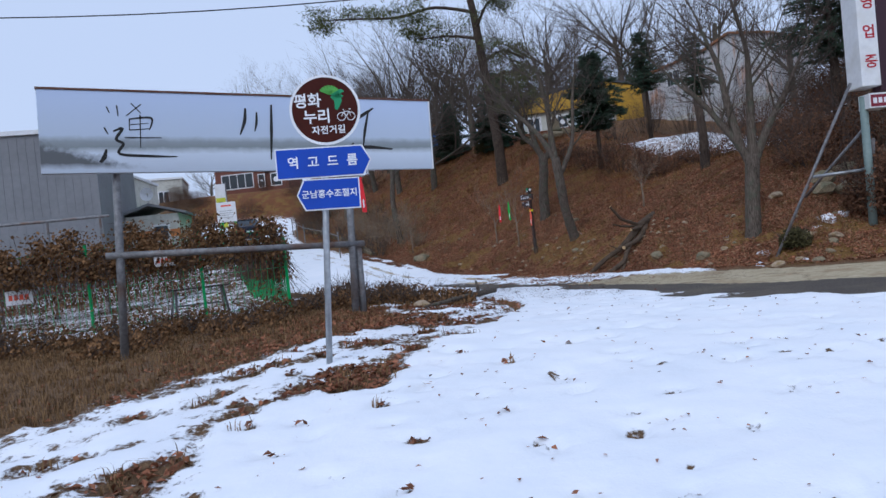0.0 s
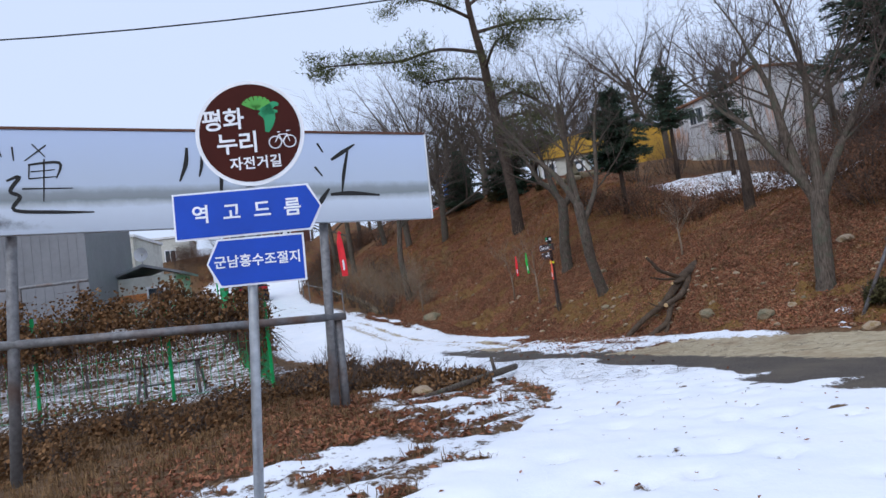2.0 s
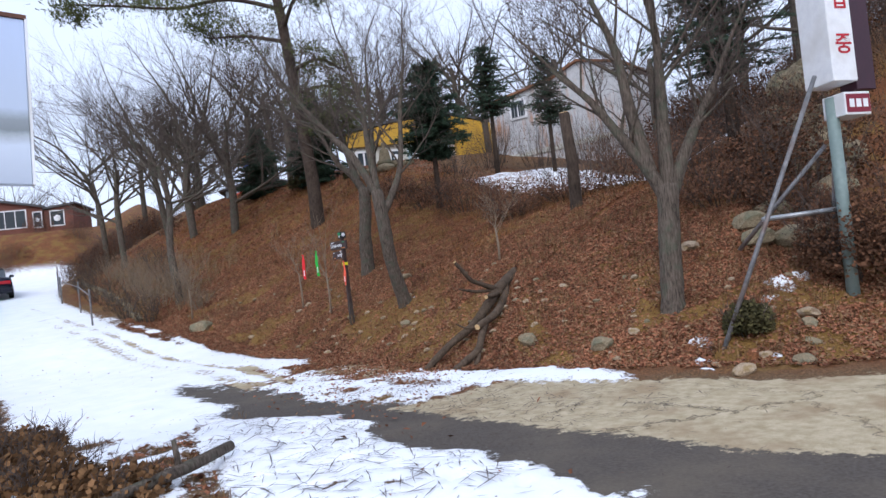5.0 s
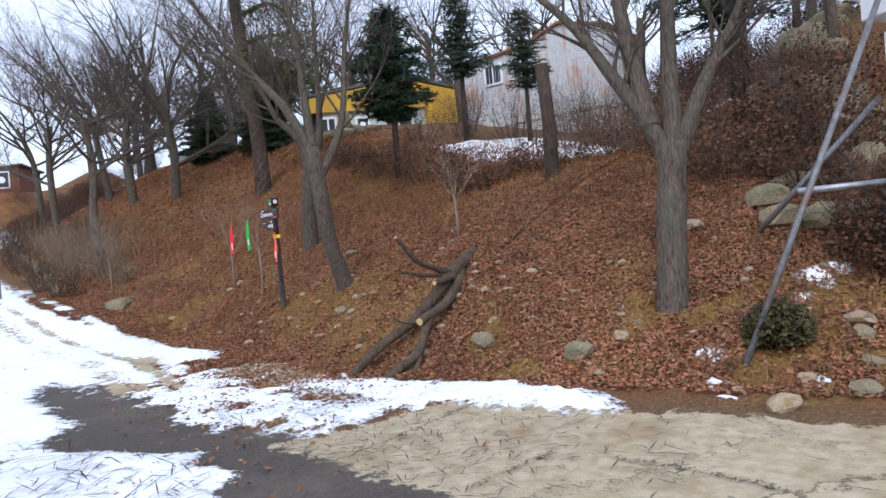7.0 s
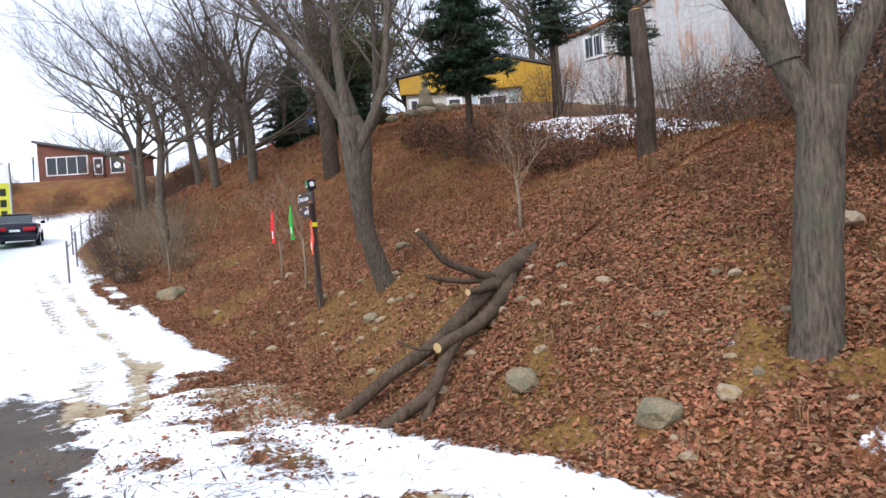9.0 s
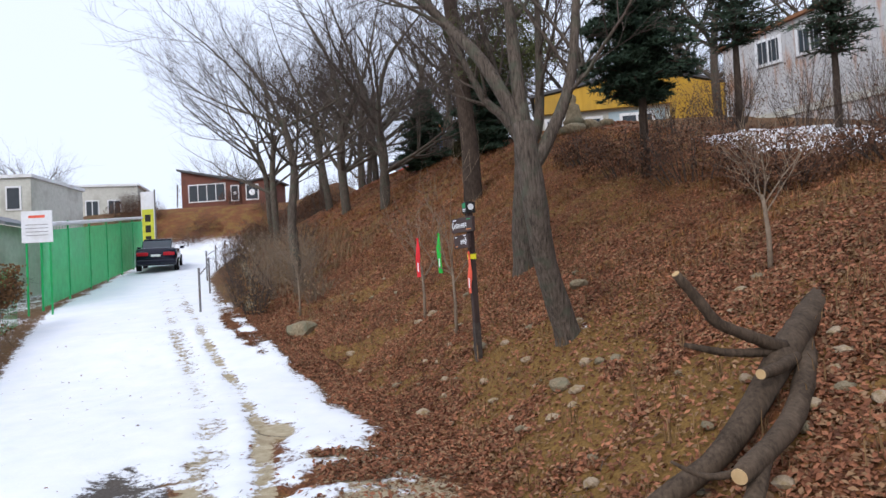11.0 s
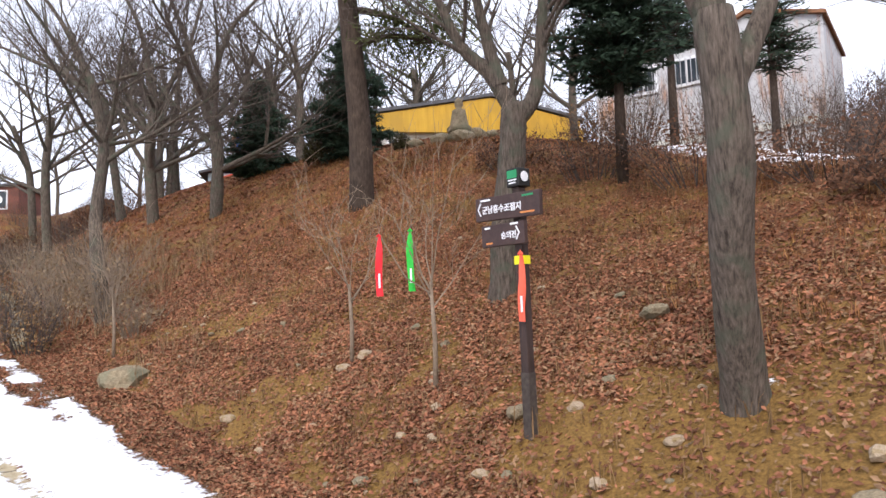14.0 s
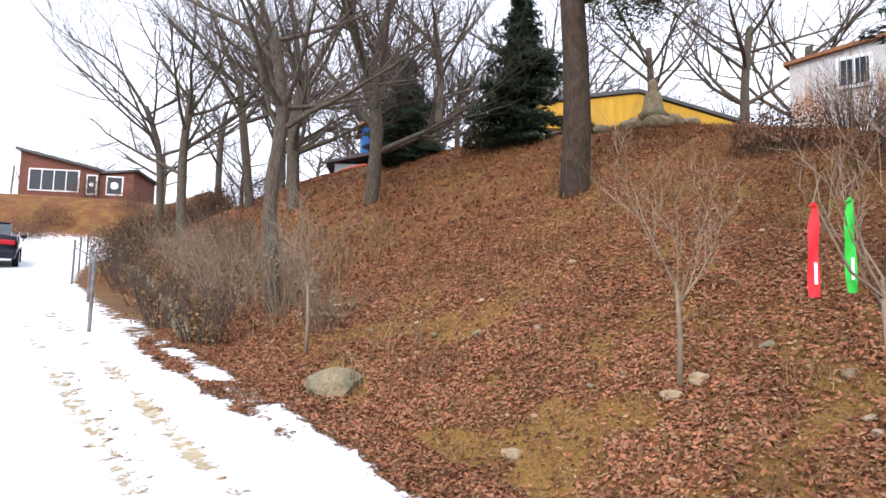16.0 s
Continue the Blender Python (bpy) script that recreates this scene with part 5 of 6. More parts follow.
for k, (x, y, w, h) in enumerate([(10.2, 31.2, 1.8, 1.9), (11.3, 29.6, 2.0, 2.1), (12.6, 28.2, 2.0, 2.0), (9.4, 29.6, 1.8, 1.6), (13.8, 28.6, 2.2, 2.0), (7.8, 28.6, 1.6, 1.2)]):
    shrub("tall open bush with a few brown leaves before the building", x, y, w, h, 150 + k, "bramble", 700, 40)
for k, (x, y, w, h) in enumerate([(-2.6, 28.6, 0.9, 1.0), (-3.5, 30.4, 1.2, 1.1), (-4.4, 33.0, 1.4, 1.2), (-5.6, 36.0, 1.6, 1.3), (-6.8, 39.0, 1.6, 1.4), (-7.8, 42.5, 1.8, 1.4), (-9.0, 47, 2.0, 1.5), (-2.2, 32.0, 1.4, 1.0), (-3.4, 36, 1.6, 1.2)]):
    shrub("pale dry brush beside the lane", x, y, w, h, 200 + k, "dry_grass", 350, 42)
for k, (x, y, w, h) in enumerate([(-0.6, 11.9, 0.9, 0.42), (-1.1, 12.7, 1.0, 0.5), (0.0, 11.4, 0.9, 0.35), (-1.7, 12.0, 0.9, 0.45), (-2.3, 13.0, 1.2, 0.55), (-3.2, 12.4, 1.3, 0.5), (-4.2, 11.6, 1.4, 0.5), (-5.4, 11.8, 1.6, 0.6), (-6.8, 11.2, 1.6, 0.6), (-3.0, 10.2, 1.2, 0.35), (-4.6, 9.6, 1.4, 0.35), (-8.2, 11.8, 1.6, 0.7), (-2.0, 14.2, 0.8, 0.6), (-1.2, 13.7, 0.7, 0.4)]):
    shrub("withered brown weeds on the verge", x, y, w, h, 300 + k, "bramble", 1100, 25)

for k, (x, y, w, h) in enumerate([(-1.5, 29.2, 1.1, 1.3), (-2.4, 30.2, 1.4, 1.2), (-3.0, 31.8, 1.6, 1.3), (-2.0, 31.0, 1.2, 1.0), (-4.0, 34.6, 1.6, 1.4), (-3.2, 33.6, 1.5, 1.2), (-5.2, 37.4, 1.8, 1.4), (-0.9, 27.9, 0.9, 0.7)]):
    shrub("pale straw-coloured brush on the lane bank", x, y, w, h, 230 + k, "straw", 260, 44, "sapling")

# thickets up the hillside
thicket = shrub("tangled leafless thicket on the hillside", 11.2, 18.0, 2.2, 1.6, 400, "thicket_leaf", 1700, 28)
t_rnd = random.Random(19)
for k in range(64):
    x, y = t_rnd.uniform(9.8, 25), t_rnd.uniform(11.5, 33)
    d_, s_ = toe_place(x, y)
    if d_ < 3.6 or (9 < x < 17 and 28 < y) or (x < 13 and y > 20):
        continue
    sc = t_rnd.uniform(0.8, 1.5)
    copy_thing(thicket, pose(x, y, gz(x, y) - 0.05, 0, 0, t_rnd.uniform(0, 360)) @ Matrix.Diagonal((sc, sc, sc * 0.9, 1)))
for k in range(16):
    x, y = t_rnd.uniform(-25, -10), t_rnd.uniform(57.5, 64)
    copy_thing(thicket, pose(x, y, gz(x, y) - 0.05, 0, 0, t_rnd.uniform(0, 360)))

for k in range(22):
    x, y = t_rnd.uniform(-10.5, -3.5), t_rnd.uniform(41, 60)
    if toe_place(x, y)[0] > 0.6:
        copy_thing(thicket, pose(x, y, gz(x, y) - 0.05, 0, 0, t_rnd.uniform(0, 360)))

# ---- sign mast with its props ----
mast = thing("sign_mast", "tall white vertical shop sign on a grey-green mast", "shop sign", pose(8.14, 12.9, 1.8, 0, 1.5, 0))
part("mast", Geo().tube([(0, 0, -1.0), (0, 0, 1.6)], [0.075, 0.07], 12), grainy("grey_green_paint", (0.16, 0.22, 0.21), (0.26, 0.33, 0.31), 12, 0.5, 0, 0.001), mast, smooth_it=True)
box_s = part("sign_box", Geo().box((-0.12, -0.20, 1.76), (0.24, 0.26, 4.6)), "white", mast, "white vertical light box with red writing", bevel=0.01)
part("side_panel", Geo().box((0.25, -0.16, 1.66), (0.54, 0.10, 4.6)), plain("dark_maroon_panel", (0.04, 0.01, 0.02), 0.4), mast, bevel=0.008)
for k, ch in enumerate("중업영"):
    text_geo(ch, 0.27, "lettering", "lamp_red", pose(0.08, -0.203, 2.2 + 0.55 * k), box_s, depth=0.002)
part("lower_box", Geo().box((-0.02, -0.22, 1.34), (0.36, 0.12, 1.62)), "white", mast, bevel=0.008)
part("red_plate", Geo().box((0.0, -0.226, 1.37), (0.345, -0.22, 1.59)), "maroon", mast)
for k in range(3):
    part("print_bar", Geo().box((0.04 + 0.1 * k, -0.23, 1.43), (0.11 + 0.1 * k, -0.226, 1.53)), "sign_white", mast)
pipe = thing("leaning_pipe", "grey steel pipe propped from ground to the sign", "pipe", pose(6.22, 12.95, 0.55))
part("tube", Geo().tube([(0, 0, -0.05), (1.72, -0.1, 3.12)], [0.028, 0.027], 10), "dull_steel", pipe, smooth_it=True)
for n_, a, b, r in (("prop_pole", (7.6, 14.2, 1.75), (8.5, 13.4, 2.9), 0.03), ("prop_pole", (8.85, 14.0, 1.3), (8.35, 13.0, 2.6), 0.035), ("prop_pole", (8.6, 13.6, 1.4), (8.15, 12.95, 2.55), 0.04)):
    pr = thing(n_, "weathered timber prop leaning under the sign", "prop", Matrix.Translation(a), group="props under the sign")
    part("rod", Geo().tube([Vector((0, 0, -0.1)), Vector(b) - Vector(a)], [r, r * 0.9], 8), "dull_steel", pr, smooth_it=True)
bar = thing("cross_bar", "grey steel cross bar under the sign", "bar", pose(7.3, 13.3, 2.02))
part("rod", Geo().tube([(0, 0, 0), (1.0, -0.35, 0.02)], [0.032, 0.032], 8), "steel", bar, smooth_it=True)
part("leg", Geo().tube([(0.9, -0.31, 0.02), (0.9, -0.31, -1.2)], [0.03, 0.03], 8), "steel", bar, smooth_it=True)

# rock ledges of the upper terrace
r_rnd = random.Random(41)
for k in range(46):
    f = k / 45
    lvl = k % 3
    x, y = 10.5 + 9 * f + r_rnd.uniform(-0.3, 0.3) + lvl * 0.5, 15.5 + 9 * f + lvl * 0.9 + r_rnd.uniform(-0.3, 0.3)
    ob = new("boulder", stone_kinds[2 if k % 2 else 8])
    r = r_rnd.uniform(0.3, 0.5)
    ob.matrix_world = pose(x, y, gz(x, y) + 0.2, 0, 0, r_rnd.uniform(0, 360)) @ Matrix.Diagonal((r * 1.1, r, r * 1.3, 1))
    tagged(ob, "large grey boulder in a rough terrace wall", "boulder", "boulders of the terrace wall")

for x, y, r in ((8.2, 14.5, 0.2), (8.62, 14.4, 0.26), (9.05, 14.3, 0.24), (9.24, 15.4, 0.26), (8.5, 15.0, 0.22)):
    ob = new("boulder", stone_kinds[2])
    ob.matrix_world = pose(x, y, gz(x, y) + 0.08, 0, 0, r_rnd.uniform(0, 360)) @ Matrix.Diagonal((r * 1.2, r, r * 1.1, 1))
    tagged(ob, "mossy grey boulder beside the sign props", "boulder", "boulders of the terrace wall")

# ---- fallen branch on the verge ----
vb = thing("broken_branch", "bare broken branch lying on the verge", "branch", pose(0.2, 11.1, gz(0.2, 11.1) + 0.06))
part("stem", Geo().tube([(-0.6, -0.6, 0.03), (-0.1, -0.1, 0.06), (0.35, 0.5, 0.06), (0.62, 1.1, 0.04)], [0.02, 0.04, 0.05, 0.045], 8), "bark", vb, smooth_it=True)
part("stub", Geo().tube([(0.3, 0.45, 0.06), (0.27, 0.5, 0.28)], [0.03, 0.018], 7), "bark", vb, smooth_it=True)

# ---- buildings and things farther off ----
def wall_frame(p0, p1):
    """A frame whose x runs along a wall in plan from p0 to p1, y into the house."""
    a, b = Vector((*p0, 0)), Vector((*p1, 0))
    return pose(a.x, a.y, 0, 0, 0, math.degrees(math.atan2(b.y - a.y, b.x - a.x))), (b - a).length


def window(parent, x0, x1, z0, z1, n=2, y=0.0, mark=False):
    w = part("window", Geo().box((x0 - 0.06, y - 0.05, z0 - 0.06), (x1 + 0.06, y + 0.01, z1 + 0.06)), "white", parent, "white-framed window", bevel=0.01)
    step = (x1 - x0) / n
    for k in range(n):
        part("pane", Geo().box((x0 + step * k + 0.035, y - 0.06, z0 + 0.035), (x0 + step * (k + 1) - 0.035, y - 0.045, z1 - 0.035)), "glass", w)
    if mark:
        part("round_sticker", disc(Geo(), (x1 - x0) * 0.26, 0, 0.006, pose((x0 + x1) / 2, y - 0.07, (z0 + z1) / 2)), "sign_white", w)
    return w


def yellow_house():
    m, L = wall_frame((4.7, 36.2), (10.8, 35.4))
    c = Matrix.Translation((0.64, 16.76, 1.92))
    m = c @ Matrix.Scale(1.4, 4) @ c.inverted() @ m
    h = thing("yellow_building", "low building with bright yellow gable boards and pale walls", "building", m)
    z0 = 5.0
    part("wall", Geo().box((0, 0.15, z0), (L, 5, 7.23)), "cream", h, "pale plaster wall")
    part("blue_panel", Geo().box((2.2, 0.12, z0), (4.0, 0.15, 7.1)), "bluegrey", h)
    part("gable_board", Geo().prism([(-0.2, 7.2), (L + 0.1, 7.2), (L + 0.1, 7.55), (3.4, 8.3), (-0.2, 7.75)], 0.16, Matrix.Translation((0, -0.05, 0))), "yellow", h, "bright yellow boarded gable")
    part("porch", Geo().box((L - 2.0, -0.6, z0), (L, 0.1, 7.15)), "yellow", h)
    part("roof", Geo().prism([(-0.35, 7.77), (3.4, 8.33), (L + 0.25, 7.57), (L + 0.25, 7.66), (3.4, 8.43), (-0.35, 7.87)], 5.2, Matrix.Translation((0, -0.12, 0))), "dark_roof", h)
    window(h, 0.15, 0.7, 6.1, 7.0, 2, 0.12)
    window(h, 1.5, 1.95, 6.4, 6.95, 1, 0.12, True)
    window(h, 2.6, 3.6, 6.4, 6.95, 2, 0.1)


def rusty_house():
    m, L = wall_frame((11.5, 35.0), (15.4, 29.9))
    h = thing("rusty_building", "white sheet-metal building streaked with rust", "building", m)
    part("wall", Geo().prism([(0, 5.2), (L, 5.2), (L, 9.2), (4.6, 9.75), (3.4, 9.35), (0, 9.0)], 4.0), "rust_sheet", h, "rust-streaked white wall")
    for k in range(int(L / 0.28)):
        x = 0.14 + 0.28 * k
        part("rib", Geo().box((x, -0.022, 5.3), (x + 0.04, 0, 8.95)), "rust_sheet", h)
    rust = grainy("rusty_gutter", (0.2, 0.09, 0.05), (0.34, 0.17, 0.09), 10, 0.8)
    part("eave", Geo().prism([(-0.12, 8.98), (3.4, 9.33), (4.6, 9.73), (L + 0.1, 9.17), (L + 0.1, 9.27), (4.6, 9.83), (3.4, 9.43), (-0.12, 9.08)], 4.3, Matrix.Translation((0, -0.14, 0))), rust, h)
    part("sill_band", Geo().box((-0.02, -0.06, 6.35), (L, 0, 6.55)), "cream", h)
    for x in (1.2, 2.5):
        window(h, x, x + 0.75, 8.1, 8.85, 2, -0.025)
        for k in range(5):
            part("window_bar", Geo().tube([(x + 0.07 + 0.15 * k, -0.12, 8.07), (x + 0.07 + 0.15 * k, -0.12, 8.88)], [0.012, 0.012], 5), "steel", h)


def brick_house():
    m, L = wall_frame((-21.4, 67.3), (-14.2, 67.05))
    h = thing("brick_house", "single-storey red brick house with slanting roof", "house", m)
    part("wall", Geo().prism([(0, 6.0), (5.0, 6.0), (5.0, 10.85), (0, 11.95)], 6), "brick", h, "red brick wall")
    part("annex_wall", Geo().prism([(5.02, 6.0), (L, 6.0), (L, 10.95), (5.02, 10.6)], 5, Matrix.Translation((0, 0.2, 0))), "brick", h)
    part("roof", Geo().prism([(-0.25, 12.0), (5.1, 10.83), (5.1, 11.0), (-0.25, 12.18)], 6.6, Matrix.Translation((0, -0.3, 0))), "dark_roof", h)
    part("annex_roof", Geo().prism([(4.9, 10.65), (L + 0.3, 10.97), (L + 0.3, 11.1), (4.9, 10.8)], 5.4, Matrix.Translation((0, 0.0, 0))), "dark_roof", h)
    window(h, 0.65, 3.75, 9.35, 10.75, 4)
    window(h, 4.3, 4.9, 9.25, 10.5, 1, 0, True)
    window(h, 5.5, 6.5, 9.3, 10.5, 1, 0.2, True)
    part("downpipe", Geo().tube([(-0.3, -0.1, 10.9), (-0.35, -0.15, 9.0)], [0.06, 0.06], 8), "dull_steel", h)


def plain_house(name, label, p0, p1, z0, z1, depth, mat, wins=(), roof="flat", stripe=False, rise=0.8):
    m, L = wall_frame(p0, p1)
    h = thing(name, label, "building", m)
    part("wall", Geo().box((0, 0, z0), (L, depth, z1)), mat, h)
    if roof == "flat":
        part("parapet", Geo().box((-0.12, -0.12, z1), (L + 0.12, depth + 0.12, z1 + 0.18)), "white", h)
    else:
        part("roof", Geo().prism([(-0.35, z1 - 0.05), (L * 0.5, z1 + rise), (L + 0.35, z1 - 0.05), (L + 0.35, z1 + 0.06), (L * 0.5, z1 + rise + 0.12), (-0.35, z1 + 0.06)], depth + 0.5, Matrix.Translation((0, -0.25, 0))), "grey_sheet" if stripe else "dark_roof", h)
    if stripe:
        part("stripe", Geo().box((0.0, -0.012, z0 + (z1 - z0) * 0.62), (L, 0, z0 + (z1 - z0) * 0.74)), "orange", h)
    for w in wins:
        window(h, *w)
    return h


yellow_house()
rusty_house()
brick_house()
grey_h = plain_house("grey_warehouse", "large grey ribbed-cladding warehouse", (-21.0, 26.9), (-14.0, 28.6), 0.2, 7.9, 8, "grey_sheet")
for k in range(22):
    part("rib", Geo().box((0.15 + 0.32 * k, -0.012, 0.3), (0.18 + 0.32 * k, 0, 7.85)), "grey_sheet", grey_h)
plain_house("white_house", "two-storey white house with tall windows", (-27.5, 46.4), (-20.8, 47.2), 2.5, 8.6, 6, "cream", [(0.5 + 1.25 * k, 1.2 + 1.25 * k, 6.9, 8.1, 1) for k in range(5)])
shed = plain_house("roadside_shed", "small cream shed with an orange stripe", (-15.2, 33.0), (-12.6, 33.4), 1.6, 4.55, 3, "cream", [(1.4, 2.1, 3.3, 4.0, 1)], "gable", True, 0.45)
plain_house("grey_lean_to", "low grey timber-walled lean-to beside the shed", (-19.01, 33.3), (-15.86, 33.5), 1.0, 5.93, 2.5, "dull_steel")
dish = thing("satellite_dish", "white satellite dish on the shed roof", "satellite dish", pose(-13.95, 33.2, 5.3))
part("bowl", Geo().tube([(0, 0.06, 0.28), (0, 0.0, 0.28), (0, -0.06, 0.28)], [0.06, 0.24, 0.33], 16, False), "white", dish, smooth_it=True)
part("mast", Geo().tube([(0, 0.05, -0.3), (0, 0.05, 0.28)], [0.02, 0.02], 6), "steel", dish)
plain_house("white_house", "distant white house behind bare trees", (-31, 62), (-23.5, 64), 4.5, 10.5, 6, "cream", [(0.8 + 1.6 * k, 1.7 + 1.6 * k, 8.2, 9.4, 2) for k in range(4)])
plain_house("low_stall", "low open stall with a red awning on the crest", (-0.8, 45.0), (3.2, 44.6), 5.0, 7.6, 3, "bluegrey", [(0.5, 1.4, 6.4, 7.2, 1)], "gable", False, 0.5)
aw = thing("awning", "faded red canvas awning in front of the stall", "awning", pose(-0.6, 44.2, 0))
part("canvas", Geo().prism([(0, 7.1), (1.8, 7.1), (1.8, 7.2), (0.9, 7.5), (0, 7.2)], 0.7), "coral", aw)
hut = thing("tarp_hut", "small hut with a blue tarpaulin side and orange roof", "hut", pose(0.3, 46.5, gz(0.3, 46.5) - 0.3))
part("wall", Geo().box((0, 0, -0.2), (1.1, 2.0, 2.2)), "tarp_blue", hut, "blue tarpaulin wall")
part("roof", Geo().prism([(-0.2, 2.15), (0.55, 2.45), (1.3, 2.15), (1.3, 2.25), (0.55, 2.57), (-0.2, 2.25)], 2.4, Matrix.Translation((0, -0.2, 0))), "orange", hut)
for x in (0.1, 1.7):
    part("pole", Geo().tube([(x, 0.1, 5.2), (x, 0.1, 7.15)], [0.03, 0.03], 6), "steel", aw)


# ---- parked car, rear towards the walker ----
def car():
    t = thing("parked_car", "dark blue-black saloon car parked on the snowy lane", "car", pose(-12.5, 44.4, gz(-12.5, 44.4), 5.0, 0, 21))
    bm = bmesh.new()
    rings = [(-2.3, 0.74, 0.42, 0.86), (-2.22, 0.86, 0.30, 1.0), (-1.6, 0.9, 0.26, 1.04), (-0.2, 0.9, 0.24, 0.98), (1.3, 0.88, 0.26, 0.92), (2.1, 0.82, 0.30, 0.78), (2.3, 0.66, 0.42, 0.66)]

    def loft(rows_, crown=0.06):
        prev = None
        for y, w, z0, z1 in rows_:
            ring = [bm.verts.new(p) for p in ((-w * 0.94, y, z0), (-w, y, (z0 + z1) / 2), (-w * 0.95, y, z1), (-w * 0.5, y, z1 + crown), (w * 0.5, y, z1 + crown), (w * 0.95, y, z1), (w, y, (z0 + z1) / 2), (w * 0.94, y, z0))]
            if prev:
                for k in range(8):
                    bm.faces.new((prev[k], prev[(k + 1) % 8], ring[(k + 1) % 8], ring[k]))
            else:
                bm.faces.new(ring)
            prev = ring
        bm.faces.new(prev[::-1])
    loft(rings)
    me = bpy.data.meshes.new("body")
    bmesh.ops.recalc_face_normals(bm, faces=bm.faces[:])
    bm.to_mesh(me)
    bm.free()
    me.materials.append(M["car_paint"])
    me.polygons.foreach_set("use_smooth", [True] * len(me.polygons))
    part("body", me, "car_paint", t)
    cab = Geo()
    cab.prism([(-1.75, 1.05), (-1.05, 1.42), (0.35, 1.44), (1.2, 0.98)], 1.3)
    cm = cab.mesh("cabin", "glass", False, 0.05)
    cm.transform(Matrix(((0, 1, 0, -0.65), (1, 0, 0, 0), (0, 0, 1, 0), (0, 0, 0, 1))))
    part("cabin_glass", cm, "glass", t)
    part("roof", Geo().box((-0.6, -1.0, 1.42), (0.6, 0.3, 1.47)), "car_paint", t, bevel=0.02)
    for sx in (-1, 1):
        part("tail_lamp", Geo().box((sx * 0.56 - 0.24, -2.33, 0.74), (sx * 0.56 + 0.24, -2.2, 0.90)), "lamp_red", t, bevel=0.02)
        part("mirror", Geo().box((sx * 0.98 - 0.1, 0.55, 0.95), (sx * 0.98 + 0.1, 0.7, 1.08)), "car_paint", t, bevel=0.02)
        for y in (-1.35, 1.4):
            wh = part("wheel", Geo().tube([(sx * 0.72, y, 0.31), (sx * 0.92, y, 0.31)], [0.31, 0.31], 18), "tyre", t)
            part("rim", Geo().tube([(sx * 0.92, y, 0.31), (sx * 0.93, y, 0.31)], [0.2, 0.18], 12), "steel", wh)
    part("number_plate", Geo().box((-0.2, -2.345, 0.70), (0.2, -2.32, 0.80)), "sign_white", t)
    part("bumper", Geo().box((-0.84, -2.38, 0.36), (0.84, -2.2, 0.56)), "car_paint", t, bevel=0.04)


car()


# ---- green fences ----
def mesh_fence(label, line, height, gap=0.1, post_mat="mesh_green", net=False, step=2.0, top=False):
    t = thing("mesh_fence", label, "fence", pose(line[0][0], line[0][1], 0))
    o = Vector((line[0][0], line[0][1], 0))
    for (ax, ay), (bx, by) in zip(line, line[1:]):
        n = max(1, round(math.hypot(bx - ax, by - ay) / step))
        for k in range(n):
            p = Vector((ax + (bx - ax) * k / n, ay + (by - ay) * k / n, 0))
            q = Vector((ax + (bx - ax) * (k + 1) / n, ay + (by - ay) * (k + 1) / n, 0))
            zp, zq = gz(p.x, p.y), gz(q.x, q.y)
            part("post", Geo().tube([p - o + Vector((0, 0, zp - 0.1)), p - o + Vector((0, 0, zp + height + 0.08))], [0.035, 0.035], 8), post_mat, t)
            w = Geo()
            m = int((q - p).length / gap)
            for i in range(m + 1):
                f = i / m
                c = p.lerp(q, f) - o
                zb = zp + (zq - zp) * f
                w.tube([c + Vector((0, 0, zb + 0.08)), c + Vector((0, 0, zb + height))], [0.007, 0.007], 3, False)
            for i in range(3):
                z = 0.1 + (height - 0.15) * i / 2
                w.tube([p - o + Vector((0, 0, zp + z)), q - o + Vector((0, 0, zq + z))], [0.006, 0.006], 3, False)
            tagged(part("wire_panel", w, post_mat, t), kind="stuff")
            if net:
                a, b = p - o + Vector((0, 0.02, zp + 0.12)), q - o + Vector((0, 0.02, zq + 0.12))
                u = Vector((0, 0, height - 0.3))
                part("shade_net", Geo().quad(a, b, b + u, a + u).quad(a + Vector((0, 0.01, 0)), a + u + Vector((0, 0.01, 0)), b + u + Vector((0, 0.01, 0)), b + Vector((0, 0.01, 0))), "net_green", t, "green shade netting")
            if top:
                part("top_sheet", Geo().tube([p - o + Vector((0, 0, zp + height)), q - o + Vector((0, 0, zq + height))], [0.07, 0.07], 6), "white", t)
    return t


mesh_fence("green welded wire garden fence overgrown with vines", [(-14.5, 13.6), (-9.97, 14.4), (-5.34, 15.1), (-3.55, 15.4)], 1.85, 0.13, step=2.3)
mesh_fence("green welded wire garden fence along the lane", [(-3.55, 15.4), (-5.4, 20.0), (-8.6, 28.5)], 1.55, 0.12, step=2.4)
mesh_fence("green netted fence with a white coping along the lane", [(-9.9, 31.5), (-14.9, 47.5)], 2.55, 0.3, net=True, step=2.6, top=True)


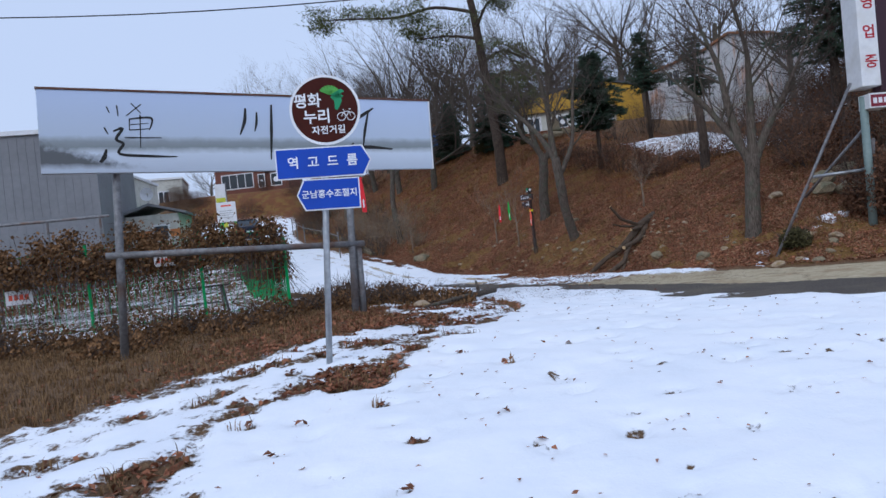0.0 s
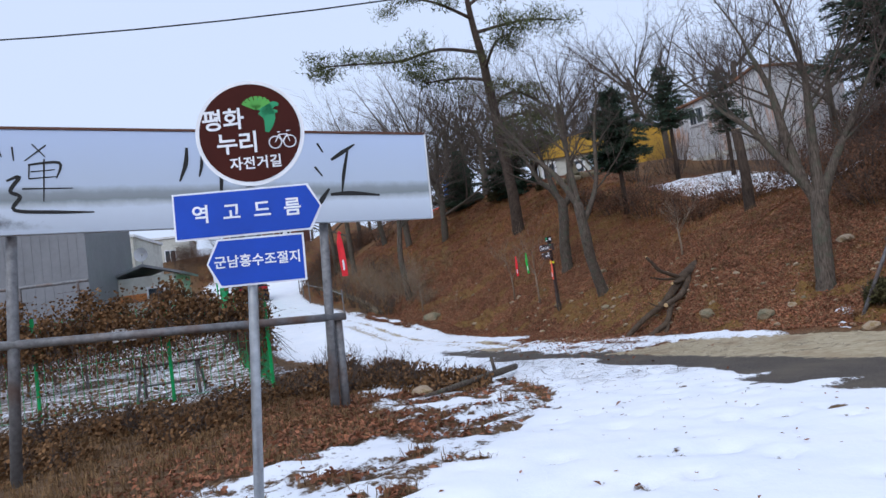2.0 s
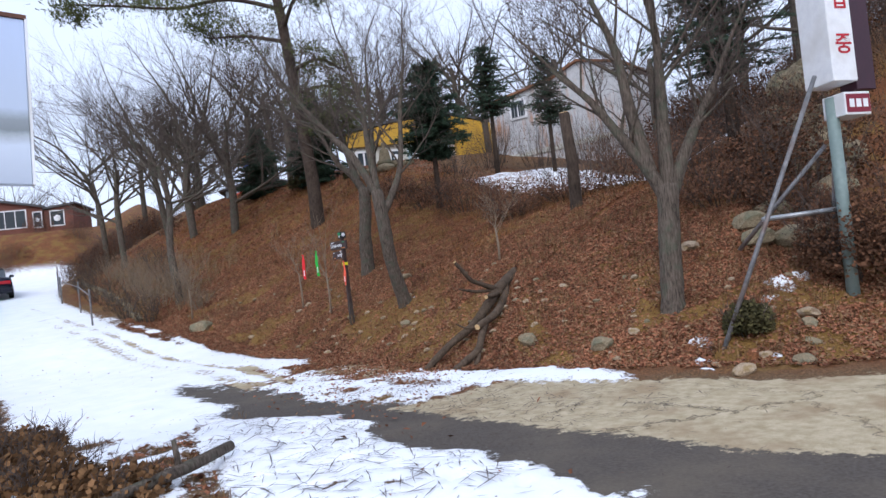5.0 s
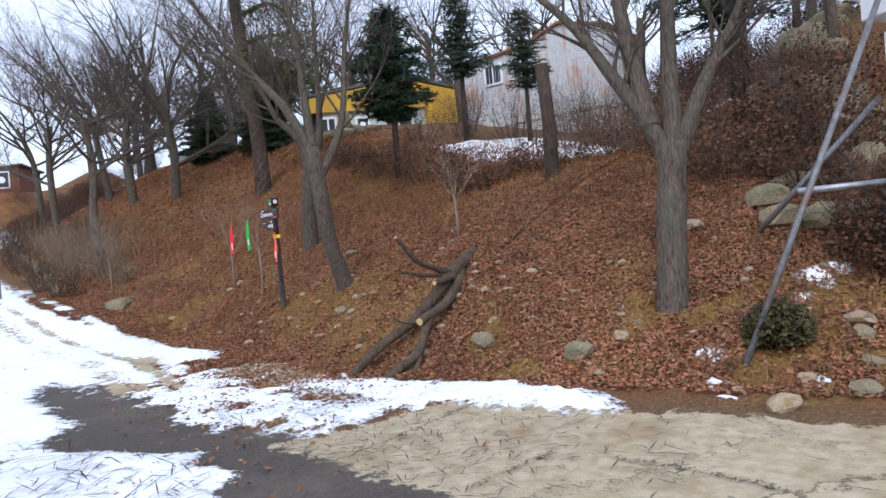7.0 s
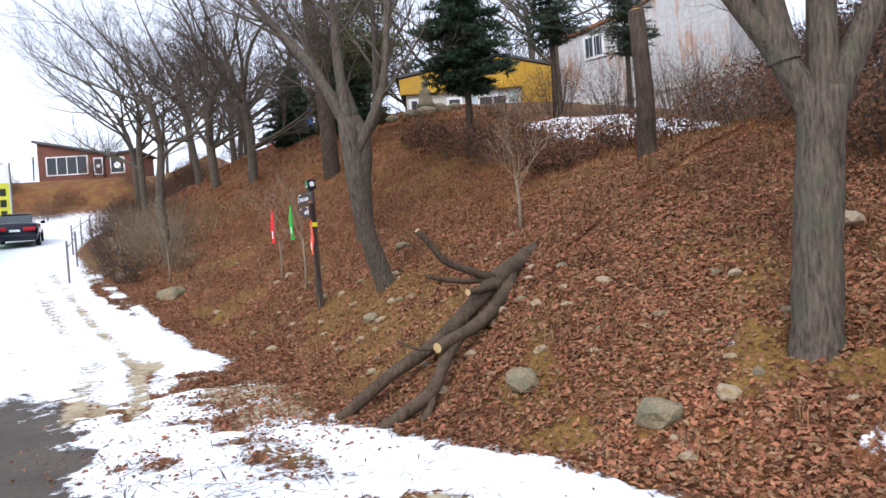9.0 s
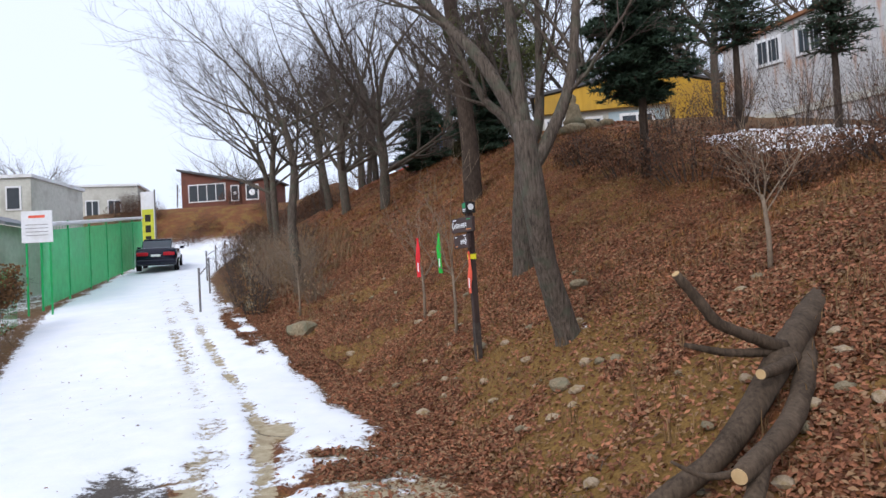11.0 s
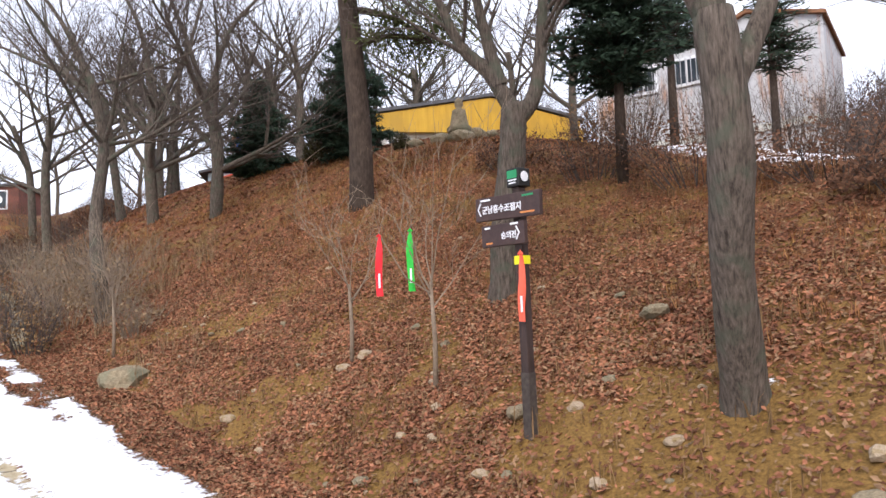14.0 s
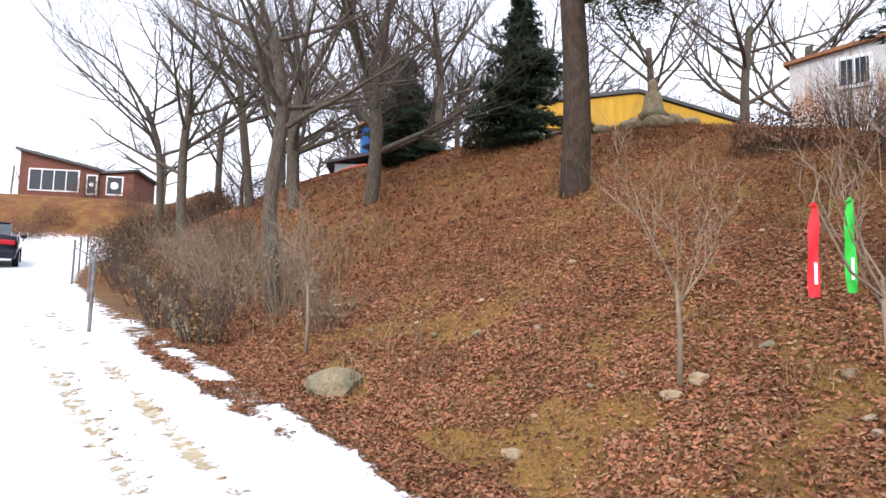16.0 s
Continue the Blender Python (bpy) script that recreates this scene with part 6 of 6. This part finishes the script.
def vines(label, line, z0, z1, thick, n, seed):
    rnd = random.Random(seed)
    t = thing("withered_vines", label, "vines", pose(line[0][0], line[0][1], 0))
    o = Vector((line[0][0], line[0][1], 0))
    st, lf = Geo(), Geo()
    total = sum(math.hypot(b[0] - a[0], b[1] - a[1]) for a, b in zip(line, line[1:]))
    for (ax, ay), (bx, by) in zip(line, line[1:]):
        share = math.hypot(bx - ax, by - ay) / total
        for k in range(int(n * share)):
            f = rnd.random()
            x, y = ax + (bx - ax) * f, ay + (by - ay) * f
            g0 = gz(x, y)
            lump = 0.65 + 0.35 * math.sin(3.1 * f * share * total + seed) * math.sin(7 * f * share * total)
            z = g0 + z0 + (z1 - z0) * rnd.random() ** 0.8 * lump
            if rnd.random() < 0.06:
                z = g0 + rnd.uniform(0.1, z1)
            p = Vector((x, y, z)) - o + Vector((rnd.gauss(0, thick * 0.5), rnd.gauss(0, thick), 0))
            d = Vector((rnd.gauss(0, 0.7), rnd.gauss(0, 0.7), rnd.gauss(-0.5, 0.8))).normalized() * rnd.uniform(0.04, 0.09)
            e = d.orthogonal().normalized() * d.length * 0.45
            lf.quad(p, p + d * 0.5 + e, p + d, p + d * 0.5 - e)
            if k % 14 == 0:
                st.tube([p, p + Vector((rnd.gauss(0, 0.3), rnd.gauss(0, 0.15), rnd.uniform(-0.8, 0.1)))], [0.007, 0.003], 3, False)
    tagged(part("foliage", lf, "bramble", t), kind="stuff")
    tagged(part("brushwood", st, "twig", t), kind="stuff")


vines("thick brown withered vines hanging over the garden fence", [(-14.5, 13.5), (-9.97, 14.3), (-5.34, 15.0), (-3.55, 15.3)], 1.15, 2.35, 0.16, 22000, 1)
vines("withered vines hanging over the lane fence", [(-3.6, 15.5), (-5.4, 20.0), (-8.6, 28.5)], 0.7, 1.75, 0.16, 12000, 2)
vines("brown withered hedge behind the garden", [(-18, 20.5), (-12, 22), (-8.5, 24.5)], 0.4, 2.9, 0.5, 14000, 3)
rail_b = thing("pipe_rail", "grey pipe handrail behind the garden hedge", "railing", pose(-19.5, 21.4, 0))
part("pipe", Geo().tube([(0, 0, 3.75), (8.5, 1.6, 3.75)], [0.05, 0.05], 8), "dull_steel", rail_b)
for k in range(6):
    part("post", Geo().tube([(0.2 + 1.6 * k, 0.04 + 0.3 * k, 0.3), (0.2 + 1.6 * k, 0.04 + 0.3 * k, 3.75)], [0.04, 0.04], 8), "dull_steel", rail_b)

# ---- timber bench frame and small notices in the garden ----
bench = thing("timber_bench", "grey timber bench in the snowy garden", "bench", pose(-6.0, 16.6, gz(-6.0, 16.6), 0, 0, 8))
for k in range(3):
    part("seat_slat", Geo().box((-0.75, -0.2 + 0.14 * k, 0.66), (0.75, -0.08 + 0.14 * k, 0.70)), "sign_wood", bench, bevel=0.006)
for sx in (-1, 1):
    for sy in (-1, 1):
        part("leg", Geo().tube([(sx * 0.62, sy * 0.28, 0), (sx * 0.55, sy * 0.1, 0.66)], [0.035, 0.03], 6), "dull_steel", bench)
part("stretcher", Geo().tube([(-0.6, 0, 0.28), (0.6, 0, 0.28)], [0.025, 0.025], 6), "dull_steel", bench)
for label, x, y, z, w, h, mt in (("small pale notice board hung in the garden", -5.99, 14.78, 1.72, 0.42, 0.24, "white"), ("small notice with red print on the garden fence", -9.0, 14.48, 1.25, 0.5, 0.3, "white")):
    n_ = thing("notice_board", label, "notice", pose(x, y, z, 0, 0, 20))
    part("plate", Geo().box((-w / 2, -0.02, 0), (w / 2, 0.0, h)), mt, n_, bevel=0.004)
    for k in range(4):
        part("print_bar", Geo().box((-w * 0.38 + w * 0.2 * k, -0.024, h * 0.32), (-w * 0.38 + w * 0.2 * k + w * 0.14, -0.0205, h * 0.7)), "ink" if y < 12 else "coral", n_)
info = thing("notice_board", "white notice board on green posts beside the lane", "notice", pose(-9.4, 30.6, gz(-9.4, 30.6), 0, 0, 8))
part("plate", Geo().box((-0.42, -0.03, 2.05), (0.42, 0.0, 2.95)), "white", info, bevel=0.006)
part("print_bar", Geo().box((-0.22, -0.034, 2.75), (0.22, -0.0305, 2.82)), "coral", info)
for k in range(4):
    part("print_bar", Geo().box((-0.3, -0.034, 2.55 - 0.1 * k), (0.3, -0.0305, 2.565 - 0.1 * k)), "dull_steel", info)
for x in (-0.32, 0.32):
    part("post", Geo().tube([(x, 0.03, -0.1), (x, 0.03, 2.95)], [0.03, 0.03], 8), "mesh_green", info)
ban = thing("banner_sign", "upright pale banner with a yellow lower half", "banner", pose(-15.4, 49.2, gz(-15.4, 49.2)))
part("cloth", Geo().box((-0.38, -0.03, 0.6), (0.38, 0.03, 4.0)), "white", ban, bevel=0.01)
part("yellow_panel", Geo().box((-0.34, -0.036, 0.8), (0.34, -0.0305, 3.0)), "banner_yellow", ban)
for k in range(3):
    part("print_bar", Geo().box((-0.16, -0.042, 1.1 + 0.6 * k), (0.16, -0.037, 1.5 + 0.6 * k)), "ink", ban)
part("pole", Geo().tube([(0.42, 0, 0), (0.42, 0, 4.1)], [0.04, 0.04], 8), "dull_steel", ban)

# ---- rail up the lane ----
lane_rail = thing("lane_rail", "thin grey post-and-pipe rail along the lane edge", "railing", pose(-4.4, 29.6, 0))
rl = [(-4.4, 29.6), (-5.7, 33.5), (-7.4, 37.5), (-8.6, 41.5), (-9.7, 45.5)]
for k, (x, y) in enumerate(rl):
    part("post", Geo().tube([(x + 4.4, y - 29.6, gz(x, y) - 0.1), (x + 4.4, y - 29.6, gz(x, y) + 1.15)], [0.03, 0.03], 8), "dull_steel", lane_rail)
    if k:
        x0, y0 = rl[k - 1]
        part("pipe", Geo().tube([(x0 + 4.4, y0 - 29.6, gz(x0, y0) + 0.95), (x + 4.4, y - 29.6, gz(x, y) + 0.95)], [0.018, 0.018], 6), "dull_steel", lane_rail)
gut = thing("gutter_kerb", "snow-dusted concrete channel edge climbing the bank", "kerb", pose(-2.6, 28.2, 0))
gl = [(-2.9, 29.0), (-4.2, 33.4), (-6.2, 38.2), (-7.8, 42.8), (-9.2, 48)]
for (ax, ay), (bx, by) in zip(gl, gl[1:]):
    d = Vector((bx - ax, by - ay, 0)).normalized()
    nrm = Vector((d.y, -d.x, 0)) * 0.12
    za, zb = gz(ax, ay), gz(bx, by)
    a, b = Vector((ax + 2.6, ay - 28.2, za)), Vector((bx + 2.6, by - 28.2, zb))
    up = Vector((0, 0, 0.12))
    q = Geo().quad(a - nrm + up, b - nrm + up, b + nrm + up, a + nrm + up).quad(a - nrm - up, a - nrm + up, a + nrm + up, a + nrm - up)
    q.quad(a - nrm - up, b - nrm - up, b - nrm + up, a - nrm + up).quad(b + nrm - up, a + nrm - up, a + nrm + up, b + nrm + up)
    part("kerb_stone", q, "stone_grey", gut)

# ---- utility pole and cables ----
up_ = thing("utility_pole", "grey concrete utility pole", "utility pole", pose(-17.95, 23.2, 0))
part("shaft", Geo().tube([(0, 0, 0), (0.1, -0.1, 11.75)], [0.14, 0.09], 10), "dull_steel", up_, smooth_it=True)
for rise in (0.0, 0.5):
    cb = thing("overhead_cable", "black overhead cable across the sky", "cable", pose(0, 9.8, 5.1 + rise), group="overhead cables")
    part("line", Geo().tube([(x, 0, 0.0085 * x * x) for x in range(-24, 25)], [0.009] * 49, 5), "wire", cb)

# ---- far woods on the skyline ----
for k in range(24):
    a = radians(-48 + 4.4 * k + (k * 37 % 7) * 0.4)
    r = 62 + (k * 53 % 29)
    x, y = math.sin(a) * r, math.cos(a) * r + 8
    if -30 < x < -8 and y < 75:
        continue
    cp = copy_thing((far_a, far_b)[k % 2], pose(x, y, gz(x, y) - 0.3, 0, 0, k * 77 % 360) @ Matrix.Diagonal((1.2, 1.2, 0.9 + (k % 5) * 0.08, 1)))

# ---- fallen leaves, dry grass and crumbs on the snow ----
def scatter_leaves(name, label, px, py, size, mat, seed, lift=0.012, category="leaves", narrow=0.55, tilt=0.55):
    r = np.random.default_rng(seed)
    n = len(px)
    e = 0.05
    z = land(px, py)
    nx_ = -(land(px + e, py) - z) / e
    ny_ = -(land(px, py + e) - z) / e
    nrm = np.stack([nx_, ny_, np.ones(n)], 1)
    nrm += r.normal(0, tilt, (n, 3)) * np.array([1, 1, 0.2])
    nrm /= np.linalg.norm(nrm, axis=1)[:, None]
    a = r.uniform(0, 6.283, n)
    u = np.stack([np.cos(a), np.sin(a), np.zeros(n)], 1)
    u -= nrm * (u * nrm).sum(1)[:, None]
    u /= np.linalg.norm(u, axis=1)[:, None]
    w = np.cross(nrm, u)
    s = (size * r.uniform(0.6, 1.4, n))[:, None]
    c = np.stack([px, py, z + lift + r.uniform(0, 0.025, n)], 1)
    curl = nrm * s * narrow * r.uniform(-0.15, 0.5, n)[:, None] * (narrow > 0.2)
    v = np.stack([c - u * s * 0.5, c + w * s * narrow * 0.5 + curl, c + u * s * 0.5, c - w * s * narrow * 0.5 + curl], 1).reshape(-1, 3)
    q = np.arange(4 * n).reshape(n, 4)
    me = bpy.data.meshes.new(name)
    me.from_pydata(v.tolist(), [], np.concatenate([q[:, [0, 1, 2]], q[:, [0, 2, 3]]]).tolist())
    me.materials.append(M[mat])
    ob = tagged(new(name, me), label, category, kind="stuff")
    return ob


lr = np.random.default_rng(9)


def along_bank(n, s0, s1, dmax, power=1.0):
    s = lr.uniform(s0, s1, n)
    d = 0.05 + dmax * lr.random(n) ** power
    i = np.clip(np.searchsorted(ALONG, s) - 1, 0, len(SEG) - 1)
    u = (s - ALONG[i]) / LEN[i]
    x = TOE[i, 0] + SEG[i, 0] * u + SEG[i, 1] / LEN[i] * d
    y = TOE[i, 1] + SEG[i, 1] * u - SEG[i, 0] / LEN[i] * d
    return x, y


lx, ly = lr.uniform(-3.5, 10, 1000000), lr.uniform(10.5, 30, 1000000)
ld = toe_place(lx, ly)[0]
thaw = np.exp(-((lx - 2.5) / 0.8) ** 2 - ((ly - 16.2) / 1.6) ** 2)
near_edge = (ld > -1.3) & (ly > 17.5)
snow_here = np.ones(len(lx))
snow_here[near_edge] = cover_at(lx[near_edge], ly[near_edge])[0]
keep = ((ld > -0.22 + 0.2 * lr.random(len(lx))) | (near_edge & (snow_here < 0.3 + 0.2 * lr.random(len(lx)))) | (lr.random(len(lx)) < 0.3 * thaw)) & (lr.random(len(lx)) < np.clip(1.3 - ld / 8.0, 0.25, 1) * (1 - 0.62 * smooth(2.2, 4.5, ld + 1.6 * (vnoise(lx, ly, 1.4, 61) - 0.5)) * smooth(17, 20, ly)) * np.clip(1.5 - (ly - 14) / 26, 0.3, 1))
lx, ly = lx[keep][:300000], ly[keep][:300000]
keep = lr.random(len(lx)) < 1 - 0.8 * moss_at(lx, ly)
lx, ly = lx[keep], ly[keep]
third = len(lx) // 3
scatter_leaves("fallen_leaves", "thick layer of reddish-brown fallen leaves on the bank", lx[:2 * third], ly[:2 * third], 0.046, "leaf", 1)
M["leaf_pale"] = grainy("faded_tan_leaves", (0.18, 0.10, 0.05), (0.34, 0.21, 0.12), 6, 0.8, 0, 0, None, None, 0.4)
scatter_leaves("fallen_leaves", "faded tan fallen leaves on the bank", lx[2 * third:], ly[2 * third:], 0.042, "leaf_pale", 2)
fx, fy = lr.uniform(-10, 8, 60000), lr.uniform(29, 46, 60000)
ok = toe_place(fx, fy)[0] > 0.1
scatter_leaves("fallen_leaves", "brown fallen leaves on the upper lane bank", fx[ok][:26000], fy[ok][:26000], 0.085, "leaf", 7)
# leaf drift on the verge
vx, vy = lr.normal(-0.9, 1.1, 20000), lr.uniform(3.5, 13.5, 20000)
sn = cover_at(vx, vy)[0]
ok = sn < 0.45
scatter_leaves("verge_leaves", "dry brown leaves drifted along the verge", vx[ok], vy[ok], 0.06, "leaf", 3)
# crumbs on the snow
cx, cy = lr.uniform(-3, 6, 2600), lr.uniform(1.5, 14, 2600)
ok = cover_at(cx, cy)[0] > 0.75
scatter_leaves("snow_litter", "scattered dead leaves and twig bits on the snow", cx[ok][:450], cy[ok][:450], 0.034, "leaf", 4, 0.03, "leaves", 0.5, 0.2)
cx, cy = lr.uniform(-6, 3, 2600), lr.uniform(13, 30, 2600)
ok = cover_at(cx, cy)[0] > 0.7
scatter_leaves("lane_litter", "scattered dead leaves on the snowy lane", cx[ok][:160], cy[ok][:160], 0.04, "leaf", 5, 0.03, "leaves", 0.5, 0.2)
# twig bits where the lane meets the lot
tx_, ty_ = lr.normal(2.3, 1.0, 2600), lr.normal(13.4, 1.9, 2600)
scatter_leaves("twig_litter", "short broken twigs strewn over thawing snow", tx_, ty_, 0.10, "twig", 6, 0.03, "twigs", 0.07, 0.08)


tx_, ty_ = lr.uniform(0.3, 3.3, 800), lr.uniform(10.2, 14.6, 800)
ok = cover_at(tx_, ty_)[0] > 0.6
scatter_leaves("twig_litter", "thin bare twigs scattered on the snow", tx_[ok], ty_[ok], 0.26, "twig", 8, 0.045, "twigs", 0.035, 0.06)


def tufts(name, label, px, py, height, mat, seed, blades=14, lean=0.5):
    r = random.Random(seed)
    g_v, g_f = [], []
    zz = land(px, py)
    for x, y, z in zip(px.tolist(), py.tolist(), zz.tolist()):
        for _ in range(blades):
            a = r.uniform(0, 6.283)
            h = height * r.uniform(0.5, 1.3)
            k = r.uniform(0.1, 1.0) * lean
            bx, by = x + r.gauss(0, 0.05), y + r.gauss(0, 0.05)
            ca, sa = math.cos(a), math.sin(a)
            w = 0.004
            i = len(g_v)
            mx, my = bx + ca * h * k * 0.35, by + sa * h * k * 0.35
            g_v += [(bx - sa * w, by + ca * w, z - 0.02), (bx + sa * w, by - ca * w, z - 0.02), (mx + sa * w * 0.8, my - ca * w * 0.8, z + h * 0.6), (mx - sa * w * 0.8, my + ca * w * 0.8, z + h * 0.6), (bx + ca * h * k, by + sa * h * k, z + h * (1 - 0.4 * k))]
            g_f += [(i, i + 1, i + 2, i + 3), (i + 3, i + 2, i + 4)]
    me = to_mesh(name, g_v, g_f, mat)
    tagged(new(name, me), label, "grass", kind="stuff")


wx, wy = lr.uniform(-9, 1.0, 5200), lr.uniform(3.5, 14.2, 5200)
ok = (cover_at(wx, wy)[0] < 0.4) & (wx < 0.9)
tufts("verge_grass", "matted dry winter grass on the verge", wx[ok], wy[ok], 0.11, "dry_grass", 1, 10, 1.3)
bx_, by_ = along_bank(3200, 33, 56, 7.5, 0.8)
tufts("bank_grass", "thin dry grass on the bank", bx_[:1500], by_[:1500], 0.17, "dry_grass", 2, 7, 0.7)
ux, uy = along_bank(9000, 40, 64, 9.0, 0.6)
ok = (toe_place(ux, uy)[0] > 2.0) & (vnoise(ux, uy, 1.3, 62) > 0.4)
tufts("upper_bank_grass", "matted orange-brown dry grass high on the bank", ux[ok][:3000], uy[ok][:3000], 0.12, "rust_grass", 6, 8, 1.5)
px_, py_ = lr.uniform(-7.5, 0.2, 5000), lr.uniform(25.5, 41, 5000)
pd = toe_place(px_, py_)[0]
ok = (pd > 0.2) & (pd < 3.4) & (vnoise(px_, py_, 1.6, 51) > 0.42)
tufts("tall_straw_grass", "tall pale dry grass on the lane bank", px_[ok][:420], py_[ok][:420], 0.4, "straw", 5, 9, 1.1)
qx, qy = lr.normal(3.9, 1.0, 900), lr.normal(12.6, 0.7, 900)
ok = (cover_at(qx, qy)[2] > 0.5) & (cover_at(qx, qy)[0] < 0.5)
scatter_leaves("twig_litter", "broken twigs strewn over the concrete slab", qx[ok][:260], qy[ok][:260], 0.15, "twig", 9, 0.012, "twigs", 0.06, 0.05)
# dirt and twigs caught in the slab's joints
for (ax, ay), (bx, by) in (((3.38, 11.71), (4.07, 12.06)), ((4.3, 11.73), (4.59, 11.28)), ((4.59, 11.28), (4.75, 10.86))):
    f = lr.random(60)
    scatter_leaves("joint_litter", "dark twigs and dirt caught in a concrete joint", ax + (bx - ax) * f + lr.normal(0, 0.01, 60), ay + (by - ay) * f + lr.normal(0, 0.01, 60), 0.045, "twig", 11, 0.003, "twigs", 0.16, 0.03)
